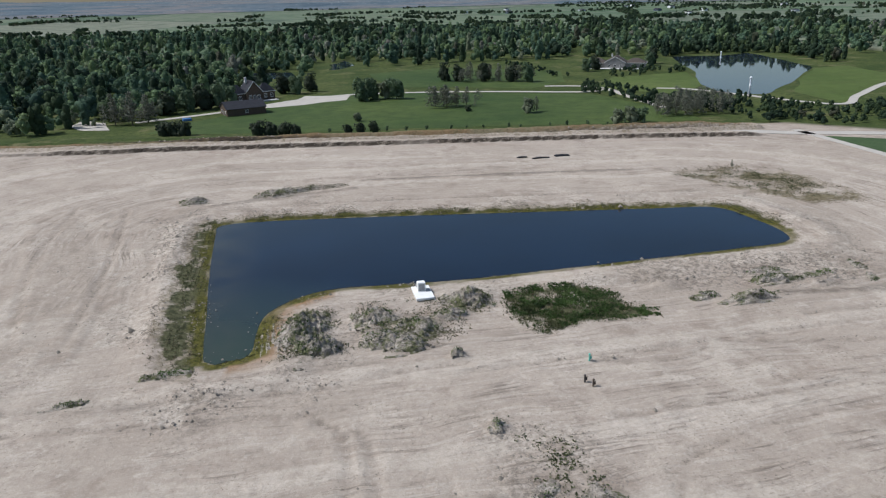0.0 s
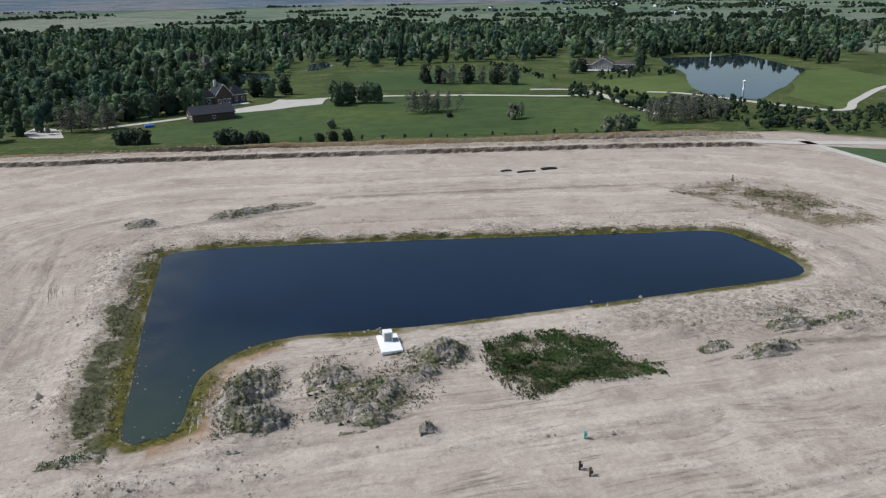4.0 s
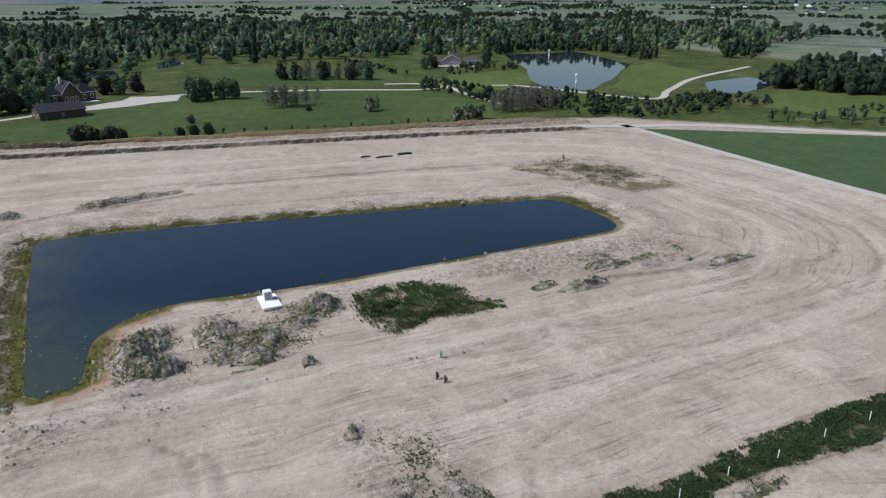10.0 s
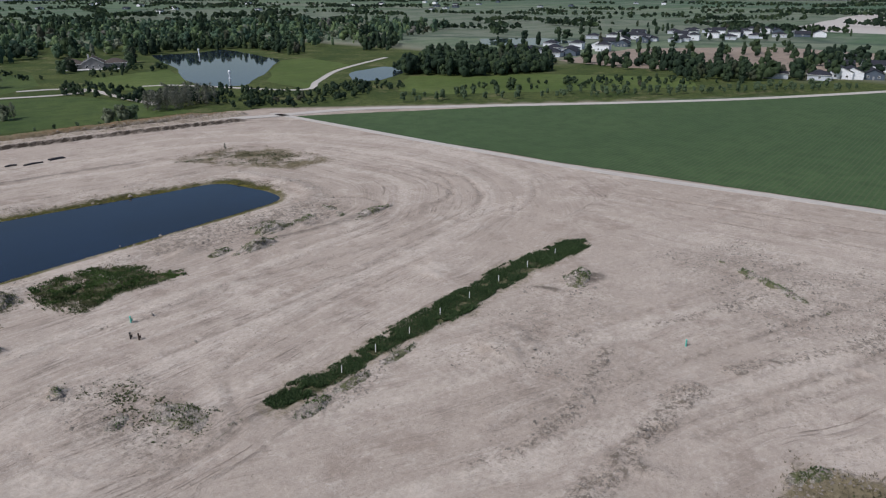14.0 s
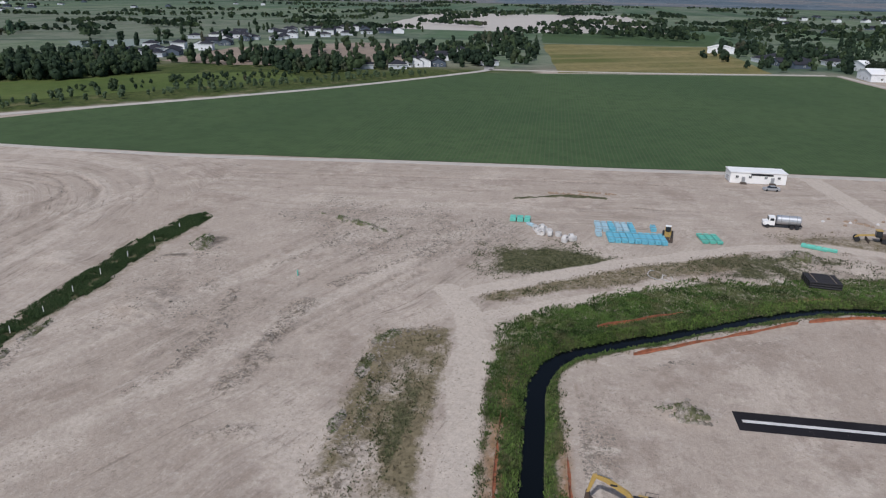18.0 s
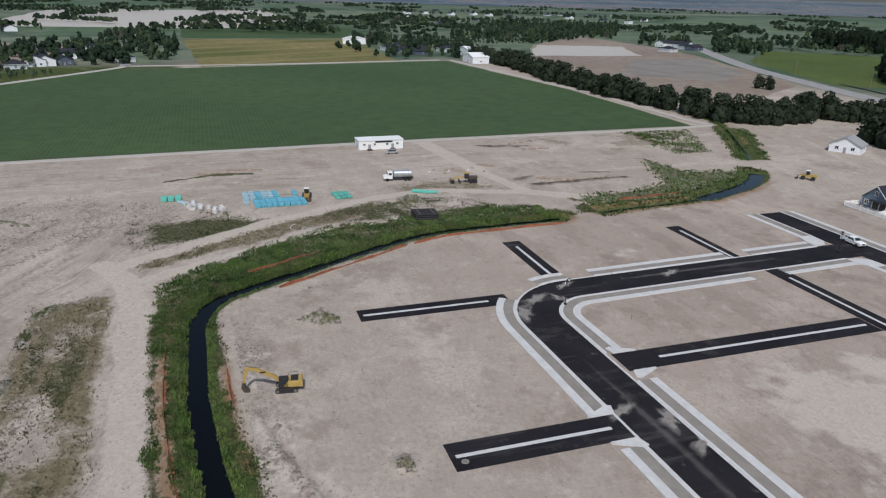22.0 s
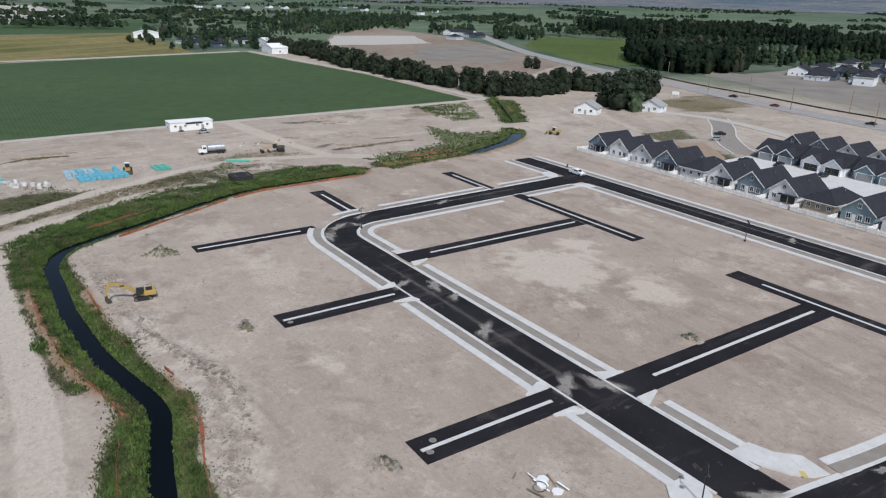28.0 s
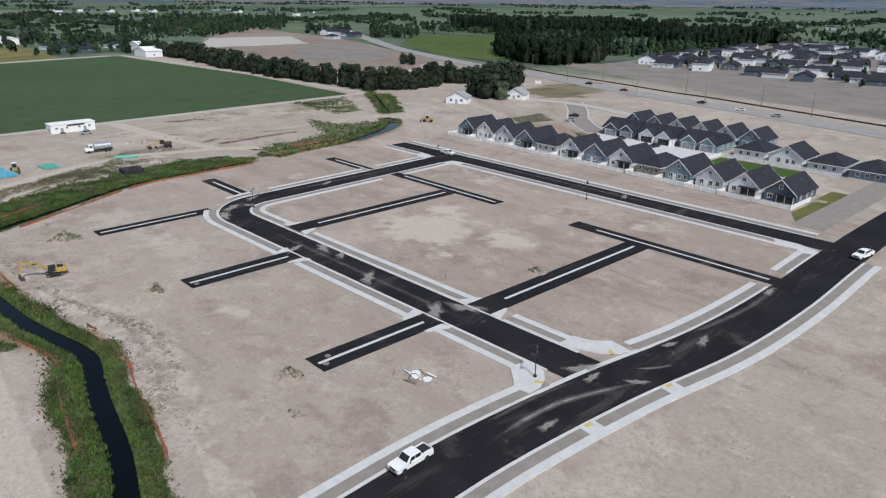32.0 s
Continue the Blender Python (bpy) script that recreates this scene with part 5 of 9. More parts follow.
def trunk_shape(h, r, limbs, rg, spread):
    s = Shape()
    lean = (rg.normal(0, 0.03 * h), rg.normal(0, 0.03 * h))
    s.tube([(0, 0, -0.3), (lean[0] * 0.3, lean[1] * 0.3, h * 0.3), (lean[0], lean[1], h * 0.75)], r, 6, r * 0.25)
    for i in range(limbs):
        a = 2 * math.pi * i / limbs + rg.uniform(-0.4, 0.4)
        z = h * rg.uniform(0.25, 0.5)
        s.tube([(0, 0, z), (math.cos(a) * spread * 0.45, math.sin(a) * spread * 0.45, z + h * 0.15), (math.cos(a) * spread * 0.8, math.sin(a) * spread * 0.8, z + h * 0.32)], r * 0.4, 5, r * 0.08)
    return s


def lump():
    """A rounded clump of leaves: a cube cut once, drawn out to a ball, without its underside."""
    idx, vs, fs = {}, [], []

    def vert(p):
        if p not in idx:
            idx[p] = len(vs)
            q = np.array(p, float)
            vs.append(q / np.linalg.norm(q))
        return idx[p]
    for axis in range(3):
        for sgn in (-1, 1):
            if axis == 2 and sgn == -1:
                continue
            for a in (-1, 0):
                for b in (-1, 0):
                    quad = []
                    for da, db in ((0, 0), (1, 0), (1, 1), (0, 1)):
                        p = [0, 0, 0]
                        p[axis], p[(axis + 1) % 3], p[(axis + 2) % 3] = sgn, a + da, b + db
                        quad.append(vert(tuple(p)))
                    fs.append(quad if sgn > 0 else quad[::-1])
    return np.array(vs), np.array(fs)


LUMP_V, LUMP_F = lump()


def soft_crown(h, r, lobes, leaves, size, rg, narrow=False, base=0.05, solid=True):
    """A crown of rounded clumps with loose leaves on its outline."""
    vs, fs, cs, ns, k = [], [], [], [], 0
    for i in range(lobes):
        t = (i + 0.5) / lobes
        if narrow:
            c = np.array([rg.normal(0, 0.15 * r), rg.normal(0, 0.15 * r), h * (base + (0.95 - base) * t)])
            q = r * (0.62 + 0.5 * math.sin(math.pi * min(1, 0.2 + 0.8 * t)))
            rad = np.array([q, q, h * 0.75 / lobes + 0.05 * h])
        else:
            a, d = 2.4 * i + rg.uniform(-0.5, 0.5), r * rg.uniform(0.25, 0.6) * (1 - 0.75 * max(0.0, t - 0.35))
            c = np.array([math.cos(a) * d, math.sin(a) * d, h * (base + 0.16 + (0.62 - base) * t)])
            q = r * rg.uniform(0.46, 0.68) * (1.1 - 0.35 * t)
            rad = np.array([q, q, q * rg.uniform(0.95, 1.35)])
        if solid:
            v = LUMP_V * rad * rg.uniform(0.62, 1.12, (len(LUMP_V), 1)) + c
            vs.append(v)
            fs.append(LUMP_F + k)
            k += len(v)
        m = max(1, leaves // lobes)
        d = rg.normal(0, 1, (m, 3))
        d /= np.linalg.norm(d, axis=1)[:, None]
        d[:, 2] = np.abs(d[:, 2]) * 0.9 - 0.1
        cs.append(c + d * rad * rg.uniform(0.8 if solid else 0.3, 1.25, (m, 1)))
        ns.append(d)
    lv, lf = leaf_quads(np.concatenate(cs), np.concatenate(ns), size, 0.55, rg)
    return np.concatenate(vs + [lv]), np.concatenate(fs + [lf + k])


def tree_kind(h, r, lobes, leaves, size, material, seed, **kw):
    rg = np.random.default_rng(seed)
    v, f = crown_arrays(h, r, lobes, leaves, size, rg, **kw)
    if not kw.get("narrow"):
        q, qf = soft_crown(h * 0.93, r * 0.8, lobes, lobes, size, rg, base=max(0.0, kw.get("base", 0.0)))
        v, f = np.concatenate([v, q]), np.concatenate([f, qf + len(v)])
    return np_mesh("crown", v, f, material, True), trunk_shape(h, h * 0.022, 5, rg, r).mesh("trunk", M_BARK), h


KINDS = {
    "broad": [tree_kind(11, 4.9, 11, 620, 0.62, M_LEAF, 100 + i, base=-0.06) for i in range(4)],
    "dark": [tree_kind(12, 5.2, 12, 640, 0.62, M_LEAF_DARK, 200 + i, base=-0.1) for i in range(4)],
    "poplar": [tree_kind(17, 2.6, 8, 420, 0.65, M_LEAF_SPRUCE, 300 + i, narrow=True, base=0.08) for i in range(3)],
    "bare": [tree_kind(11, 2.3, 8, 620, 0.26, M_LEAF_GREY, 400 + i, narrow=True, base=0.12, open_=0.4) for i in range(3)],
    "silver": [tree_kind(6, 3.2, 7, 320, 0.45, M_LEAF_SILVER, 500 + i, base=0.05) for i in range(2)],
    "young": [tree_kind(4.2, 1.5, 5, 150, 0.36, M_LEAF, 600 + i, base=0.12) for i in range(3)],
    "shrub": [tree_kind(3.0, 2.4, 6, 240, 0.36, M_LEAF_DARK, 700 + i, base=-0.22) for i in range(3)],
}
TREE_LABELS = {
    "broad": "broad green leafy tree", "dark": "dense dark green tree", "poplar": "tall narrow dark poplar", "bare": "grey half-bare tree with thin twigs",
    "silver": "silvery pale green bushy tree", "young": "small young tree in rough grass", "shrub": "low dark green shrub"}


def plant(kind, x, y, h=None, where="", group=""):
    crown, trunk, h0 = KINDS[kind][int(rng.integers(len(KINDS[kind])))]
    k = (h or h0) / h0
    t = thing("shrub" if kind == "shrub" else "tree", TREE_LABELS[kind] + where, "shrub" if kind == "shrub" else "tree", group=group)
    t.matrix_basis = Matrix.LocRotScale((x, y, height(x, y) - 0.05), Euler((0, 0, float(rng.uniform(0, 6.28)))), (k * float(rng.uniform(0.9, 1.12)), k * float(rng.uniform(0.9, 1.12)), k))
    part("trunk", trunk, M_BARK, t)
    part("crown", crown, None, t)
    return t


def scatter(pts, count, seed, gap=0.0):
    rg = np.random.default_rng(seed)
    xs, ys = [p[0] for p in pts], [p[1] for p in pts]
    out = np.zeros((0, 2))
    while len(out) < count:
        q = np.stack([rg.uniform(min(xs), max(xs), count * 2), rg.uniform(min(ys), max(ys), count * 2)], 1)
        out = np.concatenate([out, q[inside(q[:, 0], q[:, 1], pts)]])
    return out[:count]


def wood(places, kinds, seed, tall=(7, 14), leaves=36, size=0.9, lobes=4, solid=True):
    """Far trees that nobody could count, as one mesh, with a tint for each tree."""
    rg = np.random.default_rng(seed)
    stock = [soft_crown(10, 1.8 if k == "poplar" else 3.9, lobes, leaves, size, rg, k == "poplar", solid=solid) for k in kinds for _ in range(3)]
    vs, fs, ts, base = [], [], [], 0
    for x, y in places:
        v, f = stock[int(rg.integers(len(stock)))]
        a, k = rg.uniform(0, 6.28), rg.uniform(*tall) / 10
        c, s = math.cos(a), math.sin(a)
        w = k * rg.uniform(0.8, 1.25)
        vs.append(np.stack([(v[:, 0] * c - v[:, 1] * s) * w + x, (v[:, 0] * s + v[:, 1] * c) * w + y, v[:, 2] * k], 1))
        fs.append(f + base)
        grove = float(vnoise(np.array(x / 45.0), np.array(y / 45.0), 9))
        ts.append(np.full(len(v), min(1.0, max(0.0, 0.55 * grove + rg.uniform(-0.15, 0.62)))))
        base += len(v)
    return np.concatenate(vs), np.concatenate(fs), np.concatenate(ts)


def wood_object(name, places, kinds, material, label, seed, **kw):
    v, f, t = wood(places, kinds, seed, **kw)
    me = np_mesh(name, v, f, material, True)
    me.attributes.new("tint", "FLOAT", "POINT").data.foreach_set("value", t.astype(np.float32))
    return tagged(part(name, me, None), label, "trees", kind="stuff")


WOODS = [(-420, 640), (-128, 355), (-117, 402), (-76, 352), (-53, 402), (-35, 432), (-2, 482), (30, 570), (177, 566), (300, 568), (392, 562), (430, 510), (560, 490), (800, 600), (733, 790), (480, 990), (166, 1085), (-156, 1113), (-380, 1120), (-640, 900)]
wp = np.concatenate([scatter(WOODS, 4300, 21), scatter([(-300, 470), (-140, 326), (-96, 334), (-62, 356), (-48, 385), (-32, 432), (0, 475), (30, 565), (-100, 640), (-320, 640)], 900, 22)])
keep = np.array([not (abs(x + 16) < 24 and abs(y - 400) < 34) and not (abs(x + 80) < 12 and abs(y - 336) < 8) and not (abs(x + 40) < 13 and abs(y - 358) < 14) for x, y in wp])
for gx_, gy_, gr in ((-12, 536, 26), (-10, 505, 24), (44, 590, 22), (38, 560, 18)):
    keep &= np.hypot(wp[:, 0] - gx_, wp[:, 1] - gy_) > gr
wp = wp[keep]
pick = np.random.default_rng(5).uniform(0, 1, len(wp))
close = np.hypot(wp[:, 0], wp[:, 1]) < 700
for sel, lobes, leaves, size, where in ((close, 3, 84, 0.62, "near edge of the"), (~close, 2, 22, 1.15, "far side of the")):
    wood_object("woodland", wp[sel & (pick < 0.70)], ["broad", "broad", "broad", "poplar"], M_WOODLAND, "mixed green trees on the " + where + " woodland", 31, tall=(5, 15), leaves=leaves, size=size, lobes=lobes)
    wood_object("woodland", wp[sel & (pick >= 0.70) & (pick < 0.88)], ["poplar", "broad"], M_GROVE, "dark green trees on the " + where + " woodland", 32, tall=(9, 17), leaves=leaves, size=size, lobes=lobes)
    wood_object("woodland", wp[sel & (pick >= 0.88)], ["broad"], M_LEAF_SILVER, "pale silvery trees on the " + where + " woodland", 33, tall=(5, 10), leaves=leaves, size=size, lobes=lobes)
far_lines = []
rg_far = np.random.default_rng(77)
for i in range(430):
    a, d = rg_far.uniform(-2.3, 2.3), 900 * 3.4 ** rg_far.uniform(0, 1)
    cx, cy = d * math.sin(a + 1.2), d * math.cos(a + 1.2)
    if abs(cx) > 12000 or abs(cy) > 12000:
        continue
    n = int(rg_far.integers(24, 60))
    t = rg_far.uniform(0, 3.14)
    l = rg_far.uniform(30, 110) * (1 + d / 4000)
    for j in range(n):
        u = rg_far.uniform(-1, 1) * l
        far_lines.append((cx + math.cos(t) * u + rg_far.normal(0, 8) * 0.5, cy + math.sin(t) * u + rg_far.normal(0, 8) * 0.5))
wood_object("far_trees", far_lines, ["broad"], M_GROVE, "far clumps and rows of dark trees", 34, tall=(6, 13), leaves=6, size=3.0, lobes=1)
pop = np.concatenate([scatter([(690, -780), (560, -745), (480, -740), (409, -796), (380, -900), (420, -994), (560, -1000), (700, -900)], 900, 23), scatter([(375, -545), (326, -500), (277, -467), (240, -458), (230, -490), (233, -520), (278, -600), (300, -640), (350, -600)], 430, 24),
                      scatter([(270, -690), (300, -700), (333, -862), (300, -900), (235, -890), (235, -720)], 340, 29)])
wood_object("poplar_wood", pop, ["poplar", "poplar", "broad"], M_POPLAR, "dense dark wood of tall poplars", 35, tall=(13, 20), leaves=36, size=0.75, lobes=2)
town = scatter([(230, -560), (100, -505), (-120, -520), (-300, -900), (100, -1300), (420, -1300), (300, -800)], 420, 25)
wood_object("town_trees", town, ["broad", "broad"], M_GROVE, "dark trees between the far houses", 40, tall=(4, 9), leaves=16, size=0.9)
GROVES = np.concatenate([scatter([(480, 70), (620, 120), (760, 160), (1000, 120), (1000, 420), (640, 420), (500, 330), (560, 250)], 70, 26), scatter([(470, 250), (540, 180), (500, 120), (460, 190)], 40, 27), scatter([(300, -640), (270, -560), (200, -640), (260, -800)], 90, 28), scatter([(340, 290), (360, 250), (417, 226), (440, 250), (400, 300), (360, 320)], 240, 43), scatter([(500, 10), (640, 20), (640, 110), (520, 100), (490, 60)], 90, 44),
                         scatter([(525, -200), (600, -150), (800, -230), (720, -300), (540, -262)], 60, 45), scatter([(604, -205), (772, -206), (748, -306), (604, -300)], 50, 46),
                         scatter([(700, -400), (882, -626), (1022, -499), (800, -330)], 150, 47), scatter([(470, 180), (440, 150), (430, 120), (500, 60), (490, 90)], 60, 48),
                         scatter([(511, 28), (511, -26), (734, -22), (873, 15), (815, 61)], 110, 61),
                         scatter([(971, -493), (801, -468), (790, -563), (1052, -727), (1148, -586)], 260, 64),
                         scatter([(681, -528), (653, -575), (739, -638), (772, -591)], 40, 65), scatter([(585, -557), (551, -595), (647, -690), (700, -645)], 70, 66),
                         scatter([(1019, -457), (895, -569), (888, -629), (1146, -780), (1194, -525)], 160, 67), scatter([(351, 292), (355, 249), (415, 222), (482, 259), (498, 314), (441, 370)], 150, 68),
                         scatter([(445, 432), (463, 409), (540, 478), (508, 494)], 40, 69), scatter([(288, 535), (340, 562), (405, 530), (385, 455), (400, 450), (440, 520), (380, 585), (300, 560)], 90, 70)])
wood_object("orchard", scatter([(699, -294), (706, -415), (842, -457), (854, -360)], 220, 63), ["broad", "broad"], M_GROVE, "low dark green orchard beyond the tilled field", 70, tall=(3.5, 5.5), leaves=10, size=0.9, lobes=2)
wood_object("grove", GROVES, ["broad", "broad", "poplar"], M_GROVE, "dense dark groves round the farms", 36, tall=(6, 14), leaves=24, size=0.9)
SLOPE = np.concatenate([scatter([(190, 262), (215, 240), (255, 245), (300, 250), (290, 285), (250, 280), (225, 330), (205, 345), (180, 330)], 240, 41), scatter([(160, 372), (172, 310), (190, 330), (196, 372), (180, 410), (166, 400)], 80, 42),
                        scatter([(205, 420), (262, 440), (270, 460), (240, 470), (210, 450)], 40, 49), scatter([(166, 552), (172, 556), (184, 503), (182, 436), (174, 436)], 26, 60), scatter([(440, 95), (400, 130), (330, 190), (300, 225), (340, 215), (430, 150)], 70, 50)])
wood_object("scrub", SLOPE, ["broad", "broad"], M_GROVE, "scattered scrub and young trees on rough grass", 37, tall=(2.0, 5.2), leaves=36, size=0.9)
wood_object("bare_scrub", np.concatenate([scatter([(160, 284), (196, 278), (200, 300), (180, 312), (162, 304)], 34, 54), scatter([(-84, 344), (-62, 346), (-60, 358), (-80, 360)], 12, 55), scatter([(96, 440), (150, 425), (156, 440), (110, 462)], 22, 56), scatter([(66, 344), (92, 342), (96, 352), (70, 354)], 16, 57)]), ["broad", "poplar"], M_LEAF_GREY, "grey half-bare trees and scrub", 38, tall=(6, 11), leaves=190, size=0.34, lobes=7, solid=False)

# rows and single trees
DARK_ROW = smooth_line([(520, -262), (456, -270), (372, -264), (301, -264), (250, -268), (217, -272)], 3.2)
for i, (x, y) in enumerate(DARK_ROW):
    plant("dark", x + rng.normal(0, 2), y + rng.normal(0, 2.5), float(rng.uniform(8, 14)), " in a row along the canal", "trees along the canal")
for i, (x, y) in enumerate(smooth_line([(217, -273), (205, -286), (203, -300), (214, -322), (204, -336), (190, -346), (176, -350)], 3.4)):
    plant("dark", x + rng.normal(0, 1.5), y + rng.normal(0, 1.5), float(rng.uniform(9, 14)), " at the end of the crop field", "trees along the canal")
plant("bare", 134.4, 193.2, 2.4, " beside the weedy hollow")
plant("dark", 148, -297, 14, " near the farm houses")
plant("dark", 157, -306, 15, " near the farm houses")
for x, y, k, h in [(219, -300, "dark", 9), (222, -308, "dark", 8), (225, -318, "dark", 9), (218, -326, "dark", 10), (205, -332, "dark", 9), (198, -340, "dark", 10), (190, -345, "dark", 9),
                   (158, -300, "dark", 15), (150, -304, "dark", 16), (144, -308, "dark", 14), (152, -312, "dark", 15), (164, -312, "dark", 12), (140, -300, "broad", 11), (172, -330, "dark", 9),
                   (318, -382, "dark", 9), (311, -384, "dark", 9)]:
    plant(k, x, y, h, " near the farm houses")
for x, y, k, h in [(38, 383, "broad", 13), (44, 388, "broad", 12), (52, 388, "silver", 9), (58, 386, "broad", 12), (72, 350, "bare", 10), (77, 346, "bare", 11), (82, 346, "bare", 10), (88, 350, "bare", 9),
                   (109, 316, "silver", 7), (114, 318, "bare", 7), (140, 274, "silver", 7), (145, 275, "broad", 7), (135, 276, "silver", 6), (-52, 312, "shrub", 5), (-48, 311, "shrub", 5), (-44, 310, "shrub", 5),
                   (-8, 297, "shrub", 5), (-3, 296, "shrub", 4.6), (-13, 298, "shrub", 5), (2, 295, "shrub", 4), (28, 289, "shrub", 4), (33, 288, "shrub", 4), (23, 290, "shrub", 3.4),
                   (-70, 345, "bare", 15), (-78, 348, "bare", 14), (-64, 350, "bare", 13), (168, 286, "bare", 9), (175, 290, "bare", 10), (182, 292, "bare", 11), (162, 292, "bare", 9), (188, 284, "bare", 9), (176, 298, "bare", 10),
                   (84, 330, "shrub", 2.5), (30, 320, "silver", 4), (100, 455, "dark", 12), (108, 450, "dark", 11), (116, 448, "bare", 12), (124, 444, "dark", 11), (132, 440, "bare", 11), (140, 436, "dark", 12), (148, 430, "broad", 12), (128, 456, "dark", 11), (-50, 380, "broad", 13), (-43, 384, "dark", 13), (-35, 389, "broad", 14), (-58, 373, "dark", 12), (-2, 432, "dark", 12), (6, 428, "broad", 12), (14, 436, "dark", 11), (-30, 398, "broad", 11), (205, 470, "broad", 10), (214, 478, "dark", 10), (262, 488, "broad", 11), (270, 500, "dark", 12)]:
    plant(k, x, y, h, " in the green pasture")
for i in range(46):
    t = i / 45
    for row, off in enumerate((9, 20)):
        x, y = 250 + 190 * t + off * 0.72, 210 - 170 * t + off * 0.72
        if rng.uniform() < 0.86:
            plant("young", float(x + rng.normal(0, 1.5)), float(y + rng.normal(0, 1.5)), float(rng.uniform(3.0, 6.0)), " in a planted row", "young trees along the farm road")

for i in range(17):
    x = 14 + i * 8.2 + float(rng.normal(0, 1.2))
    plant("young", x, 294.5 - 0.163 * x + float(rng.normal(0, 0.6)), float(rng.uniform(1.4, 2.6)), " along the foot of the pasture", "saplings along the pasture")


def tufts(name, keys, count, box_, material, label, size, seed, least=0.45, blades=4, tall=0.6, thin=0.32):
    """Weeds as leafy tufts, where the land carries them."""
    rg = np.random.default_rng(seed)
    x, y = rg.uniform(box_[0], box_[2], count * 14), rg.uniform(box_[1], box_[3], count * 14)
    d = np.maximum.reduce([cover_at(k, x, y) for k in keys])
    ok = d * rg.uniform(0.3, 1.1, len(x)) * np.clip(fbm(x / 2.2, y / 2.2, seed) * 3.2 - 0.75, 0, 1.2) > least
    x, y = x[ok][:count], y[ok][:count]
    z = heights(x, y)
    ok = z > -0.75
    x, y, z = x[ok], y[ok], z[ok]
    n = len(x)
    c = np.repeat(np.stack([x, y, z], 1), blades, 0)
    s = np.repeat(size * rg.uniform(0.5, 1.5, n) * np.clip(0.35 + 1.5 * fbm(x / 3.5, y / 3.5, seed + 3), 0.5, 1.7), blades)[:, None]
    a = rg.uniform(0, 6.28, n * blades)
    out = np.stack([np.cos(a), np.sin(a), np.zeros_like(a)], 1)
    side_ = np.stack([-np.sin(a), np.cos(a), np.zeros_like(a)], 1)
    up = np.array([0, 0, 1.0])
    reach = rg.uniform(0.3, 1.0, (n * blades, 1))
    v = np.stack([c + out * s * 0.15 - side_ * s * thin, c + out * s * 0.15 + side_ * s * thin,
                  c + out * s * (0.2 + reach * 0.6) + side_ * s * thin * 0.7 + up * s * tall * (1.15 - 0.6 * reach), c + out * s * (0.2 + reach * 0.6) - side_ * s * thin * 0.7 + up * s * tall * (1.15 - 0.6 * reach)], 1).reshape(-1, 3)
    return tagged(part(name, np_mesh(name, v, np.arange(4 * n * blades).reshape(-1, 4), material), None), label, "weeds", kind="stuff")


tufts("pond_weeds", ("weed",), 24000, (-40, 95, 150, 212), M_WEED, "green weeds round the pond and on the spoil heaps", 0.16, 51, 0.24, 3, 0.8, 0.22)
tufts("dry_weeds", ("dry", "weed"), 15000, (-40, 95, 150, 212), M_DRY, "dry brown weeds round the pond", 0.18, 52, 0.2, 3, 0.8, 0.2)
tufts("swale_weeds", ("weed",), 26000, (34, 40, 132, 56), M_SWALE, "dense dark weeds in a shallow ditch", 0.26, 53, 0.2, 3, 1.0, 0.14)
tufts("patch_weeds", ("weed",), 7500, (33, 98, 62, 118), M_PATCH, "ragged dark green weeds on a low mound", 0.27, 60, 0.36, 3, 0.9, 0.18)
tufts("canal_grass", ("lush",), 46000, (-60, -60, 130, -20), M_GRASS, "tall green grass on the canal banks", 0.25, 54, 0.2, 3, 1.1, 0.12)
tufts("canal_grass", ("lush",), 26000, (60, -140, 135, -40), M_GRASS, "green grass and weeds beside the canal", 0.27, 55, 0.1, 3, 1.0, 0.13)
tufts("canal_grass", ("lush",), 9000, (90, -275, 225, -138), M_GRASS, "green grass on the far canal banks", 0.42, 56, 0.1, 3, 0.8, 0.18)
tufts("bright_grass", ("reed",), 14000, (-60, -62, 105, -20), M_REED, "bright green grass along the water", 0.28, 61, 0.1, 3, 1.2, 0.1)
tufts("bright_grass", ("reed",), 6000, (72, -135, 112, -46), M_REED, "bright green grass along the water", 0.30, 62, 0.1, 3, 1.0, 0.12)
tufts("canal_weeds", ("weed",), 30000, (-60, -140, 135, -10), M_WEED, "dark weeds on the canal banks", 0.19, 57, 0.2, 3, 0.8, 0.2)
tufts("dry_weeds", ("dry",), 13000, (-60, -140, 150, -10), M_DRY, "dry straw-coloured weeds by the canal", 0.22, 58, 0.2, 3, 0.9, 0.14)
tufts("site_weeds", ("weed",), 2600, (-10, 45, 60, 95), M_WEED, "scattered weeds on the graded dirt", 0.2, 59, 0.22, 3)


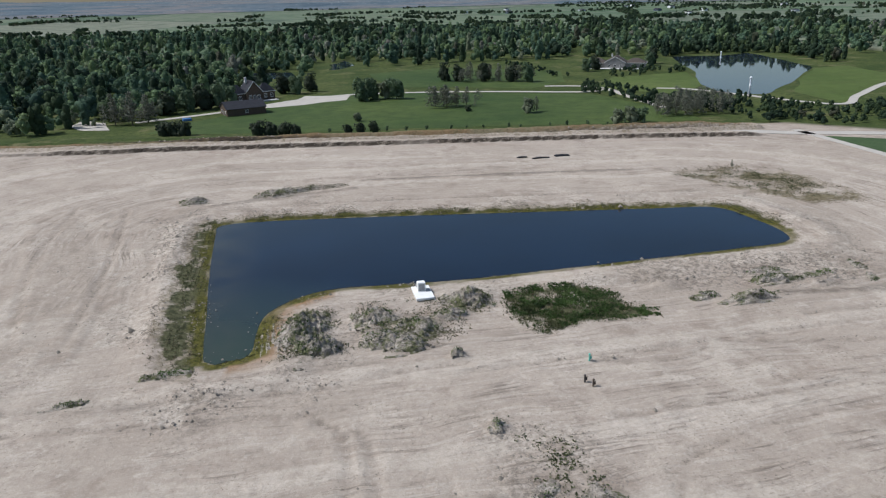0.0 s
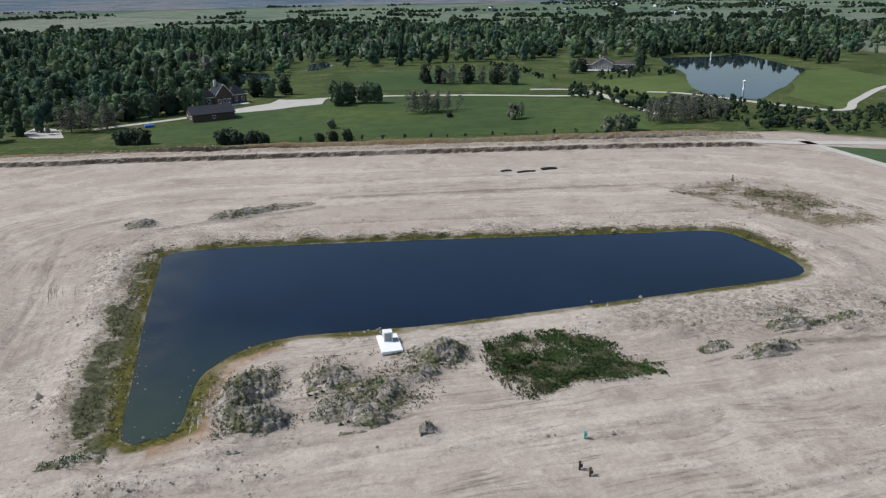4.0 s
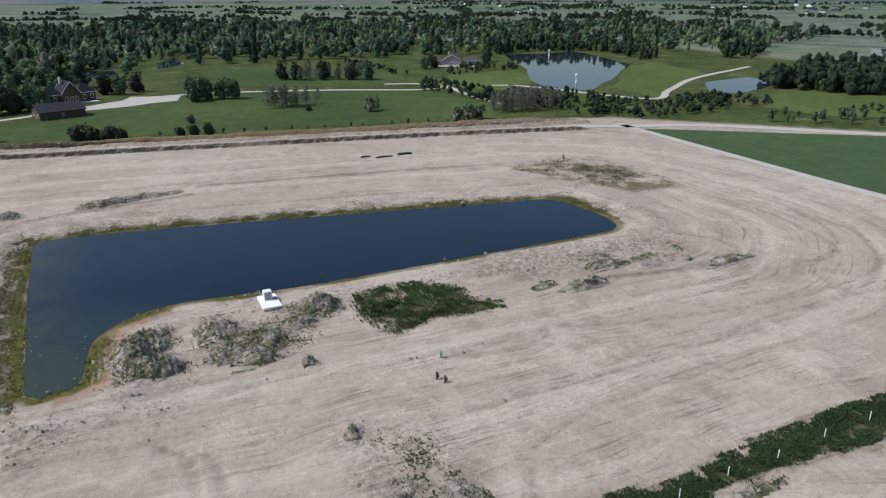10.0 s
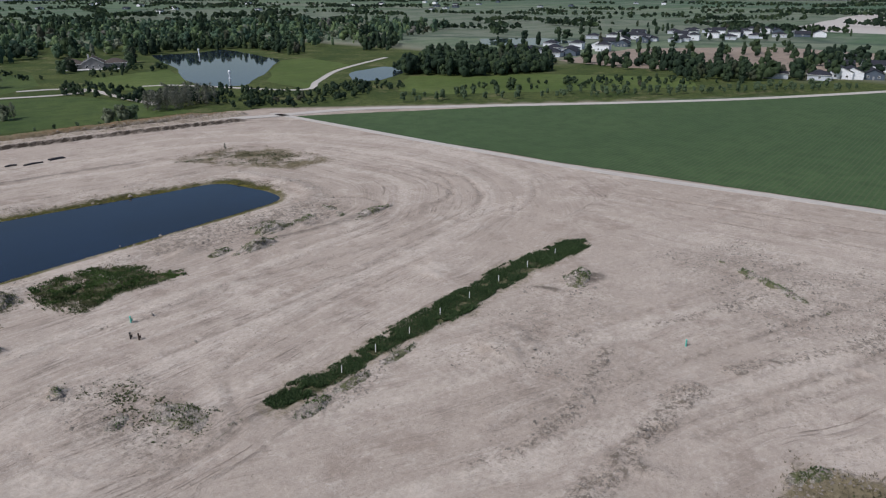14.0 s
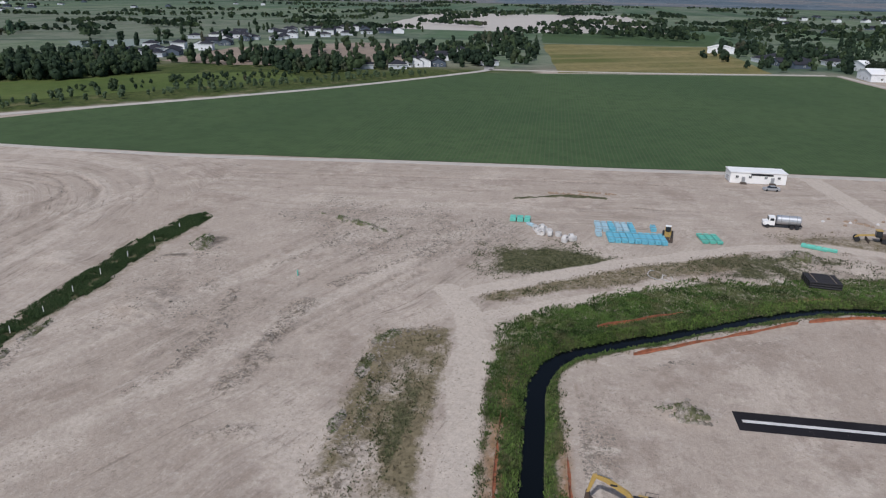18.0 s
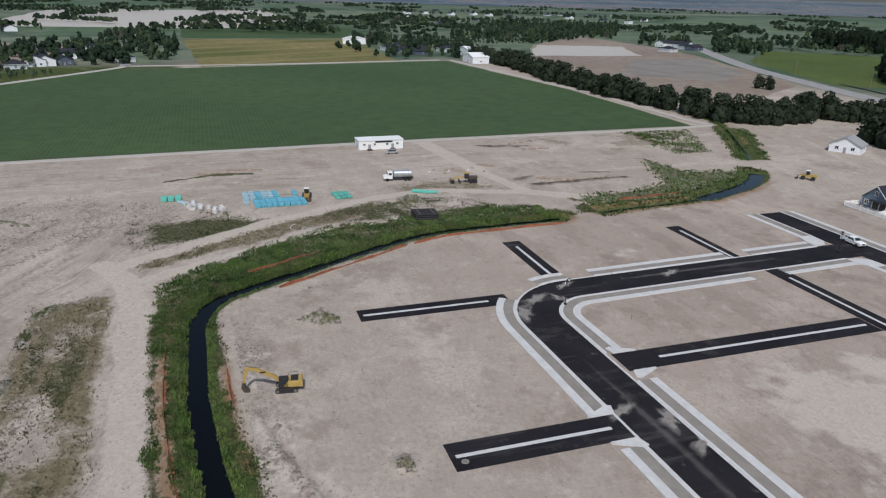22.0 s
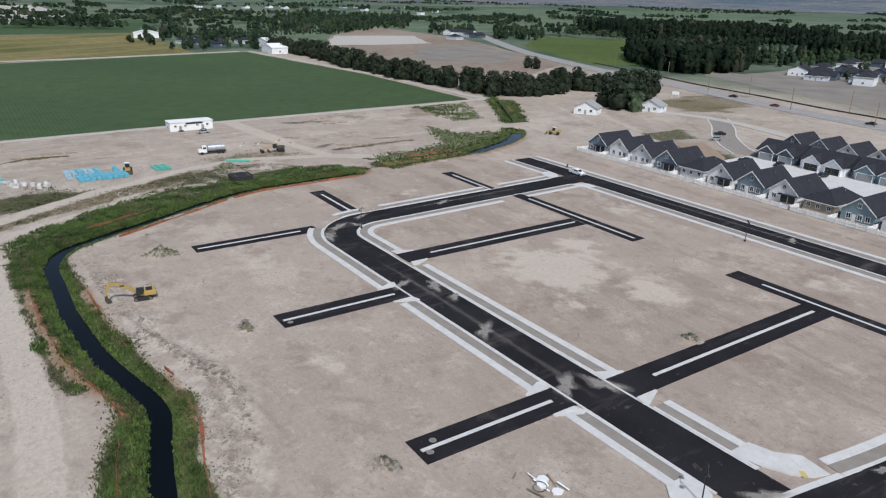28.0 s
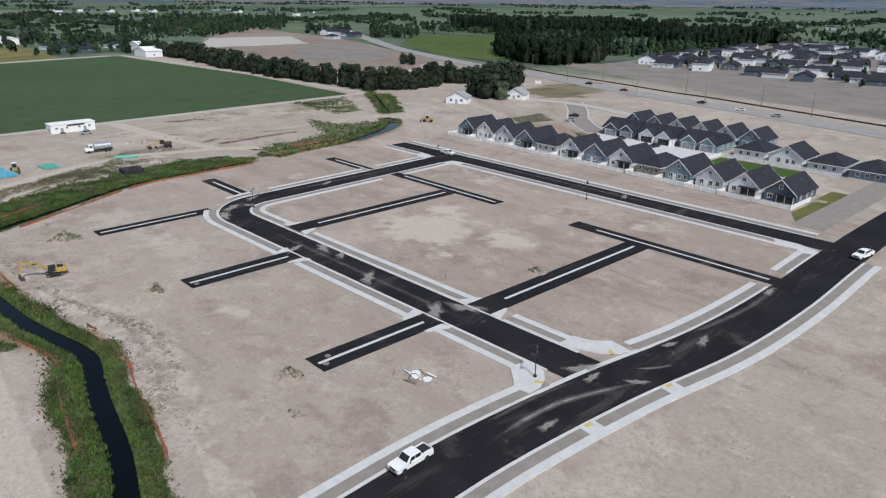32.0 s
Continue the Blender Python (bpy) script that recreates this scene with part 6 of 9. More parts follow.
def clods(name, count, box_, label, seed, size=0.16, key="rough", least=0.35):
    """Loose lumps of earth, as one mesh of small rough stones."""
    rg = np.random.default_rng(seed)
    x, y = rg.uniform(box_[0], box_[2], count * 10), rg.uniform(box_[1], box_[3], count * 10)
    ok = (cover_at(key, x, y) * rg.uniform(0.3, 1.2, len(x)) * np.clip(fbm(x / 3, y / 3, seed) * 2.6 - 0.6, 0, 1.2) > least) & (cover_at("lush", x, y) < 0.3)
    x, y = x[ok][:count], y[ok][:count]
    n = len(x)
    base = np.array([(1, 0, 0), (0, 1, 0), (-1, 0, 0), (0, -1, 0), (0, 0, 0.9)])
    s = size * rg.lognormal(0, 0.5, (n, 1, 1))
    v = base[None] * s * rg.uniform(0.6, 1.4, (n, 5, 1)) + np.stack([x, y, heights(x, y) - 0.03], 1)[:, None, :]
    f = np.array([(0, 1, 4), (1, 2, 4), (2, 3, 4), (3, 0, 4)])
    faces = (f[None] + (np.arange(n) * 5)[:, None, None]).reshape(-1, 3)
    return tagged(part(name, np_mesh(name, v.reshape(-1, 3), faces, M_CLOD), None), label, "clods", kind="stuff")


def spoil_material():
    n = Nodes("dug_earth")
    col = n.mix(n.noise(0.5, 7, 0.75, lo=0.38, hi=0.62), (0.25, 0.215, 0.18), (0.52, 0.465, 0.41))
    col = n.mix(n.math("MULTIPLY", n.noise(1.6, 6, 0.8, lo=0.48, hi=0.6), 0.7), col, (0.13, 0.112, 0.092))
    weed = n.mix(n.noise(2.5, 5, 0.8, lo=0.35, hi=0.65), (0.05, 0.062, 0.022), (0.15, 0.16, 0.065))
    col = n.mix(n.math("MULTIPLY", n.noise(0.28, 7, 0.8, lo=0.48, hi=0.56), 0.85), col, weed)
    n.bump(n.noise(2.4, 6, 0.75), 1.0, 0.35)
    return n.done(col, 0.95, spec=0.1)


M_SPOIL = spoil_material()


def spoil_heap(x, y, a, b, turn, h, seed):
    """A tipped heap of dug earth: ragged ribs and gullies thin at the rim, loose lumps and weeds on it."""
    rg = np.random.default_rng(seed)
    m = int(max(24, min(72, 3.8 * max(a, b) / 0.24)))
    u, v = np.meshgrid(np.linspace(-1.9, 1.9, m), np.linspace(-1.9, 1.9, m))
    c, s_ = math.cos(radians(turn)), math.sin(radians(turn))
    gx, gy = x + u * a * c - v * b * s_, y + u * a * s_ + v * b * c
    rim = u * u + v * v + (fbm(gx / 3.0, gy / 3.0, seed) - 0.5) * 3.0 + (fbm(gx / 0.9, gy / 0.9, seed + 3) - 0.5) * 1.4
    k = np.clip((1.35 - rim) / 1.3, -0.25, 1)
    rib = (1 - np.abs(2 * fbm(gx / 2.2, gy / 1.2, seed + 5) - 1)) ** 2
    lump_ = np.clip(fbm(gx / 1.0, gy / 1.0, seed + 9, 4) * 3.0 - 1.0, 0, 1.5)
    z = np.where(k > 0, k * (0.03 + h * (0.05 + 0.42 * rib) + 0.15 * lump_), k * 0.6)
    ground_z = heights(gx.ravel(), gy.ravel()).reshape(gx.shape)
    i = (np.arange(m - 1)[:, None] * m + np.arange(m - 1)[None, :]).ravel()
    top = np.stack([gx.ravel(), gy.ravel(), (ground_z + z).ravel()], 1)
    heap = part("dirt_mound", np_mesh("dirt_mound", top, np.stack([i, i + 1, i + m + 1, i + m], 1), M_SPOIL), None)
    tagged(heap, "rough heap of dug grey-brown earth with weeds" if h > 1.0 else "low lumpy spread of turned-up earth", "earth heap", "heaps of dug earth")
    on = np.nonzero(k.ravel() > 0.0)[0]
    step = 0.5 * 3.8 * max(a, b) / m
    # loose lumps
    p = top[rg.choice(on, min(len(on), int(10 + 9 * a * b)))]
    p = p + np.concatenate([rg.normal(0, step, (len(p), 2)), np.zeros((len(p), 1))], 1)
    base = np.array([(1, 0, 0), (0, 1, 0), (-1, 0, 0), (0, -1, 0), (0, 0, 0.9)])
    q = base[None] * 0.13 * rg.lognormal(0, 0.5, (len(p), 1, 1)) * rg.uniform(0.5, 1.4, (len(p), 5, 1)) + p[:, None, :]
    f = np.array([(0, 1, 4), (1, 2, 4), (2, 3, 4), (3, 0, 4)])
    tagged(part("clods", np_mesh("clods", q.reshape(-1, 3), (f[None] + (np.arange(len(p)) * 5)[:, None, None]).reshape(-1, 3), M_CLOD), heap), "loose lumps of earth", kind="stuff")
    # weeds in clumps
    p = top[rg.choice(on, min(len(on) * 2, int(30 + 70 * a * b)))]
    p = p[fbm(p[:, 0] / 1.6, p[:, 1] / 1.6, seed + 13) > 0.53]
    if len(p):
        ang = rg.uniform(0, 6.28, len(p))
        side_ = np.stack([np.cos(ang), np.sin(ang), 0 * ang], 1) * rg.uniform(0.03, 0.09, (len(p), 1))
        p = p + np.stack([rg.normal(0, step, len(p)), rg.normal(0, step, len(p)), 0 * ang], 1)
        up = np.stack([rg.normal(0, 0.1, len(p)), rg.normal(0, 0.1, len(p)), rg.uniform(0.1, 0.32, len(p))], 1)
        w = np.stack([p - side_, p + side_, p + side_ + up, p - side_ + up], 1).reshape(-1, 3)
        tagged(part("weeds", np_mesh("weeds", w, np.arange(len(w)).reshape(-1, 4), M_PATCH), heap), "clumps of green weeds", kind="stuff")
    return heap


for k, (hx, hy, a, b, turn, h) in enumerate(HEAPS):
    if h > 1.1 or (hx, hy) in ((107, 38), (115, 101), (128, 8), (-42, -59)):
        spoil_heap(hx, hy, a * (0.98 if a > 2 else 0.7), b * (0.98 if a > 2 else 0.7), turn, max(0.6, h * 0.85) * (1.0 if a > 2 else 0.6), 300 + 7 * k)
for k, (hx, hy, a, b, turn, h) in enumerate(((109, 112, 2.5, 1.0, 80, 0.6), (107, 106, 2.0, 0.9, 60, 0.6), (112, 102, 3.0, 1.0, 0, 0.8), (30, 57, 4.5, 2.2, 100, 0.8), (24, 62, 1.6, 1.2, 30, 0.9), (98, 110, 4.5, 1.0, 10, 0.4), (90, 114, 3.5, 1.1, -8, 0.4), (71, 106, 3.0, 1.2, 15, 0.4),
                                                  (43, 44.5, 3.2, 1.2, 5, 0.7), (52, 45, 4.0, 1.0, 0, 0.6), (62, 45.2, 3.5, 1.0, 0, 0.7), (-22, 101, 3.0, 1.1, 10, 0.6), (-35, 96, 2.0, 0.7, 0, 0.5), (60, -12, 4.0, 1.2, 0, 0.6), (70, -13, 3.0, 1.2, -30, 0.7), (44, -12, 3.0, 0.9, 0, 0.5))):
    spoil_heap(hx, hy, a, b, turn, h, 700 + 7 * k)

clods("earth_clods", 10000, (-60, 60, 160, 230), "loose earth clods round the pond", 71, 0.13, "rough", 0.25)
clods("earth_clods", 8000, (40, -40, 170, 60), "loose earth clods on the graded ground", 72, 0.12, "rough", 0.22)
clods("earth_clods", 6000, (-60, -70, 110, -35), "loose pale clods beside the canal", 73, 0.11, "rough", 0.25)
clods("earth_clods", 4200, (-80, 45, 170, 240), "rows of small clods along the wheel ruts", 75, 0.085, "rut", 0.25)
clods("earth_clods", 5000, (-60, 160, 190, 300), "small clods along the cut banks", 76, 0.16, "damp_shade", 0.3)
clods("shore_stones", 130, (-20, 104, -9, 140), "pale stones in shallow water at the shore", 74, 0.10, "weed", -1.0).location.z = 0.5

# ---- materials of things ----
def siding(name, c):
    n = Nodes(name)
    sep = n.t.nodes.new("ShaderNodeSeparateXYZ")
    n.link(n.co, sep.inputs[0])
    saw = n.math("FRACT", n.t.nodes.new("ShaderNodeMath").outputs[0], 0.0)
    n.link(sep.outputs[2], saw.node.inputs[0].links[0].from_node.inputs[0])
    saw.node.inputs[0].links[0].from_node.operation = "MULTIPLY"
    saw.node.inputs[0].links[0].from_node.inputs[1].default_value = 5.0
    col = n.mix(n.noise(1.2, 3, lo=0.35, hi=0.65), shade(c, 0.9), shade(c, 1.06))
    col = n.mix(n.remap(saw, 0.0, 0.18, 0.45, 0.0), col, shade(c, 0.5))
    n.bump(saw, 0.4, 0.03)
    return n.done(col, 0.75)


def shingles(name, c):
    n = Nodes(name)
    col = n.mix(n.noise(0.5, 4, lo=0.35, hi=0.65), shade(c, 0.8), shade(c, 1.2))
    sep = n.t.nodes.new("ShaderNodeSeparateColor")
    n.link(n.voronoi(3.5, n.scaled(1.0, 1.0, 2.2)), sep.inputs[0])
    col = n.mix(n.math("MULTIPLY", sep.outputs[0], 0.6), col, shade(c, 1.5))
    n.bump(n.noise(9, 3), 0.4, 0.03)
    return n.done(col, 0.9, spec=0.2)


def glass_dark(name):
    n = Nodes(name)
    return n.done(n.mix(n.noise(0.8, 2), (0.012, 0.016, 0.02), (0.03, 0.036, 0.042)), 0.08, spec=0.6)


M_WHITE = plain("white_paint", (0.85, 0.845, 0.83), 0.6, scale=0.8, var=0.06)
M_TRIM = plain("white_trim", (0.78, 0.78, 0.76), 0.6, scale=2, var=0.05)
M_SIDE_BLUE = siding("slate_blue_siding", (0.17, 0.225, 0.29))
M_SIDE_TEAL = siding("teal_siding", (0.20, 0.29, 0.33))
M_SIDE_NAVY = siding("dark_blue_siding", (0.085, 0.11, 0.145))
M_SIDE_WHITE = siding("white_siding", (0.82, 0.83, 0.85))
M_SIDE_GREY = siding("grey_siding", (0.60, 0.63, 0.68))
M_SIDE_TAN = siding("tan_siding", (0.33, 0.28, 0.22))
M_SIDE_LOG = siding("dark_log_wall", (0.09, 0.06, 0.042))
M_ROOF = shingles("charcoal_shingles", (0.028, 0.029, 0.036))
M_ROOF_BROWN = shingles("brown_shingles", (0.075, 0.062, 0.055))
M_GLASS = glass_dark("window_glass")
M_YELLOW = plain("yellow_paint", (0.46, 0.31, 0.085), 0.7, scale=1.5, var=0.2, dirt=(0.36, 0.28, 0.18))
M_BLACK = plain("black_rubber", (0.022, 0.022, 0.024), 0.8, scale=3, var=0.2)
M_STEEL = plain("worn_steel", (0.26, 0.25, 0.24), 0.5, 0.7, scale=3, var=0.25)
M_IRON = plain("rusty_iron", (0.10, 0.075, 0.06), 0.8, 0.3, scale=4, var=0.3)
M_GREY = plain("grey_paint", (0.30, 0.31, 0.32), 0.6, scale=1.5, var=0.15)
M_SILVER = plain("silver_tank", (0.52, 0.54, 0.57), 0.35, 0.6, scale=1.0, var=0.12)
M_BLUEPIPE = plain("cyan_plastic_pipe", (0.17, 0.52, 0.66), 0.45, scale=1.5, var=0.12)
M_PALEPIPE = plain("pale_blue_plastic", (0.42, 0.60, 0.68), 0.45, scale=1.5, var=0.12)
M_GREENPIPE = plain("mint_green_plastic", (0.14, 0.52, 0.42), 0.45, scale=1.5, var=0.12)
M_BLACKPIPE = plain("black_plastic_pipe", (0.016, 0.015, 0.018), 0.5, scale=1.5, var=0.15)
M_ORANGE = plain("orange_silt_cloth", (0.38, 0.125, 0.06), 0.9, scale=0.8, var=0.35, dirt=(0.22, 0.16, 0.11))
M_WOOD = plain("weathered_wood", (0.26, 0.20, 0.145), 0.9, scale=3, var=0.25)
M_REDLAMP = plain("red_lens", (0.45, 0.02, 0.02), 0.3, scale=5, var=0.05)
M_CARBLACK = plain("black_car_paint", (0.018, 0.019, 0.022), 0.25, scale=1, var=0.1)
M_CARRED = plain("dark_red_paint", (0.20, 0.035, 0.03), 0.35, scale=1, var=0.1)
M_TACTILE = plain("yellow_warning_plate", (0.58, 0.46, 0.16), 0.8, scale=2, var=0.1)


def dust_material():
    """Thin dried mud: thick in its middle, broken up and bare towards its rim."""
    n = Nodes("dry_dust")
    m = n.done(n.mix(n.noise(2.0, 5, 0.7), (0.30, 0.27, 0.24), (0.50, 0.46, 0.42)), 0.95)
    cover_ = n.remap(n.math("MULTIPLY", n.math("ADD", n.attr("dust"), n.math("MULTIPLY", n.noise(0.45, 7, 0.75, lo=0.3, hi=0.7), 0.5)), n.math("MULTIPLY", n.attr("dust"), 1.6)), 0.12, 1.25, 0.0, 0.8)
    n.put(n.bsdf.inputs["Alpha"], cover_)
    return m


M_DUST = dust_material()
M_LAWN = crop_material("mown_lawn", (0.055, 0.10, 0.022), (0.08, 0.13, 0.03), (0.06, 0.08, 0.03), 3, 0, 0.2)
M_SPRAY = plain("white_spray", (0.85, 0.87, 0.9), 0.6, scale=2, var=0.05)
M_EARTH = plain("brown_earth", (0.34, 0.25, 0.18), 0.95, scale=0.5, var=0.25)


def window(parent, x, y, z, w, h, face="n"):
    """A framed window with dark panes on a wall that looks along +y, -y, +x or -x."""
    turn = {"n": 0, "s": 180, "w": 90, "e": -90}[face]
    f = Shape()
    for bx, bz, bw, bh in ((0, h / 2, w + 0.24, 0.12), (0, -h / 2, w + 0.30, 0.14), (-w / 2, 0, 0.12, h), (w / 2, 0, 0.12, h), (0, 0, 0.07, h)):
        f.box(bx, 0.03, bz, bw, 0.10, bh)
    fr = part("window", f, M_TRIM, parent, at=pose(x, y, z, 0, 0, turn))
    part("pane", Shape().box(0, 0.0, 0, w, 0.04, h), M_GLASS, fr)
    return fr


def gable_roof(parent, w, y0, y1, eave, ridge, material, cx=0.0, trim=True):
    over, t = 0.45, 0.2
    k = (ridge - eave) / (w / 2)
    xo = w / 2 + over
    ze = eave - over * k
    out = [(cx - xo, ze), (cx, ridge), (cx + xo, ze), (cx + xo, ze + t), (cx, ridge + t * 1.15), (cx - xo, ze + t)]
    r = part("roof", Shape().side(out, y1 - over, y0 + over), material, parent)
    if trim:
        for yy in (y0 + over + 0.03, y1 - over - 0.03):
            out = [(cx - xo - 0.02, ze - 0.12), (cx, ridge - 0.12), (cx + xo + 0.02, ze - 0.12), (cx + xo + 0.02, ze + t + 0.02), (cx, ridge + t * 1.15 + 0.02), (cx - xo - 0.02, ze + t + 0.02)]
            part("barge_board", Shape().side(out, yy - 0.03, yy + 0.03), M_TRIM, r)
    return r


def gable_wall(parent, w, y0, y1, eave, ridge, material, cx=0.0):
    return part("wall", Shape().side([(cx - w / 2, 0), (cx + w / 2, 0), (cx + w / 2, eave), (cx, ridge), (cx - w / 2, eave)], y1, y0), material, parent)


def hip_roof(parent, w, y0, y1, eave, ridge, material, cx=0.0):
    o = 0.5
    x0, x1, a, b = cx - w / 2 - o, cx + w / 2 + o, y1 - o, y0 + o
    q = min((x1 - x0), (b - a)) / 2
    if b - a >= x1 - x0:
        top = [(cx, a + q, ridge), (cx, b - q, ridge)]
        fs = [(0, 1, 4), (1, 2, 5, 4), (2, 3, 5), (3, 0, 4, 5)]
    else:
        m = (a + b) / 2
        top = [(x0 + q, m, ridge), (x1 - q, m, ridge)]
        fs = [(0, 1, 5, 4), (1, 2, 5), (2, 3, 4, 5), (3, 0, 4)]
    e = eave - 0.1
    vs = [(x0, a, e), (x1, a, e), (x1, b, e), (x0, b, e)] + top + [(x0, a, e - 0.2), (x1, a, e - 0.2), (x1, b, e - 0.2), (x0, b, e - 0.2)]
    fs = fs + [(6, 7, 1, 0), (7, 8, 2, 1), (8, 9, 3, 2), (9, 6, 0, 3), (9, 8, 7, 6)]
    r = part("roof", Shape().add(vs, fs), material, parent)
    s = Shape()
    for x, y, sx, sy in ((cx, a - 0.03, x1 - x0 + 0.1, 0.06), (cx, b + 0.03, x1 - x0 + 0.1, 0.06), (x0 - 0.03, (a + b) / 2, 0.06, b - a), (x1 + 0.03, (a + b) / 2, 0.06, b - a)):
        s.box(x, y, e - 0.1, sx, sy, 0.22)
    part("fascia", s, M_TRIM, r)
    return r


def vents(parent, places):
    for x, y, z in places:
        part("vent_pipe", Shape().tube([(x, y, z), (x, y, z + 0.55)], 0.08, 6), M_GREY, parent)


def cottage(x, y, style, siding_material, label, w=8.6, d=14.5, porch=False):
    h = thing("house", label, "house", pose(x, y, 0), "row of cottages behind the white fence")
    eave, ridge = 3.1, 6.6
    if style == "hip":
        part("wall", Shape().box(0, -d / 2, 1.5, w, d, 3.0), siding_material, h)
        hip_roof(h, w, 0, -d, 3.05, 5.9, M_ROOF)
        for wx in (-2.8, 0.2, 2.9):
            window(h, wx, 0.02, 1.7, 1.1, 1.2)
    else:
        gable_wall(h, w, 0, -d, eave, ridge, siding_material)
        gable_roof(h, w, 0, -d, eave, ridge, M_ROOF)
        window(h, 0.0, 0.02, 4.55, 0.95, 1.15)
        if porch:
            # dark sheet on the wall stands for the shade inside the porch
            part("porch_shade_panel", Shape().box(-1.5, 0.02, 1.25, 4.6, 0.06, 2.5), M_GLASS, h, "flat dark panel for the shade in an open porch")
            for px in (-3.75, -1.5, 0.75):
                part("porch_post", Shape().box(px, 0.12, 1.25, 0.2, 0.2, 2.5, 0.02), M_TRIM, h)
            part("porch_roof", Shape().side([(-4.1, 2.5), (1.2, 2.5), (1.2, 2.68), (-4.1, 2.68)], 0.0, 1.3), M_ROOF, h)
            window(h, 2.7, 0.02, 1.6, 1.3, 1.3)
        else:
            for wx in (-2.6, -0.6, 2.3):
                window(h, wx, 0.02, 1.55, 1.15, 1.45)
            part("back_door", Shape().box(1.0, 0.03, 1.05, 0.95, 0.08, 2.1), M_TRIM, h)
    for wy in (-3.5, -8.0, -11.5):
        window(h, -w / 2 - 0.02, wy, 1.7, 0.9, 1.2, "w")
    vents(h, [(1.4, -6, 5.4), (-1.6, -9, 5.2)])
    part("foundation", Shape().box(0, -d / 2, 0.08, w + 0.12, d + 0.12, 0.3), M_CONCRETE, h)
    return h


ROW = [("gable", M_SIDE_BLUE, "slate blue cottage with a charcoal gable roof", True), ("gable", M_SIDE_WHITE, "white cottage with a charcoal gable roof", False), ("gable", M_SIDE_GREY, "pale grey cottage with a charcoal gable roof", False),
       ("gable", M_SIDE_BLUE, "slate blue cottage with a charcoal gable roof", True), ("hip", M_SIDE_GREY, "low grey cottage with a charcoal hipped roof", False), ("gable", M_SIDE_WHITE, "white cottage with a charcoal gable roof", True),
       ("gable", M_SIDE_BLUE, "slate blue cottage with white framed windows", False), ("gable", M_SIDE_WHITE, "white cottage with a charcoal gable roof", True), ("hip", M_SIDE_TAN, "low tan cottage with a charcoal hipped roof", False),
       ("gable", M_SIDE_TEAL, "teal cottage with white framed windows", False), ("gable", M_SIDE_GREY, "pale grey cottage with a small gable window", False), ("gable", M_SIDE_WHITE, "white cottage with a flat dark panel for the shade in an open porch", True),
       ("gable", M_SIDE_NAVY, "dark blue cottage at the end of the row", True)]
for i, (style, material, label, porch) in enumerate(ROW):
    cottage(83.5 - 10.45 * i, -217.0 + 0.25 * i, style, material, label, porch=porch)


def picket_fence(x0, y0, x1, y1, label="white picket fence round the back gardens"):
    t = thing("fence", label, "fence", pose(x0, y0, height(x0, y0), 0, 0, math.degrees(math.atan2(y1 - y0, x1 - x0))), "white garden fences")
    l = math.hypot(x1 - x0, y1 - y0)
    n = max(2, int(l / 2.4))
    for i in range(n + 1):
        part("post", FENCE_POST, None, t, at=pose(l * i / n, 0, 0))
    s = Shape()
    for z in (0.25, 1.0):
        s.box(l / 2, 0, z, l, 0.05, 0.14)
    part("rail", s, M_WHITE, t)
    k = int(l / 0.42)
    for i in range(k):
        part("picket", PICKET, None, t, at=pose(l * (i + 0.5) / k, 0.03, 0))
    return t


PICKET = Shape().side([(-0.18, 0.1), (0.18, 0.1), (0.18, 1.3), (0, 1.42), (-0.18, 1.3)], 0.0, 0.03).mesh("picket", M_WHITE)
FENCE_POST = Shape().box(0, 0, 0.8, 0.16, 0.16, 1.6, 0.015).mesh("post", M_WHITE)
for i in range(13):
    x = 88.7 - 10.45 * i
    picket_fence(x, -212.0 + 0.25 * i, x - 10.45, -212.0 + 0.25 * (i + 1))
    picket_fence(x, -212.2 + 0.25 * i, x, -217.5 + 0.25 * i, "white fence between two cottages")
picket_fence(-47.2, -208.8, -47.2, -222)


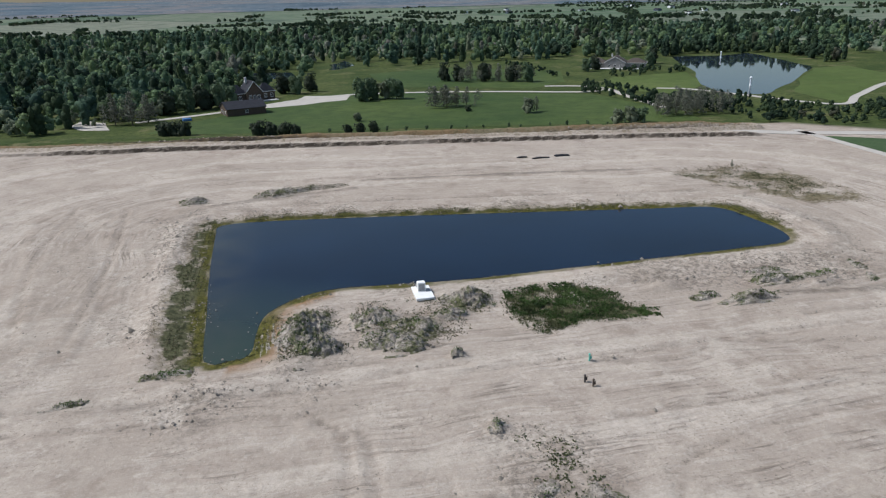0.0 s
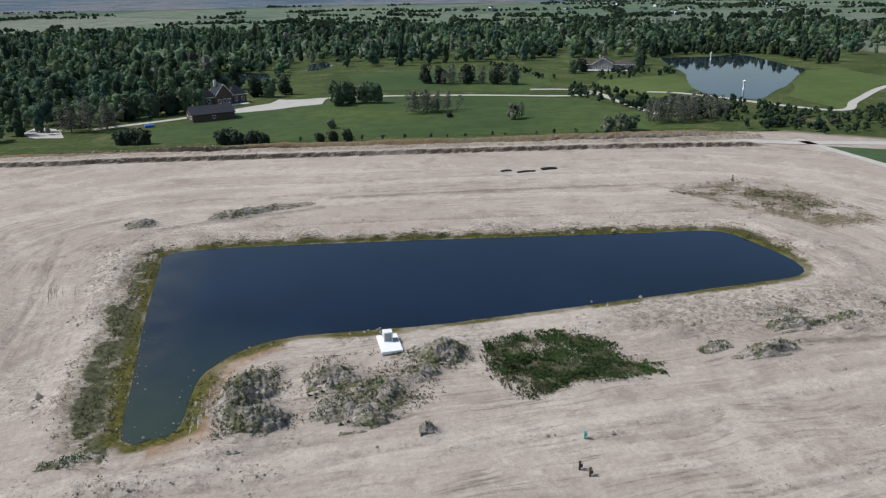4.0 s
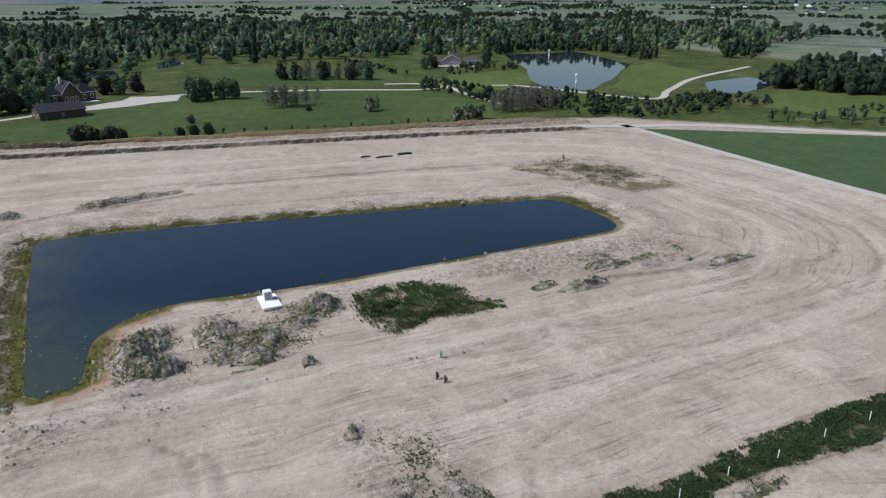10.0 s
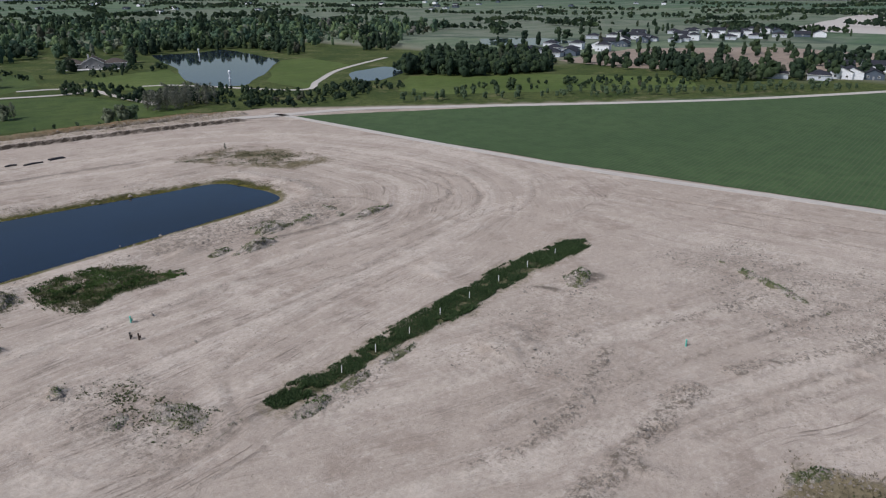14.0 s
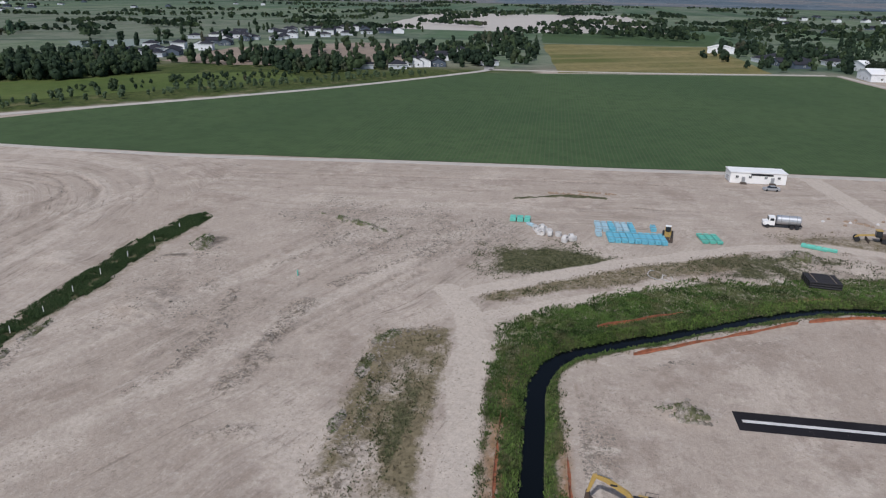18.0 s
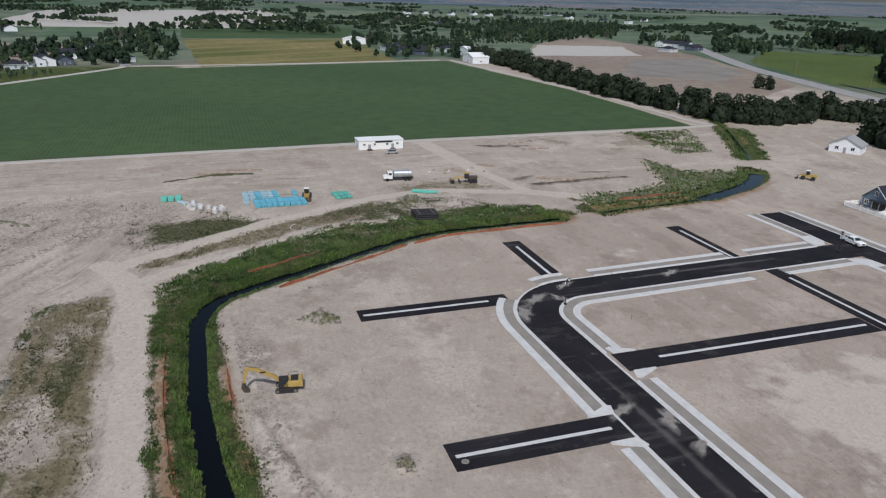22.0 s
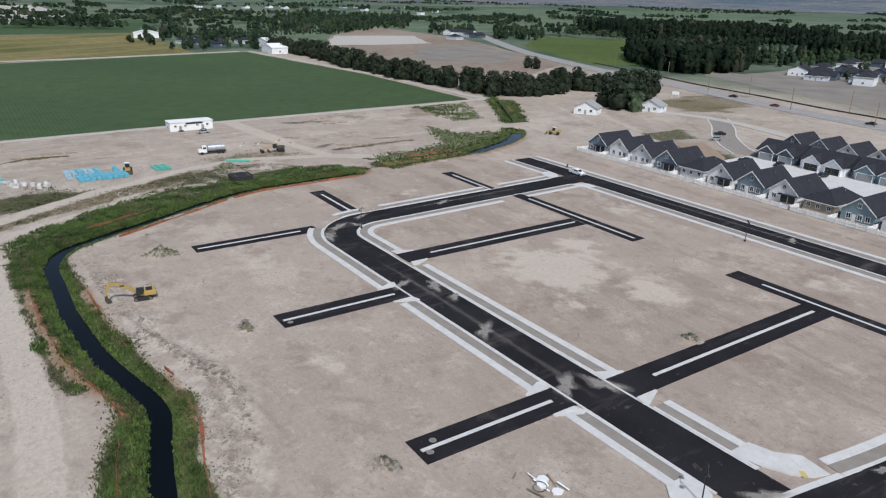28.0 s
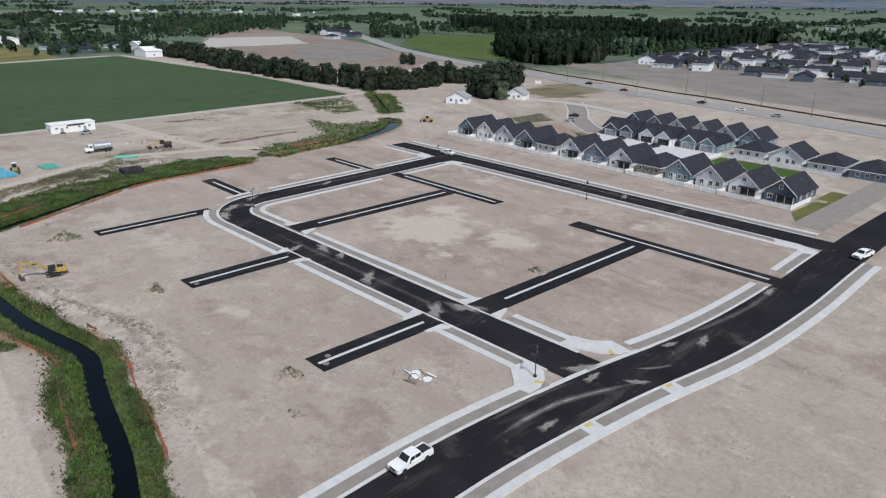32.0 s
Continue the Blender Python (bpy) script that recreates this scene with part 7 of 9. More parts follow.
def garage_house(x, y, material, label, w=15.0):
    h = thing("house", label, "house", pose(x, y, 0), "houses with double garages")
    part("wall", Shape().box(0, -6, 1.6, w, 12, 3.2), material, h)
    s = Shape()
    over = 0.45
    s.add([(-w / 2 - over, over, 3.1), (w / 2 + over, over, 3.1), (w / 2 + over, -6, 6.4), (-w / 2 - over, -6, 6.4), (-w / 2 - over, -12 - over, 3.1), (w / 2 + over, -12 - over, 3.1),
           (-w / 2 - over, over, 2.9), (w / 2 + over, over, 2.9), (-w / 2 - over, -12 - over, 2.9), (w / 2 + over, -12 - over, 2.9)],
          [(0, 1, 2, 3), (3, 2, 5, 4), (6, 7, 1, 0), (9, 8, 4, 5), (6, 0, 3, 4, 8), (7, 9, 5, 2, 1), (6, 8, 9, 7)])
    part("roof", s, M_ROOF, h)
    for gx in (-w / 4 - 0.3, w / 4 - 0.6):
        gable_wall(h, 5.6, 1.2, -2, 3.0, 5.1, material, gx)
        gable_roof(h, 5.6, 1.2, -4, 3.0, 5.1, M_ROOF, gx)
        dr = Shape()
        for k in range(4):
            dr.box(gx, 1.22, 0.32 + 0.56 * k, 4.6, 0.08, 0.53, 0.01)
        part("garage_door", dr, M_GREY if material is not M_SIDE_WHITE else M_CARBLACK, h, "panelled garage door")
        fr = Shape().box(gx - 2.5, 1.25, 1.2, 0.2, 0.12, 2.4).box(gx + 2.5, 1.25, 1.2, 0.2, 0.12, 2.4).box(gx, 1.25, 2.45, 5.2, 0.12, 0.2)
        part("door_frame", fr, M_TRIM, h)
    part("front_door", Shape().box(w / 2 - 1.2, 0.04, 1.05, 1.0, 0.08, 2.1), M_TRIM, h)
    window(h, -w / 2 - 0.02, -4, 1.8, 1.0, 1.2, "w")
    window(h, -w / 2 - 0.02, -8, 1.8, 1.0, 1.2, "w")
    vents(h, [(2, -7.5, 5.5)])
    return h


garage_house(42, -262, M_SIDE_NAVY, "dark blue house with two garage gables")
garage_house(25, -261, M_SIDE_WHITE, "white house with two dark garage doors")
garage_house(8, -262, M_SIDE_TEAL, "blue-grey house with two garage gables")
for i, (material, label) in enumerate([(M_SIDE_NAVY, "dark blue house behind the garages"), (M_SIDE_BLUE, "slate blue house behind the garages"), (M_SIDE_GREY, "grey house behind the garages"),
                                       (M_SIDE_WHITE, "white house behind the garages"), (M_SIDE_GREY, "grey house with a charcoal gable roof"), (M_SIDE_BLUE, "slate blue house with a charcoal gable roof")]):
    cottage(48 - 10.2 * i, -281, "gable", material, label, 8.6, 13)
for i, (x, material, style) in enumerate([(-11, M_SIDE_WHITE, "hip"), (-24, M_SIDE_WHITE, "gable"), (-37, M_SIDE_GREY, "hip"), (-50, M_SIDE_BLUE, "hip")]):
    cottage(x, -262.5 + i, style, material, ("white" if material is M_SIDE_WHITE else "blue-grey") + " house with a charcoal roof behind the lawn", 11, 13)
for a, b in (((-3, -258), (-16, -258)), ((-16, -258), (-30, -258)), ((-30, -258), (-43, -257)), ((-3, -240), (-3, -258)), ((-12, -238), (-33, -239))):
    picket_fence(*a, *b, "white picket fence round the lawn")
cover("lawn", [(-4, -240.5), (-4, -257), (-33, -256.5), (-34, -241)], 0.05, M_LAWN, "strip of mown green lawn behind the cottages", "lawn", 4, 0.2)
cover("driveway", [(52, -234), (-2, -234), (-2, -261), (52, -261)], 0.04, M_CONCRETE, "bright concrete drive before the garages", "driveway", 6, 0.1)
tagged(part("side_street", ribbon(even([(-56, -197), (-56, -262)]), -4, 4, -0.1, 0.05), M_PARKSTRIP), "grey asphalt side street", "road", kind="structure")
tagged(part("side_street", ribbon(smooth_line([(110, -322), (92, -302), (80, -286), (66, -272), (54, -263)], 3), -4.5, 4.5, -0.1, 0.06), M_PARKSTRIP), "grey asphalt street with pale kerbs", "road", kind="structure")
for off in (-5.0, 4.5):
    tagged(part("kerb", ribbon(smooth_line([(110, -322), (92, -302), (80, -286), (66, -272), (54, -263)], 3), off, off + 0.6, -0.1, 0.15), M_CONCRETE), "pale concrete kerb", "kerb", kind="structure")
cover("building_plot", [(75, -266), (55, -252), (50, -244), (66, -246), (80, -256)], 0.06, M_EARTH, "bare brown building plot among the houses", "plot", 3, 0.6)
cover("building_plot", [(-48, -207), (-47, -238), (-52, -238), (-53, -198)], 0.03, M_DRYFIELD, "straw-coloured empty corner plot", "plot", 3, 0.5)


# ---- vehicles ----
def wheel(parent, x, y, r=0.4, wdt=0.28, name="wheel"):
    m = pose(x, y, r, 90)
    t = part(name, Shape().lathe([(r * 0.62, -wdt / 2), (r * 0.95, -wdt / 2), (r, -wdt / 2 + 0.04), (r, wdt / 2 - 0.04), (r * 0.95, wdt / 2), (r * 0.62, wdt / 2)], 14), M_BLACK, parent, at=m)
    part("rim", Shape().lathe([(r * 0.6, -wdt * 0.42), (r * 0.6, wdt * 0.42)], 10), M_STEEL, t)
    return t


def pickup(x, y, turn, material, label):
    t = thing("pickup_truck", label, "pickup", pose(x, y, 0.05, 0, 0, turn))
    low = Shape().side([(-2.9, 0.45), (2.85, 0.42), (2.95, 0.6), (2.9, 0.98), (2.6, 1.12), (1.25, 1.2), (-2.95, 1.18), (-2.98, 0.6)], -0.95, 0.95)
    part("body", low, material, t)
    cab = Shape().add([(1.35, -0.9, 1.18), (1.35, 0.9, 1.18), (0.65, 0.74, 1.86), (0.65, -0.74, 1.86), (-1.15, -0.9, 1.18), (-1.15, 0.9, 1.18), (-0.9, 0.74, 1.86), (-0.9, -0.74, 1.86)],
                      [(0, 1, 2, 3), (3, 2, 6, 7), (7, 6, 5, 4), (1, 5, 6, 2), (0, 3, 7, 4), (0, 4, 5, 1)])
    part("cab", cab, material, t)
    part("windscreen", Shape().add([(1.32, -0.76, 1.24), (1.32, 0.76, 1.24), (0.75, 0.66, 1.8), (0.75, -0.66, 1.8), (1.28, -0.76, 1.22), (1.28, 0.76, 1.22), (0.7, 0.66, 1.78), (0.7, -0.66, 1.78)],
                                   [(0, 1, 2, 3), (4, 7, 6, 5), (0, 4, 5, 1), (1, 5, 6, 2), (2, 6, 7, 3), (3, 7, 4, 0)]), M_GLASS, t).location = (0.03, 0, 0.03)
    for sgn in (-1, 1):
        for a, b in ((0.1, 0.95), (-0.9, 0.0)):
            part("side_window", Shape().add([(a, sgn * 0.89, 1.26), (b, sgn * 0.89, 1.26), (min(b, 0.6), sgn * 0.80, 1.7), (a, sgn * 0.80, 1.7), (a, sgn * 0.85, 1.26), (b, sgn * 0.85, 1.26), (min(b, 0.6), sgn * 0.76, 1.7), (a, sgn * 0.76, 1.7)],
                                            [(0, 1, 2, 3), (7, 6, 5, 4), (0, 4, 5, 1), (1, 5, 6, 2), (2, 6, 7, 3), (3, 7, 4, 0)]), M_GLASS, t)
        part("headlight", Shape().box(2.86, sgn * 0.72, 0.86, 0.12, 0.36, 0.2, 0.02), M_SILVER, t)
        part("tail_light", Shape().box(-2.97, sgn * 0.86, 0.92, 0.06, 0.14, 0.36), M_REDLAMP, t)
        part("mirror", Shape().box(1.0, sgn * 1.05, 1.3, 0.12, 0.22, 0.2, 0.02), M_BLACK, t)
        for wx in (1.85, -1.85):
            wheel(t, wx, sgn * 0.86)
    bed = Shape().box(-2.05, 0, 1.19, 1.7, 1.5, 0.03)
    part("bed", bed, M_BLACK, t, "dark open load bed")
    rail = Shape().box(-2.05, 0.84, 1.26, 1.8, 0.14, 0.16).box(-2.05, -0.84, 1.26, 1.8, 0.14, 0.16).box(-2.9, 0, 1.26, 0.1, 1.8, 0.16)
    part("bed_rail", rail, material, t)
    part("front_bumper", Shape().box(2.98, 0, 0.55, 0.14, 1.8, 0.22, 0.03), M_STEEL, t)
    part("rear_bumper", Shape().box(-3.02, 0, 0.55, 0.14, 1.8, 0.2, 0.03), M_STEEL, t)
    part("grille", Shape().box(2.93, 0, 0.85, 0.06, 1.0, 0.24), M_BLACK, t)
    return t


def saloon(x, y, turn, material, label, z=0.05):
    t = thing("car", label, "car", pose(x, y, z, 0, 0, turn))
    part("body", Shape().side([(-2.3, 0.35), (2.25, 0.32), (2.35, 0.6), (2.2, 0.85), (1.1, 0.98), (-1.7, 1.02), (-2.3, 0.95), (-2.38, 0.6)], -0.9, 0.9), material, t)
    g = Shape().add([(1.2, -0.82, 0.95), (1.2, 0.82, 0.95), (0.45, 0.66, 1.46), (0.45, -0.66, 1.46), (-1.75, -0.82, 0.98), (-1.75, 0.82, 0.98), (-1.0, 0.66, 1.46), (-1.0, -0.66, 1.46)],
                    [(0, 1, 2, 3), (3, 2, 6, 7), (7, 6, 5, 4), (1, 5, 6, 2), (0, 3, 7, 4)])
    part("windows", g, M_GLASS, t)
    part("roof", Shape().box(-0.28, 0, 1.48, 1.4, 1.3, 0.05, 0.02), material, t)
    for sgn in (-1, 1):
        for wx in (1.4, -1.4):
            wheel(t, wx, sgn * 0.8, 0.33, 0.22)
        part("headlight", Shape().box(2.26, sgn * 0.62, 0.7, 0.1, 0.36, 0.16, 0.02), M_SILVER, t)
        part("tail_light", Shape().box(-2.34, sgn * 0.66, 0.82, 0.06, 0.3, 0.14), M_REDLAMP, t)
    return t


pickup(-60.4, -64.0, 92, M_WHITE, "white crew-cab pickup with a dark open bed on the curved street")
pickup(62.0, -186.5, 178, M_WHITE, "white pickup standing on the far street")
pickup(-72.6, -184.5, 80, M_WHITE, "white pickup at the far street corner")
saloon(82.6, -286.5, 40, M_CARBLACK, "black car on the grey side street")
saloon(76, -275, 40, M_SILVER, "silver car on the grey side street")
saloon(37, -256, 95, M_CARBLACK, "black car parked before a garage")
saloon(21, -254, 80, M_CARBLACK, "black car parked on the bright concrete drive")
saloon(47, -252, 20, M_CARBLACK, "black car parked beside the cottages")
for x, y, c, name in ((64, -371, M_CARBLACK, "black"), (40, -364, M_WHITE, "white"), (118, -381, M_CARRED, "dark red"), (150, -391, M_CARBLACK, "black"), (20, -359, M_SILVER, "silver")):
    saloon(x, y, 12, c, name + " car driving on the wide main road", 0.17)
saloon(181.5, -104, 90, M_SILVER, "silver car parked before the white site building", height(181.5, -104))


def excavator(x, y, turn):
    t = thing("excavator", "yellow tracked excavator with its boom lowered on bare dirt", "excavator", pose(x, y, height(x, y), 0, 0, turn))
    for sgn in (-1, 1):
        tr = part("track", Shape().side([(-2.0, 0.25), (-1.7, 0.0), (1.7, 0.0), (2.0, 0.25), (2.0, 0.6), (1.7, 0.85), (-1.7, 0.85), (-2.0, 0.6)], sgn * 1.2 - 0.3, sgn * 1.2 + 0.3), M_BLACK, t)
        s = Shape()
        for k in range(13):
            s.box(-1.75 + 3.5 * k / 12, sgn * 1.2, 0.87, 0.12, 0.62, 0.05)
        part("track_shoes", s, M_IRON, tr)
        for wx in (-1.6, 1.6):
            part("sprocket", Shape().lathe([(0.3, -0.33), (0.3, 0.33)], 10), M_STEEL, tr, at=pose(wx, sgn * 1.2, 0.43, 90))
    part("undercarriage", Shape().box(0, 0, 0.65, 2.4, 1.8, 0.4, 0.05), M_BLACK, t)
    part("turntable", Shape().lathe([(0.8, 0.85), (0.8, 1.05)], 16), M_BLACK, t)
    part("house_body", Shape().box(-0.9, 0.0, 1.65, 2.9, 2.5, 1.15, 0.08), M_YELLOW, t)
    part("counterweight", Shape().side([(-2.95, 1.15), (-2.2, 1.1), (-2.2, 2.35), (-2.75, 2.35), (-2.98, 2.1)], -1.25, 1.25), M_YELLOW, t)
    part("engine_cover", Shape().box(-1.5, -0.1, 2.3, 1.4, 1.9, 0.22, 0.06), M_BLACK, t)
    cab = part("cab", Shape().side([(-0.35, 1.1), (1.35, 1.1), (1.45, 1.6), (1.2, 2.9), (-0.3, 2.95)], 0.25, 1.25), M_BLACK, t)
    part("cab_window", Shape().side([(0.0, 1.7), (1.25, 1.7), (1.08, 2.7), (0.0, 2.7)], 1.25, 1.28), M_GLASS, cab)
    part("cab_roof", Shape().box(0.45, 0.75, 2.98, 1.7, 1.05, 0.1, 0.03), M_BLACK, cab)
    part("boom", Shape().side([(0.5, 1.3), (0.95, 1.2), (2.4, 2.5), (5.4, 4.1), (7.0, 4.55), (7.0, 5.0), (5.2, 4.75), (1.9, 3.05)], -0.42, 0.02), M_YELLOW, t)
    part("boom_cylinder", Shape().tube([(1.2, -0.5, 1.3), (3.2, -0.5, 3.0)], 0.1, 8), M_STEEL, t)
    part("boom_plate", Shape().box(4.1, 0.04, 3.85, 1.0, 0.03, 0.34, m=pose(0, 0, 0)), M_BLACK, t, "dark plate of unreadable writing")
    part("stick", Shape().side([(6.5, 5.1), (7.2, 4.9), (7.9, 1.6), (7.6, 1.4), (6.7, 4.3)], -0.38, -0.02), M_YELLOW, t)
    part("stick_cylinder", Shape().tube([(4.4, -0.2, 4.75), (6.6, -0.2, 5.15)], 0.09, 8), M_STEEL, t)
    part("bucket", Shape().side([(7.45, 1.9), (7.95, 1.8), (8.05, 0.9), (7.5, 0.1), (6.6, 0.08), (6.75, 0.45), (7.3, 0.9)], -0.75, 0.35), M_IRON, t)
    part("handrail", Shape().tube([(-2.2, -1.15, 2.3), (-2.2, -1.15, 2.9), (-0.4, -1.15, 2.9), (-0.4, -1.15, 2.3)], 0.04, 6), M_BLACK, t)
    return t


excavator(33.3, -50.6, 82).scale = (0.78, 0.78, 0.78)


def water_truck(x, y, turn):
    t = thing("water_truck", "white-cab water truck with a silver tank", "truck", pose(x, y, height(x, y), 0, 0, turn))
    part("chassis", Shape().box(-0.6, 0, 0.85, 8.2, 0.9, 0.25), M_BLACK, t)
    part("cab", Shape().side([(1.6, 0.8), (4.2, 0.8), (4.25, 1.6), (3.2, 1.75), (2.95, 2.8), (1.6, 2.85)], -1.15, 1.15), M_WHITE, t)
    part("windscreen", Shape().box(3.1, 0, 2.25, 0.12, 1.9, 0.75), M_GLASS, t)
    for sgn in (-1, 1):
        part("side_window", Shape().box(2.3, sgn * 1.16, 2.25, 0.9, 0.05, 0.65), M_GLASS, t)
    tank = part("tank", Shape().lathe([(0.2, -2.9), (1.0, -2.8), (1.15, -2.6), (1.15, 2.6), (1.0, 2.8), (0.2, 2.9)], 16, pose(-1.6, 0, 2.1, 0, 90, 0)), M_SILVER, t)
    for bx in (-3.4, -1.6, 0.2):
        part("tank_band", Shape().lathe([(1.18, -0.06), (1.18, 0.06)], 16, pose(bx, 0, 2.1, 0, 90, 0)), M_GREY, tank)
    part("spray_bar", Shape().box(-4.7, 0, 0.9, 0.2, 2.2, 0.3), M_BLACK, t)
    for wx in (3.2, -2.4, -3.6):
        for sgn in (-1, 1):
            wheel(t, wx, sgn * 0.98, 0.52, 0.36)
    return t


water_truck(145.0, -96.4, 84)


def loader(x, y, turn, label, name="wheel_loader"):
    t = thing(name, label, "machine", pose(x, y, height(x, y), 0, 0, turn))
    part("body", Shape().side([(-2.6, 0.9), (0.6, 0.8), (0.7, 1.5), (-0.4, 1.7), (-2.6, 1.9), (-2.8, 1.4)], -0.75, 0.75), M_YELLOW, t)
    part("cab", Shape().box(0.1, 0, 2.25, 1.1, 1.2, 1.3, 0.06), M_GLASS, t)
    part("cab_roof", Shape().box(0.1, 0, 2.95, 1.3, 1.35, 0.12, 0.03), M_WHITE, t)
    part("front_frame", Shape().box(1.4, 0, 1.0, 1.2, 0.9, 0.6, 0.05), M_YELLOW, t)
    for sgn in (-1, 1):
        part("lift_arm", Shape().tube([(0.8, sgn * 0.5, 1.7), (2.2, sgn * 0.5, 1.5), (3.0, sgn * 0.5, 0.6)], 0.13, 6), M_YELLOW, t)
        for wx in (1.4, -1.6):
            wheel(t, wx, sgn * 1.0, 0.65, 0.5)
    part("bucket", Shape().side([(2.8, 0.2), (3.8, 0.1), (3.0, 0.35), (2.95, 1.1), (2.7, 1.0)], -1.3, 1.3), M_IRON, t)
    return t


def grader(x, y, turn):
    t = thing("motor_grader", "brown road grader standing on bare dirt", "machine", pose(x, y, height(x, y), 0, 0, turn))
    part("engine_hood", Shape().box(-2.6, 0, 1.6, 2.6, 1.4, 1.0, 0.08), M_IRON, t)
    part("cab", Shape().box(-0.6, 0, 2.2, 1.3, 1.4, 1.6, 0.06), M_GLASS, t)
    part("cab_roof", Shape().box(-0.6, 0, 3.05, 1.5, 1.6, 0.12, 0.03), M_YELLOW, t)
    part("frame_beam", Shape().side([(0.0, 1.4), (0.3, 2.0), (3.8, 1.5), (4.3, 0.9), (4.0, 0.8), (3.4, 1.2), (0.4, 1.6)], -0.2, 0.2), M_YELLOW, t)
    part("blade", Shape().side([(1.4, 0.15), (1.55, 0.1), (1.7, 0.5), (1.5, 0.85), (1.4, 0.8), (1.5, 0.5)], -1.9, 1.9), M_IRON, t)
    for wx in (-3.2, -1.9, 3.8):
        for sgn in (-1, 1):
            wheel(t, wx, sgn * 0.95, 0.62, 0.42)
    return t


grader(137.5, -115.4, 80)
loader(131.5, -67.2, 170, "yellow skid loader beside the blue pipes", "loader")
loader(115.9, -225.3, 40, "brown wheel loader near the canal")
loader(205, -292, 20, "small machine under the trees")
saloon(210, -284, 50, M_WHITE, "white car parked under the trees", 0.0)


# ---- stock of pipes and precast parts ----
PIPE = {}


def pipe_bundle(x, y, turn, material, label, length=6.0, wide=4, high=3, r=0.16):
    key = (material.name, length, r)
    if key not in PIPE:
        PIPE[key] = Shape().tube([(-length / 2, 0, 0), (length / 2, 0, 0)], r, 8).mesh("pipe", material)
    t = thing("pipe_bundle", label, "pipes", pose(x, y, height(x, y), 0, 0, turn), "pipes stored on the site")
    for j in range(high):
        for i in range(wide):
            part("pipe", PIPE[key], None, t, at=pose(0, (i - (wide - 1) / 2) * r * 2.02, 0.1 + r + j * r * 2.02))
    for bx in (-length * 0.3, length * 0.3):
        part("strap", Shape().box(bx, 0, 0.08 + high * r * 2.02 + 0.04, 0.12, wide * r * 2.04, 0.04), M_WOOD, t)
        part("batten", Shape().box(bx, 0, 0.05, 0.12, wide * r * 2.1, 0.1), M_WOOD, t)
    return t


for i in range(9):
    pipe_bundle(128.2, -53.6 - 1.5 * i, 4, M_BLUEPIPE, "bundle of bright blue plastic pipes on battens")
for i in range(6):
    pipe_bundle(135.8, -51.2 - 1.6 * i, 4, M_PALEPIPE if i % 3 != 2 else M_BLUEPIPE, "bundle of pale blue plastic pipes on battens")
pipe_bundle(136.5, -64.5, 0, M_BLUEPIPE, "short bundle of bright blue pipes", 3.0)
pipe_bundle(130.6, -51.0, 4, M_PALEPIPE, "bundle of pale wrapped pipes on battens", 3.6)
for i in range(3):
    pipe_bundle(131.5, -75.2 - 1.6 * i, 6, M_GREENPIPE, "flat bundle of mint green pipes", 6.0, 4, 2)
pipe_bundle(129.8, -99.6, 60, M_GREENPIPE, "loose stack of mint green pipes", 5.5, 5, 2)
pipe_bundle(129.0, -101.4, 66, M_GREENPIPE, "loose stack of mint green pipes", 5.5, 3, 2)
for i in range(5):
    pipe_bundle(105.3 + 1.05 * i, -93.8, 84, M_BLACKPIPE, "stack of short black plastic pipes", 6.0, 2, 3, 0.24)
CRATE = Shape().box(0, 0, 0.62, 1.1, 1.5, 1.0, 0.03).mesh("load", M_GREENPIPE)
CRATE_BASE = Shape().box(0, 0, 0.06, 1.2, 1.6, 0.12).mesh("pallet", M_WOOD)
for i in range(6):
    t = thing("pallet_load", "wooden pallet with mint green wrapped fittings", "pallet", pose(137.6 + 1.5 * (i // 3), -30.2 - 1.8 * (i % 3), height(138, -32)), "pallets of green fittings")
    part("load", CRATE, None, t)
    part("pallet", CRATE_BASE, None, t)
pipe_bundle(134.2, -35.0, 40, M_PALEPIPE, "short bundle of pale pipes", 3.0, 3, 2)
RING = Shape()
for a0 in range(12):
    a, b = 2 * math.pi * a0 / 12, 2 * math.pi * (a0 + 1) / 12
    q = [(0.5 * math.cos(a), 0.5 * math.sin(a)), (0.72 * math.cos(a), 0.72 * math.sin(a)), (0.72 * math.cos(b), 0.72 * math.sin(b)), (0.5 * math.cos(b), 0.5 * math.sin(b))]
    RING.add([(x, y, 0) for x, y in q] + [(x, y, 0.9) for x, y in q], [(4, 5, 6, 7), (1, 2, 6, 5), (0, 4, 7, 3), (0, 3, 2, 1)])
RING_MESH = RING.mesh("concrete_ring", M_CONCRETE)
for i, (x, y) in enumerate(scatter([(131, -35), (133, -38), (126, -46), (123, -44), (125, -39)], 22, 61)):
    o = part("concrete_ring", RING_MESH, None, at=pose(float(x), float(y), height(float(x), float(y)), 0 if i % 3 else 90, 0, 25 * i))
    if not i % 3:
        o.location.z += 0.72
    tagged(o, "grey precast concrete manhole ring" + ("" if i % 3 else " lying on its side"), "concrete ring", "precast concrete parts")
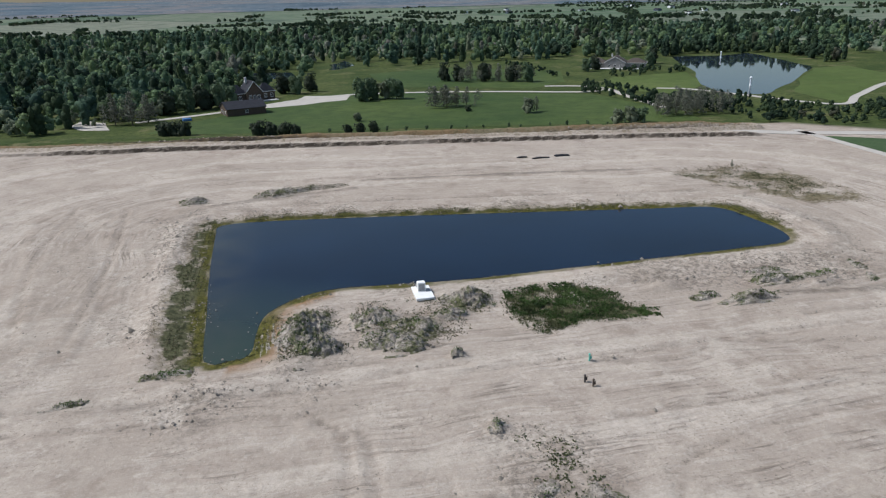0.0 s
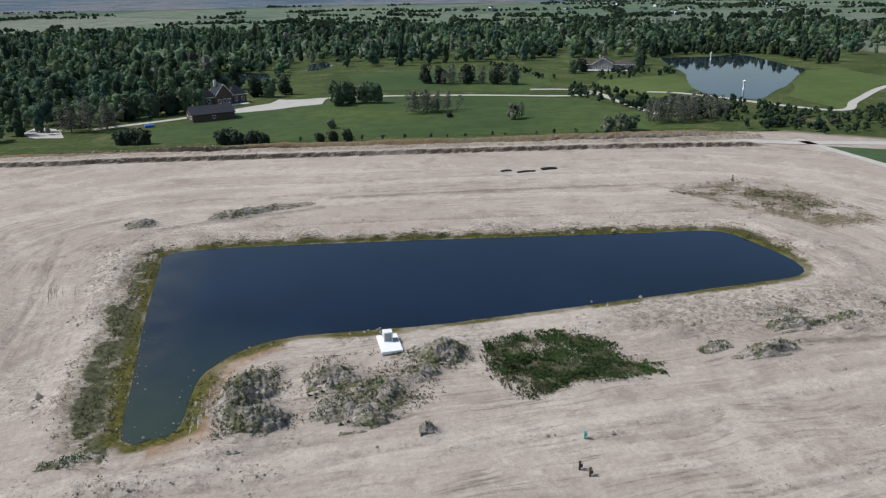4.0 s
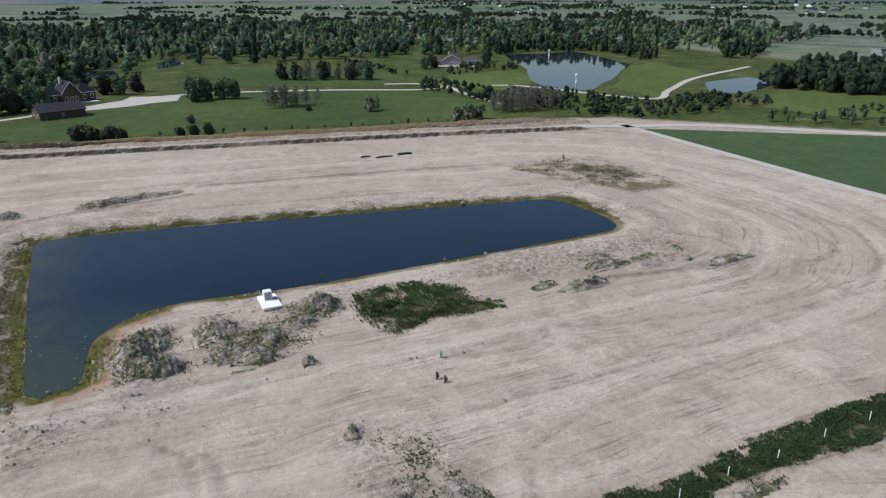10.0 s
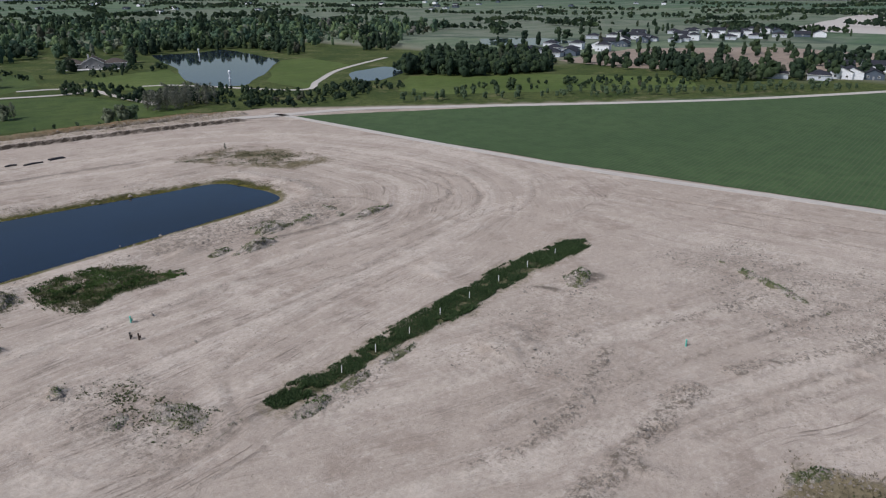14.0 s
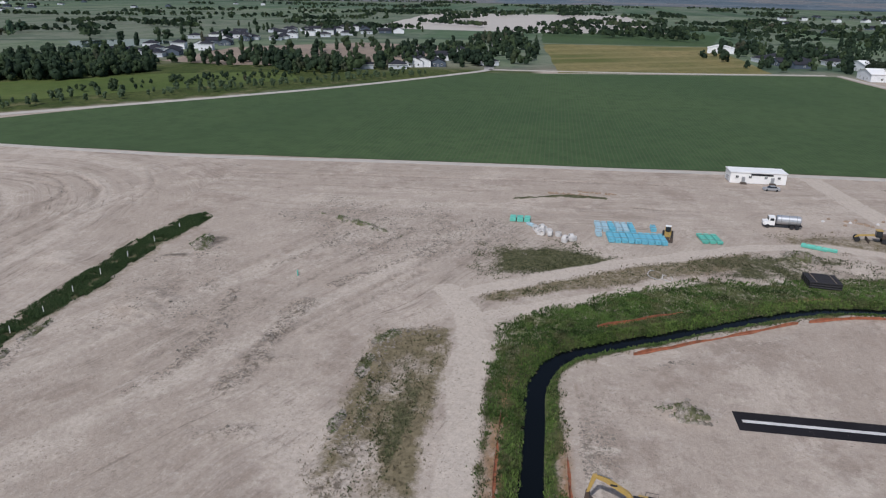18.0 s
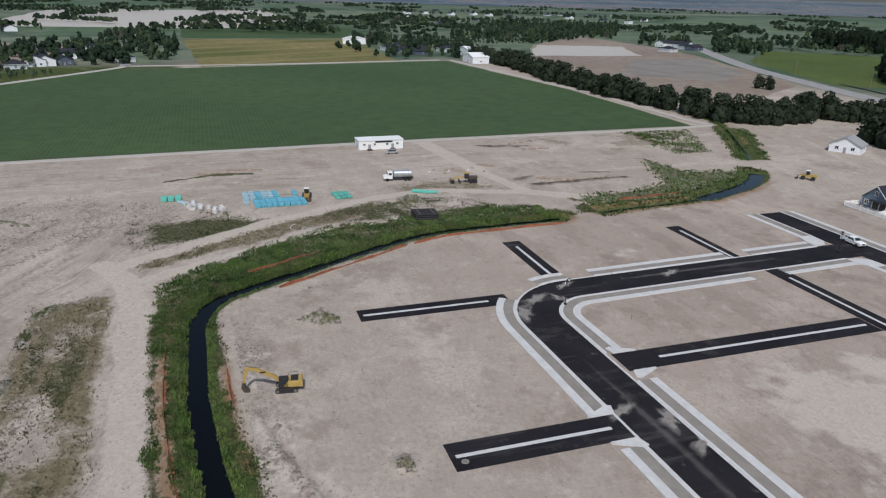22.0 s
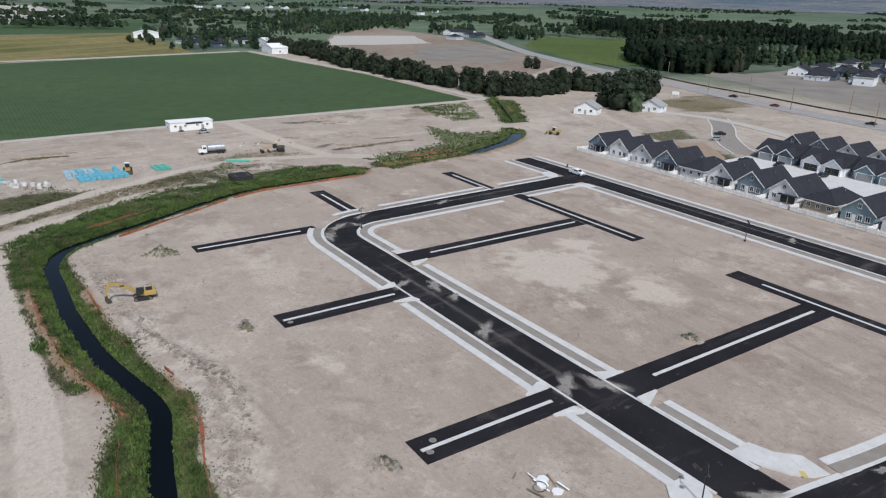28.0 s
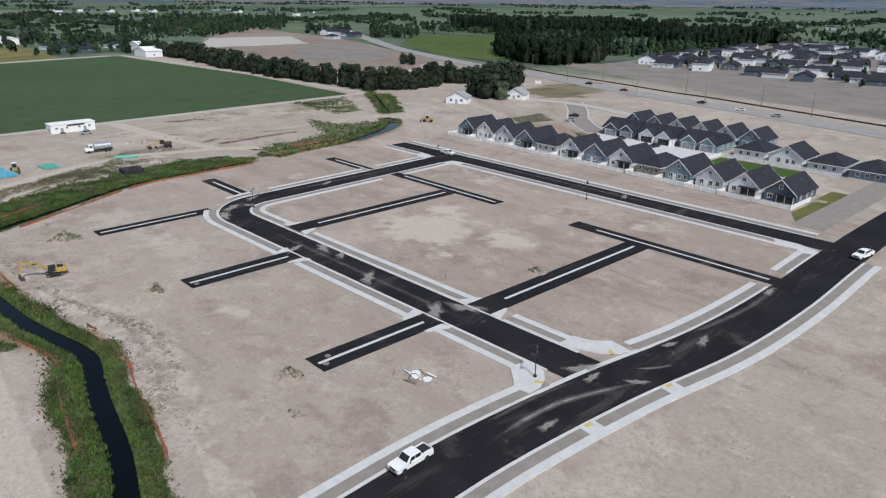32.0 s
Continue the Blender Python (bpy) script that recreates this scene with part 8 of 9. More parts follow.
for x, y, l, a in ((165, -44, 6, 84), (168, -52, 6, 82), (132.5, -152, 14, 93), (136, -143, 4, 60), (188, -152, 12, 107), (178, -158, 5, 90), (152, -117, 3, 60), (157, -130, 3, 40)):
    s = Shape()
    rg = np.random.default_rng(int(x * 7 + l))
    for k in range(26):
        s.box(rg.uniform(-l, l), rg.normal(0, 0.35), 0.12, rg.uniform(0.3, 1.0), rg.uniform(0.2, 0.6), rg.uniform(0.2, 0.5), 0.05, pose(0, 0, 0, 0, 0, 0))
    tagged(part("earth_clods", s, M_EARTH, at=pose(x, y, height(x, y), 0, 0, a)), "low windrow of dark earth clods", "earth", kind="stuff")


def site_building(x, y):
    t = thing("site_building", "long white modular site building with small windows", "building", pose(x, y, 0, 0, 0, 90))
    part("wall", Shape().box(0, -3.4, 1.75, 16.4, 6.6, 3.3, 0.03), M_WHITE, t)
    part("roof", Shape().side([(-8.4, 3.4), (8.4, 3.4), (8.4, 3.6), (-8.4, 3.6)], -6.9, 0.15), M_WHITE, t)
    for wx in (-6.0, -2.2, 2.4, 6.2):
        window(t, wx, 0.0, 2.1, 0.9, 0.8)
    for wx in (-1.0,):
        part("sign_band", Shape().box(wx, 0.03, 2.9, 6.5, 0.05, 0.5), M_CARBLACK, t, "dark band of unreadable writing")
    for wx in (-4.2, 4.3):
        part("door", Shape().box(wx, 0.03, 1.1, 1.0, 0.06, 2.0), M_GREY, t)
        st = part("steps", Shape().box(wx, 0.6, 0.15, 1.8, 1.1, 0.3).box(wx, 0.35, 0.35, 1.8, 0.6, 0.3), M_IRON, t)
    part("skirt", Shape().box(0, -3.4, 0.08, 16.2, 6.4, 0.4), M_GREY, t)
    part("air_unit", Shape().box(8.5, -2.5, 1.6, 0.5, 0.9, 1.0, 0.04), M_GREY, t)
    return t


site_building(188.6, -101.9)

# ---- pump slab at the pond ----
t = thing("pump_slab", "white concrete slab with a small pump box at the pond", "pump", pose(21.0, 120.0, height(21, 120) + 0.05))
part("slab", Shape().box(0, 0, 0.15, 3.4, 6.0, 0.5, 0.03), M_WHITE, t)
part("pump_box", Shape().box(-0.1, 1.0, 1.2, 1.5, 1.3, 1.7, 0.05), M_WHITE, t)
# grey panel gives the box's front its shade as colour
part("shaded_front", Shape().box(-0.1, 0.33, 1.15, 1.1, 0.04, 1.3), M_GREY, t)
# flat grey plate on the slab, right beside the box
part("grey_plate", Shape().box(1.1, 0.6, 0.42, 0.9, 1.6, 0.06, 0.01), M_GREY, t)
part("pipe", Shape().tube([(-0.8, 1.8, 0.8), (-0.8, 3.4, 0.7), (-0.8, 5.2, -0.6)], 0.14, 8), M_STEEL, t)


def riser(x, y, material, label):
    t = thing("utility_riser", label, "pipe riser", pose(x, y, height(x, y), 0, 0, 20))
    part("stub_pipe", Shape().tube([(0, 0, -0.2), (0, 0, 1.1)], 0.13, 8), material, t)
    part("cap", Shape().lathe([(0.17, 1.05), (0.17, 1.2), (0.1, 1.26)], 8), material, t)
    part("marker_board", Shape().box(0.3, 0, 0.45, 0.35, 0.04, 0.5), material, t)
    part("stake", Shape().box(0.5, 0.06, 0.45, 0.05, 0.05, 0.9), M_WOOD, t)
    return t


riser(41.0, 88.9, M_GREENPIPE, "green capped pipe riser standing in graded dirt")
riser(92.8, 10.5, M_GREENPIPE, "green capped pipe riser on the graded site")
riser(38.6, 82.0, M_IRON, "rusty pipe stub with a wooden stake")
riser(37.9, 83.4, M_BLACKPIPE, "black pipe stub in the dirt")
for x, y in ((-5, -150.5), (60, -120), (-20, -108), (10, -140), (40, -112), (35, -62)):
    s = thing("survey_stake", "short wooden survey stake in bare dirt", "stake", pose(x, y, 0), "survey stakes")
    part("stake", Shape().box(0, 0, 0.4, 0.08, 0.08, 1.0), M_WOOD, s)
    part("flag", Shape().box(0.12, 0, 0.8, 0.2, 0.02, 0.14), M_ORANGE, s)
for x, y in ((52, 48.0), (60, 48.6), (68, 48.4), (77, 49.0), (86, 49.2), (96, 49.4), (106, 49.0), (116, 48.2)):
    st = thing("marker_stake", "thin white marker stake in the weedy ditch", "stake", pose(x, y, height(x, y)), "white stakes along the ditch")
    part("stake", Shape().box(0, 0, 0.6, 0.1, 0.1, 1.5, 0.01), M_WHITE, st)
for i, (x0, x1, y) in enumerate(((74.5, 78.0, 226.2), (79.0, 85.0, 223.4), (87.6, 92.6, 224.2))):
    s = Shape()
    for k in range(5 if i == 2 else 2):
        s.tube([(x0, y + 0.4 * k, 0.25), ((x0 + x1) / 2, y + 0.4 * k + 0.2, 0.3 + 0.1 * (k % 2)), (x1, y + 0.4 * k, 0.25)], 0.22, 8)
    tagged(part("black_pipe", s, M_BLACKPIPE, at=pose(0, 0, height((x0 + x1) / 2, y) - 0.1)), "black plastic pipes lying on the dirt", "pipes")


def rubbish(x, y):
    t = thing("rubbish_heap", "small heap of white waste sheets and boards", "rubbish", pose(x, y, height(x, y)))
    rg = np.random.default_rng(9)
    for k in range(6):
        part("board", Shape().box(0, 0, 0, rg.uniform(1.2, 2.6), 0.2, 0.06), M_WHITE if k % 2 else M_WOOD, t, at=pose(rg.normal(0, 1.3), rg.normal(0, 1.3), 0.12 + 0.06 * k, rg.normal(0, 4), rg.normal(0, 4), rg.uniform(0, 180)))
    for k in range(3):
        part("sheet", Shape().prism([(math.cos(a) * rg.uniform(0.5, 0.9), math.sin(a) * rg.uniform(0.5, 0.9)) for a in (0, 1.1, 2.0, 3.2, 4.1, 5.2)], 0, 0.25), M_WHITE, t, at=pose(rg.normal(0, 1.2), rg.normal(0, 1.2), 0.05, rg.normal(0, 8), rg.normal(0, 8)))
    part("wire_coil", Shape().tube([(0.8 * math.cos(a / 3), 0.8 * math.sin(a / 3), 0.2 + 0.02 * a) for a in range(20)], 0.04, 5), M_BLACK, t)
    return t


rubbish(-45.5, -77.4)


# ---- lamps and poles ----
def street_lamp(x, y, turn):
    t = thing("street_lamp", "black street lamp with two short arms", "street lamp", pose(x, y, 0.1, 0, 0, turn), "lamps along the new street")
    part("base", Shape().lathe([(0.28, 0), (0.28, 0.3), (0.12, 0.5)], 10), M_CARBLACK, t)
    part("pole", Shape().tube([(0, 0, 0.3), (0, 0, 5.0)], 0.09, 8, 0.06), M_CARBLACK, t)
    part("arm", Shape().tube([(0, -0.9, 4.9), (0, 0, 5.05), (0, 0.9, 4.9)], 0.05, 6), M_CARBLACK, t)
    for sgn in (-1, 1):
        part("lantern", Shape().lathe([(0.28, 4.6), (0.34, 4.66), (0.16, 4.9), (0.05, 5.0)], 8, pose(0, sgn * 0.9, 0)), M_CARBLACK, t)
    return t


for x, y in ((-57.3, -91.2), (48.9, -103.4), (-4.5, -176.5), (58, -178)):
    street_lamp(x, y, 40)


def power_pole(x, y, turn, tall=11.0):
    t = thing("power_pole", "tall wooden power pole with a crossarm", "power pole", pose(x, y, height(x, y) - 0.1, 0, 0, turn), "power poles along the main road")
    part("pole", Shape().tube([(0, 0, 0), (0, 0, tall)], 0.2, 8, 0.12), M_WOOD, t)
    part("crossarm", Shape().box(0, 0, tall - 0.7, 0.14, 2.6, 0.16, 0.01), M_WOOD, t)
    for oy in (-1.2, -0.5, 0.5, 1.2):
        part("insulator", Shape().lathe([(0.05, tall - 0.62), (0.09, tall - 0.5), (0.05, tall - 0.36)], 6, pose(0, oy, 0)), M_GREY, t)
    return t


for x, y in ((154, -412), (108, -379), (90, -402), (172, -398), (40, -388), (230, -432), (60, -366), (10, -374), (-30, -360), (300, -455), (380, -470), (460, -505)):
    power_pole(x, y, 15)
tagged(part("road", ribbon(smooth_line([(330, -462), (239, -435), (194, -421), (144, -411), (101, -400), (68, -395), (37, -387), (-60, -364), (-300, -312)], 6), -1.7, 1.7, 0.02, 0.2), M_ASPHALT), "dark asphalt lane beside the main road", "road", kind="structure")
tagged(part("site_sign", Shape().box(0, 0, 2.4, 4.0, 0.1, 1.8).box(-1.8, 0, 0.8, 0.15, 0.15, 1.6).box(1.8, 0, 0.8, 0.15, 0.15, 1.6), M_WHITE, at=pose(165, -360, 0, 0, 0, 30)), "white roadside sign board on two posts", "sign")


# ---- silt fence along the canal ----
def silt_fence(line, label):
    t = thing("silt_fence", label, "fence", group="orange silt fences along the canal")
    vs, fs = [], []
    for i, (x, y) in enumerate(line):
        z = height(x, y)
        h = 0.42 + 0.16 * math.sin(i * 1.7) + 0.1 * math.sin(i * 0.63)
        vs += [(x, y, z - 0.05), (x, y, z + h), (x + 0.03, y + 0.03, z + h), (x + 0.03, y + 0.03, z - 0.05)]
    for i in range(len(line) - 1):
        k = 4 * i
        fs += [(k, k + 4, k + 5, k + 1), (k + 3, k + 2, k + 6, k + 7), (k + 1, k + 5, k + 6, k + 2)]
    part("cloth", Shape().add(vs, fs), M_ORANGE, t)
    vs, fs = [], []
    for i, (x, y) in enumerate(line):
        (ax, ay), (bx, by) = line[max(i - 1, 0)], line[min(i + 1, len(line) - 1)]
        l = math.hypot(bx - ax, by - ay) or 1
        w = 0.22 + 0.22 * math.sin(i * 0.9) + 0.14 * math.sin(i * 2.3)
        px, py = x + (by - ay) / l * w, y - (bx - ax) / l * w
        vs += [(x, y, height(x, y) + 0.12), (px, py, height(px, py) + 0.05), (x, y, height(x, y) + 0.02), (px, py, height(px, py) - 0.03)]
    for i in range(len(line) - 1):
        k = 4 * i
        fs += [(k, k + 1, k + 5, k + 4), (k + 2, k + 6, k + 7, k + 3)]
    part("fallen_cloth", Shape().add(vs, fs), M_ORANGE, t)
    for i in range(0, len(line), 2):
        x, y = line[i]
        part("stake", Shape().box(x, y, height(x, y) + 0.4, 0.07, 0.07, 1.0), M_WOOD, t)
    return t


def stretch(x0, x1, y0, y1, off):
    return [p for p in offset(CANAL, off) if x0 <= p[0] <= x1 and y0 <= p[1] <= y1]


silt_fence(stretch(-42, -7, -60, -30, -5.0), "bright orange silt fence on the canal bank")
silt_fence(stretch(1, 6, -60, -30, -5.0), "fallen orange silt fence beside bleached clods")
silt_fence(stretch(31, 42, -60, -30, -4.4), "sagging orange silt fence on the canal bank")
silt_fence(stretch(70, 88, -90, -40, -4.9), "orange silt fence round the bend of the canal")
silt_fence(stretch(88, 99, -128, -72, -4.9), "orange silt fence along the building plots")
silt_fence(stretch(76, 90, -80, -48, 5.6), "orange silt fence in green weeds")
silt_fence(stretch(-6, 50, -50, -30, 4.5), "old orange silt fence in tall grass")
silt_fence(stretch(-32, -9, -50, -30, 4.6), "old orange silt fence in tall grass")
silt_fence(stretch(100, 112, -190, -150, 6.5), "orange silt fence along the far canal")


# ---- farm and far houses ----
def far_house(material, roof, w, d, tall, label, hip=False):
    h = thing("house", label, "house", group="far houses")
    if hip:
        part("wall", Shape().box(0, -d / 2, tall / 2, w, d, tall), material, h)
        hip_roof(h, w, 0, -d, tall, tall + 2.6, roof)
    else:
        gable_wall(h, w, 0, -d, tall, tall + 2.8, material)
        gable_roof(h, w, 0, -d, tall, tall + 2.8, roof, trim=False)
    for wx in (-w / 4, w / 4):
        window(h, wx, 0.02, 1.8, 1.3, 1.3)
    window(h, -w / 2 - 0.02, -d / 2, 1.8, 1.3, 1.3, "w")
    window(h, w / 2 + 0.02, -d / 2, 1.8, 1.3, 1.3, "e")
    part("door", Shape().box(0, 0.03, 1.05, 1.0, 0.08, 2.1), M_GREY, h)
    return h


STOCK = [far_house(M_SIDE_WHITE, M_ROOF, 13, 15, 4.4, "white house with a dark gable roof far off"), far_house(M_SIDE_GREY, M_ROOF, 15, 13, 3.4, "grey house with a dark hipped roof far off", True),
         far_house(M_SIDE_WHITE, M_ROOF, 12, 12, 5.8, "white two-storey house with a charcoal roof far off", True), far_house(M_SIDE_NAVY, M_ROOF, 12, 16, 3.4, "dark blue house with a charcoal roof far off")]
for o, (x, y) in zip(STOCK, ((199, -536), (176, -520), (152, -540), (120, -590))):
    o.matrix_basis = pose(x, y, 0, 0, 0, 20)
rgh = np.random.default_rng(12)


def estate_of_houses(pts, n, seed, gap=17.0):
    done = []
    for x, y in scatter(pts, n * 6, seed):
        if len(done) < n and all(math.hypot(x - a, y - b) > gap for a, b in done):
            done.append((x, y))
            copy_thing(STOCK[int(rgh.integers(4))], pose(float(x), float(y), 0.05, 0, 0, float(rgh.integers(4)) * 90 + 15))


estate_of_houses([(200, -520), (170, -526), (124, -520), (60, -522), (-40, -560), (60, -760), (200, -860), (232, -690)], 92, 3, 14.5)
estate_of_houses([(510, 340), (560, 320), (640, 275), (620, 262), (520, 275)], 12, 4)
estate_of_houses([(640, 300), (760, 250), (900, 160), (1000, 200), (860, 330), (720, 380)], 40, 5)
estate_of_houses([(460, 110), (500, 100), (520, 40), (490, 30), (470, 60)], 5, 6)
estate_of_houses([(520, 10), (640, 20), (640, 100), (530, 90)], 9, 7)
estate_of_houses([(560, -205), (720, -225), (700, -290), (560, -270)], 9, 8)
estate_of_houses([(602, -493), (591, -542), (669, -602), (666, -536)], 6, 13, 14)
estate_of_houses([(900, -500), (1500, -300), (2200, -900), (1400, -1200)], 26, 9, 40)
estate_of_houses([(100, -900), (-400, -700), (-300, -1500), (600, -1500)], 40, 10, 30)
estate_of_houses([(1000, 900), (2500, 800), (2000, 2000), (300, 2300)], 30, 11, 50)
o = far_house(M_SIDE_WHITE, plain("weathered_grey_roof", (0.34, 0.34, 0.34), 0.8), 11, 9, 3.0, "small white farm house with a grey roof")
o.matrix_basis = pose(146, -272, 0, 0, 0, 30)
copy_thing(o, pose(137, -306, 0, 0, 0, 20))
o = far_house(M_SIDE_WHITE, M_WHITE, 24, 14, 5.0, "long white farm shed with a pale roof")
o.matrix_basis = pose(700, -196, 0.1, 0, 0, 80)
copy_thing(o, pose(565, -268, 0.1, 0, 0, 10))
copy_thing(o, pose(500, -249, 0.1, 0, 0, 0))


def manor(x, y, turn, wall, roof, label, k=1.0):
    h = thing("house", label, "house", pose(x, y, 0, 0, 0, turn))
    gable_wall(h, 14 * k, 6 * k, -10 * k, 4.2, 8.0, wall, 0)
    gable_roof(h, 14 * k, 6 * k, -10 * k, 4.2, 8.0, roof, 0)
    for cx, w, a, b, e, r in ((-14 * k, 11 * k, 2 * k, -9 * k, 3.6, 6.6), (14 * k, 12 * k, 3 * k, -8 * k, 3.6, 6.8)):
        part("wing_wall", Shape().box(cx, (a + b) / 2, e / 2, w * 1.3, a - b, e), wall, h)
        hip_roof(h, w * 1.3, a, b, e, r, roof, cx)
    for wx in (-18, -12, -4, 0, 4, 12, 18):
        window(h, wx * k, (6.02 if abs(wx) < 7 else 2.02 if wx < 0 else 3.02) * k, 1.8, 1.5, 1.5)
    part("chimney", Shape().box(3 * k, -4 * k, 8.2, 1.1, 1.1, 2.4, 0.05), M_CONCRETE, h)
    part("terrace", Shape().box(0, 9 * k, 0.15, 40 * k, 6 * k, 0.3), M_CONCRETE, h)
    return h


manor(234, 486, 150, plain("grey_stone_wall", (0.27, 0.262, 0.255), 0.9, scale=0.5, var=0.3), M_ROOF_BROWN, "large stone-grey lake house with brown hipped roofs", 1.0)
manor(-19, 408, 205, M_SIDE_LOG, M_ROOF, "dark log house with several charcoal roofs", 0.62).scale.z = 1.35
o = far_house(M_SIDE_LOG, M_ROOF, 13, 19, 3.4, "low dark barn with a charcoal roof")
o.matrix_basis = pose(-31, 361, 0, 0, 0, 108)
tagged(part("blue_tarpaulin", Shape().box(0, 0, 0.6, 4, 2.4, 1.2, 0.2), plain("blue_tarpaulin", (0.05, 0.16, 0.42), 0.6), at=pose(-47, 350, 0, 0, 0, 15)), "blue covered load beside the barn", "tarpaulin")
for x, y in ((338, 516), (257, 361)):
    tagged(part("fountain", Shape().lathe([(0.7, 0.1), (0.35, 1.5), (0.5, 3.4), (0.9, 4.6), (0.3, 5.2)], 10), M_SPRAY, at=pose(x, y, 0.1)), "white fountain jet in the lake", "fountain")

# ---- dusty manholes and patches on the asphalt ----
M_DULLIRON = plain("dusty_iron", (0.22, 0.20, 0.18), 0.9, scale=4, var=0.3)


def manhole(x, y, z, r):
    m = thing("manhole", "iron manhole cover in a pale concrete collar", "manhole", pose(x, y, z), "manholes of the new streets")
    part("collar", Shape().lathe([(0.5, 0.0), (0.5, 0.02), (0.36, 0.025)], 14), M_PARKSTRIP, m)
    part("iron_cover", Shape().lathe([(0.34, 0.02), (0.34, 0.035), (0.1, 0.04)], 12), M_DULLIRON, m)
    if r < 0.8:
        return
    rings, seg = 6, 22
    turn, v, d = float(rgh.uniform(0, 3.1)), [(x, y, z - 0.012)], [1.0]
    for j in range(1, rings + 1):
        for i in range(seg):
            a = 2 * math.pi * i / seg
            w = 1 + 0.35 * math.sin(2 * a + turn) + 0.25 * math.sin(5 * a + 3 * turn)
            u, q = math.cos(a) * r * 1.9 * w * j / rings, math.sin(a) * r * 1.1 * w * j / rings
            v.append((x + u * math.cos(turn) - q * math.sin(turn), y + u * math.sin(turn) + q * math.cos(turn), z - 0.012))
            d.append((1.0 - j / rings) ** 0.8)
    f = [(0, 1 + i, 1 + (i + 1) % seg) for i in range(seg)] + [(1 + j * seg + i, 1 + (j + 1) * seg + i, 1 + (j + 1) * seg + (i + 1) % seg, 1 + j * seg + (i + 1) % seg) for j in range(rings - 1) for i in range(seg)]
    dust_mesh(v, f, d, "pale dried mud splashed on the asphalt")


def dust_mesh(v, f, d, label):
    me = bpy.data.meshes.new("dust_patch")
    me.from_pydata(v, [], f)
    me.materials.append(M_DUST)
    me.attributes.new("dust", "FLOAT", "POINT").data.foreach_set("value", d)
    return tagged(part("dust_patch", me, M_DUST), label, "dust", kind="structure")


def dust_trail(pts, half, amount, z, label):
    """Dust dragged by wheels: a ribbon that thins out to both sides and ends."""
    pts = smooth_line(pts, 1.0)
    n = len(pts)
    v, d = [], []
    for a in (-1.0, -0.5, 0.0, 0.5, 1.0):
        for i, (x, y) in enumerate(offset(pts, a * half)):
            v.append((x, y, z))
            d.append((1 - abs(a)) * amount * min(1.0, 4.0 * min(i, n - 1 - i) / n))
    f = [(r * n + i, (r + 1) * n + i, (r + 1) * n + i + 1, r * n + i + 1) for r in range(4) for i in range(n - 1)]
    dust_mesh(v, f, d, label)


dust_trail([(-64.0, -74), (-63.6, -80), (-63.7, -85), (-64.5, -90), (-66.2, -95), (-67.9, -99.4), (-69.9, -103)], 1.1, 0.62, 0.064, "pale curved wheel trail of dust on the street")
dust_trail([(-65.0, -103.6), (-66.6, -105.4), (-67.9, -107), (-69.8, -111)], 0.6, 0.6, 0.066, "thin pale wheel trail of dust")
dust_trail([(-60.5, -74), (-60.6, -82), (-61.2, -90), (-62.8, -98)], 1.0, 0.4, 0.061, "faint dusty trail along the gutter")
dust_trail([(-64, -116), (-66.2, -126), (-67.6, -140), (-67.0, -160)], 1.4, 0.42, 0.062, "faint dusty wheel trail on the street")
dust_trail([(-50, -97.5), (-20, -97.2), (10, -97.0), (40, -96.2)], 1.6, 0.36, 0.058, "faint dusty wheel trail on the street")
dust_trail([(57, -112), (57.6, -130), (58.4, -150), (59, -170)], 1.4, 0.4, 0.058, "faint dusty wheel trail on the street")
dust_trail([(60, -186), (30, -186.2), (0, -186.6), (-40, -187)], 1.2, 0.4, 0.06, "faint dusty wheel trail on the street")

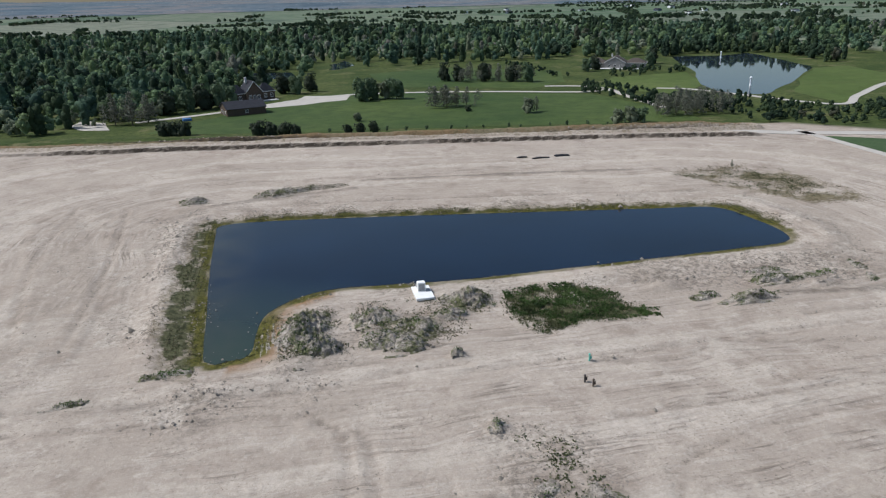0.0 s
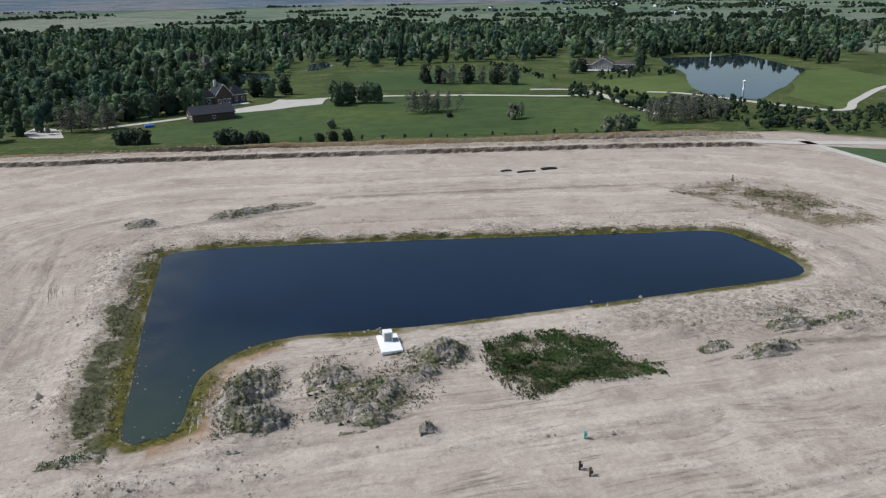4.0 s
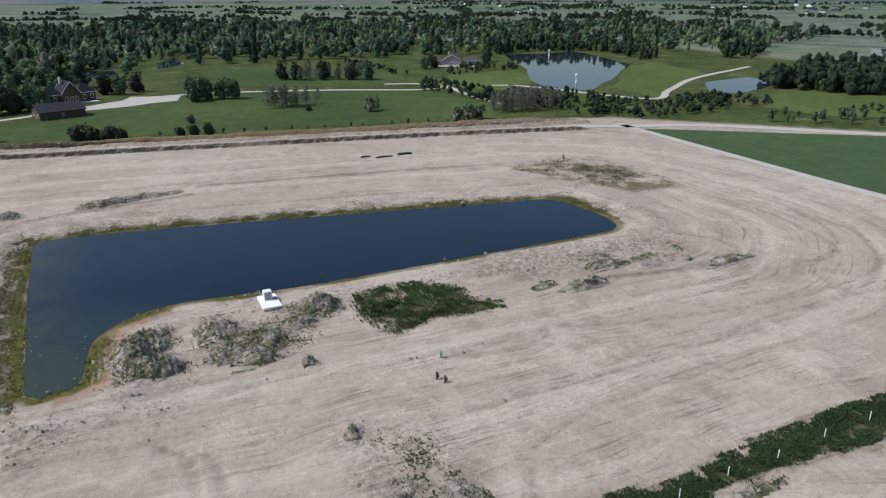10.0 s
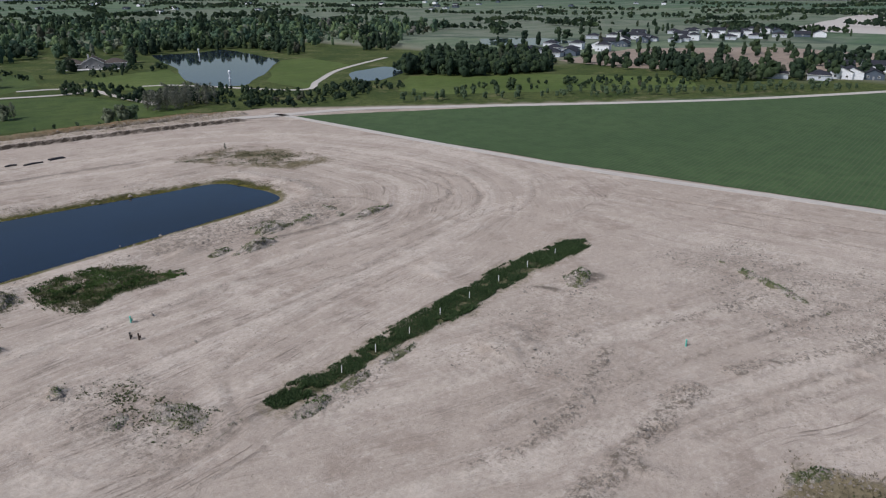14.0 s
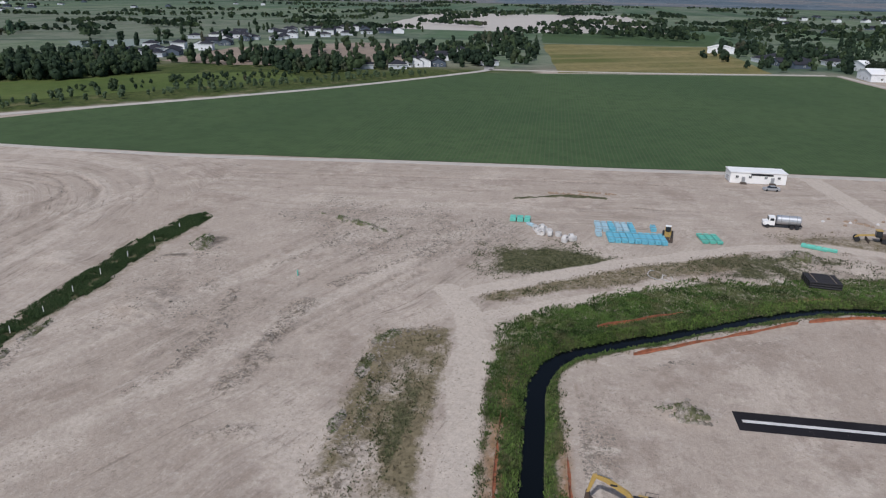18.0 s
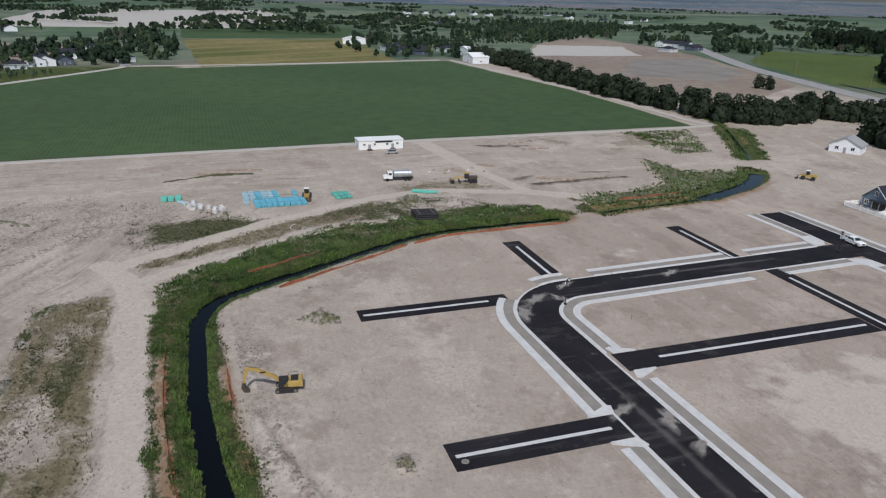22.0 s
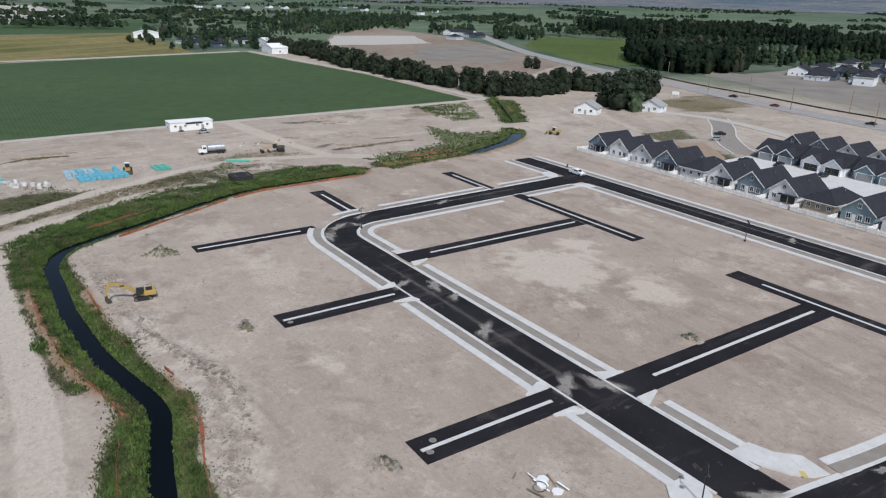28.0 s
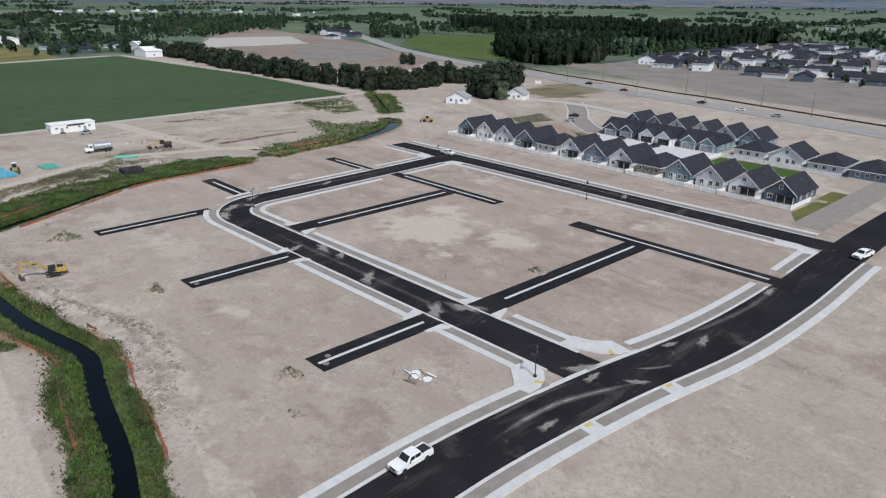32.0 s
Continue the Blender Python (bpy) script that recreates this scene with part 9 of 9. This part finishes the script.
for x, y, z, r in ((14.7, -94.3, 0.075, 1.6), (11.1, -99.6, 0.075, 1.8), (5.2, -100.7, 0.075, 1.7), (-9.6, -96.4, 0.075, 1.9), (-30.1, -95.8, 0.075, 2.1), (-32.8, -101.0, 0.075, 2.2), (47.9, -94.6, 0.075, 2.2), (52.6, -99.0, 0.075, 2.0), (51.5, -104.2, 0.075, 1.6),
                   (57.4, -107.6, 0.075, 1.4), (57.7, -132.5, 0.075, 1.5), (-66.5, -82.8, 0.085, 1.0), (-60.4, -98.8, 0.085, 1.6), (-63.1, -97.5, 0.085, 1.0), (-68.4, -101.4, 0.085, 1.0), (-65.4, -115.7, 0.085, 0.9), (-68.5, -121.2, 0.085, 1.2), (-10, -187.0, 0.085, 1.3), (-67.0, -150, 0.085, 1.2)):
    manhole(x, y, z, r)

cover("gravel_yard", [(-33, 373), (-26, 385), (-4, 391), (6, 404), (10, 416), (35, 408), (31, 392), (2, 380)], 0.12, M_ROADDIRT, "pale gravel yard before the log house", "yard", 5, 1.5)
cover("gravel_yard", [(-97, 368), (-84, 357), (-78, 335), (-90, 337), (-99, 352)], 0.12, M_ROADDIRT, "pale gravel yard at the edge of the wood", "yard", 4, 1)

for x, y, a in ((-58.7, -90.4, 35), (-60.6, -106.2, -35), (-70.2, -86.8, 82), (-72.2, -103.9, 82)):
    tagged(part("warning_plate", Shape().box(0, 0, 0.175, 1.3, 0.7, 0.02), M_TACTILE, at=pose(x, y, 0, 0, 0, a)), "yellow ribbed warning plate at the kerb", "plate")
manhole(-32.9, -70.4, 0.055, 0.5)
manhole(10.2, -69.6, 0.055, 0.5)
manhole(-31.0, -72.0, 0.055, 0.4)
for k, (x, y, r) in enumerate(((106.4, -61.3, 1.5), (105.0, -63.5, 1.0))):
    pts = [(x + r * 1.6 * math.cos(a), y + r * math.sin(a), height(x, y) + 0.15 + 0.1 * math.sin(3 * a)) for a in (i * 0.45 for i in range(12 + k))]
    tagged(part("hose_loop", Shape().tube(pts, 0.07, 6), M_CONCRETE), "loop of white hose lying in the weeds", "hose")
for k in range(9):
    x, y = 152 + 3 * math.sin(k * 2.1), -108.8 - 2.2 * k
    tagged(part("earth_lump", Shape().lathe([(0.4, -0.1), (0.45, 0.15), (0.3, 0.4), (0.06, 0.5)], 7), M_EARTH if k % 3 else M_CONCRETE, at=pose(x, y, height(x, y), 5 * k, 0, 40 * k)), "small lump of broken concrete and earth on the site", "rubble", "lumps on the site")
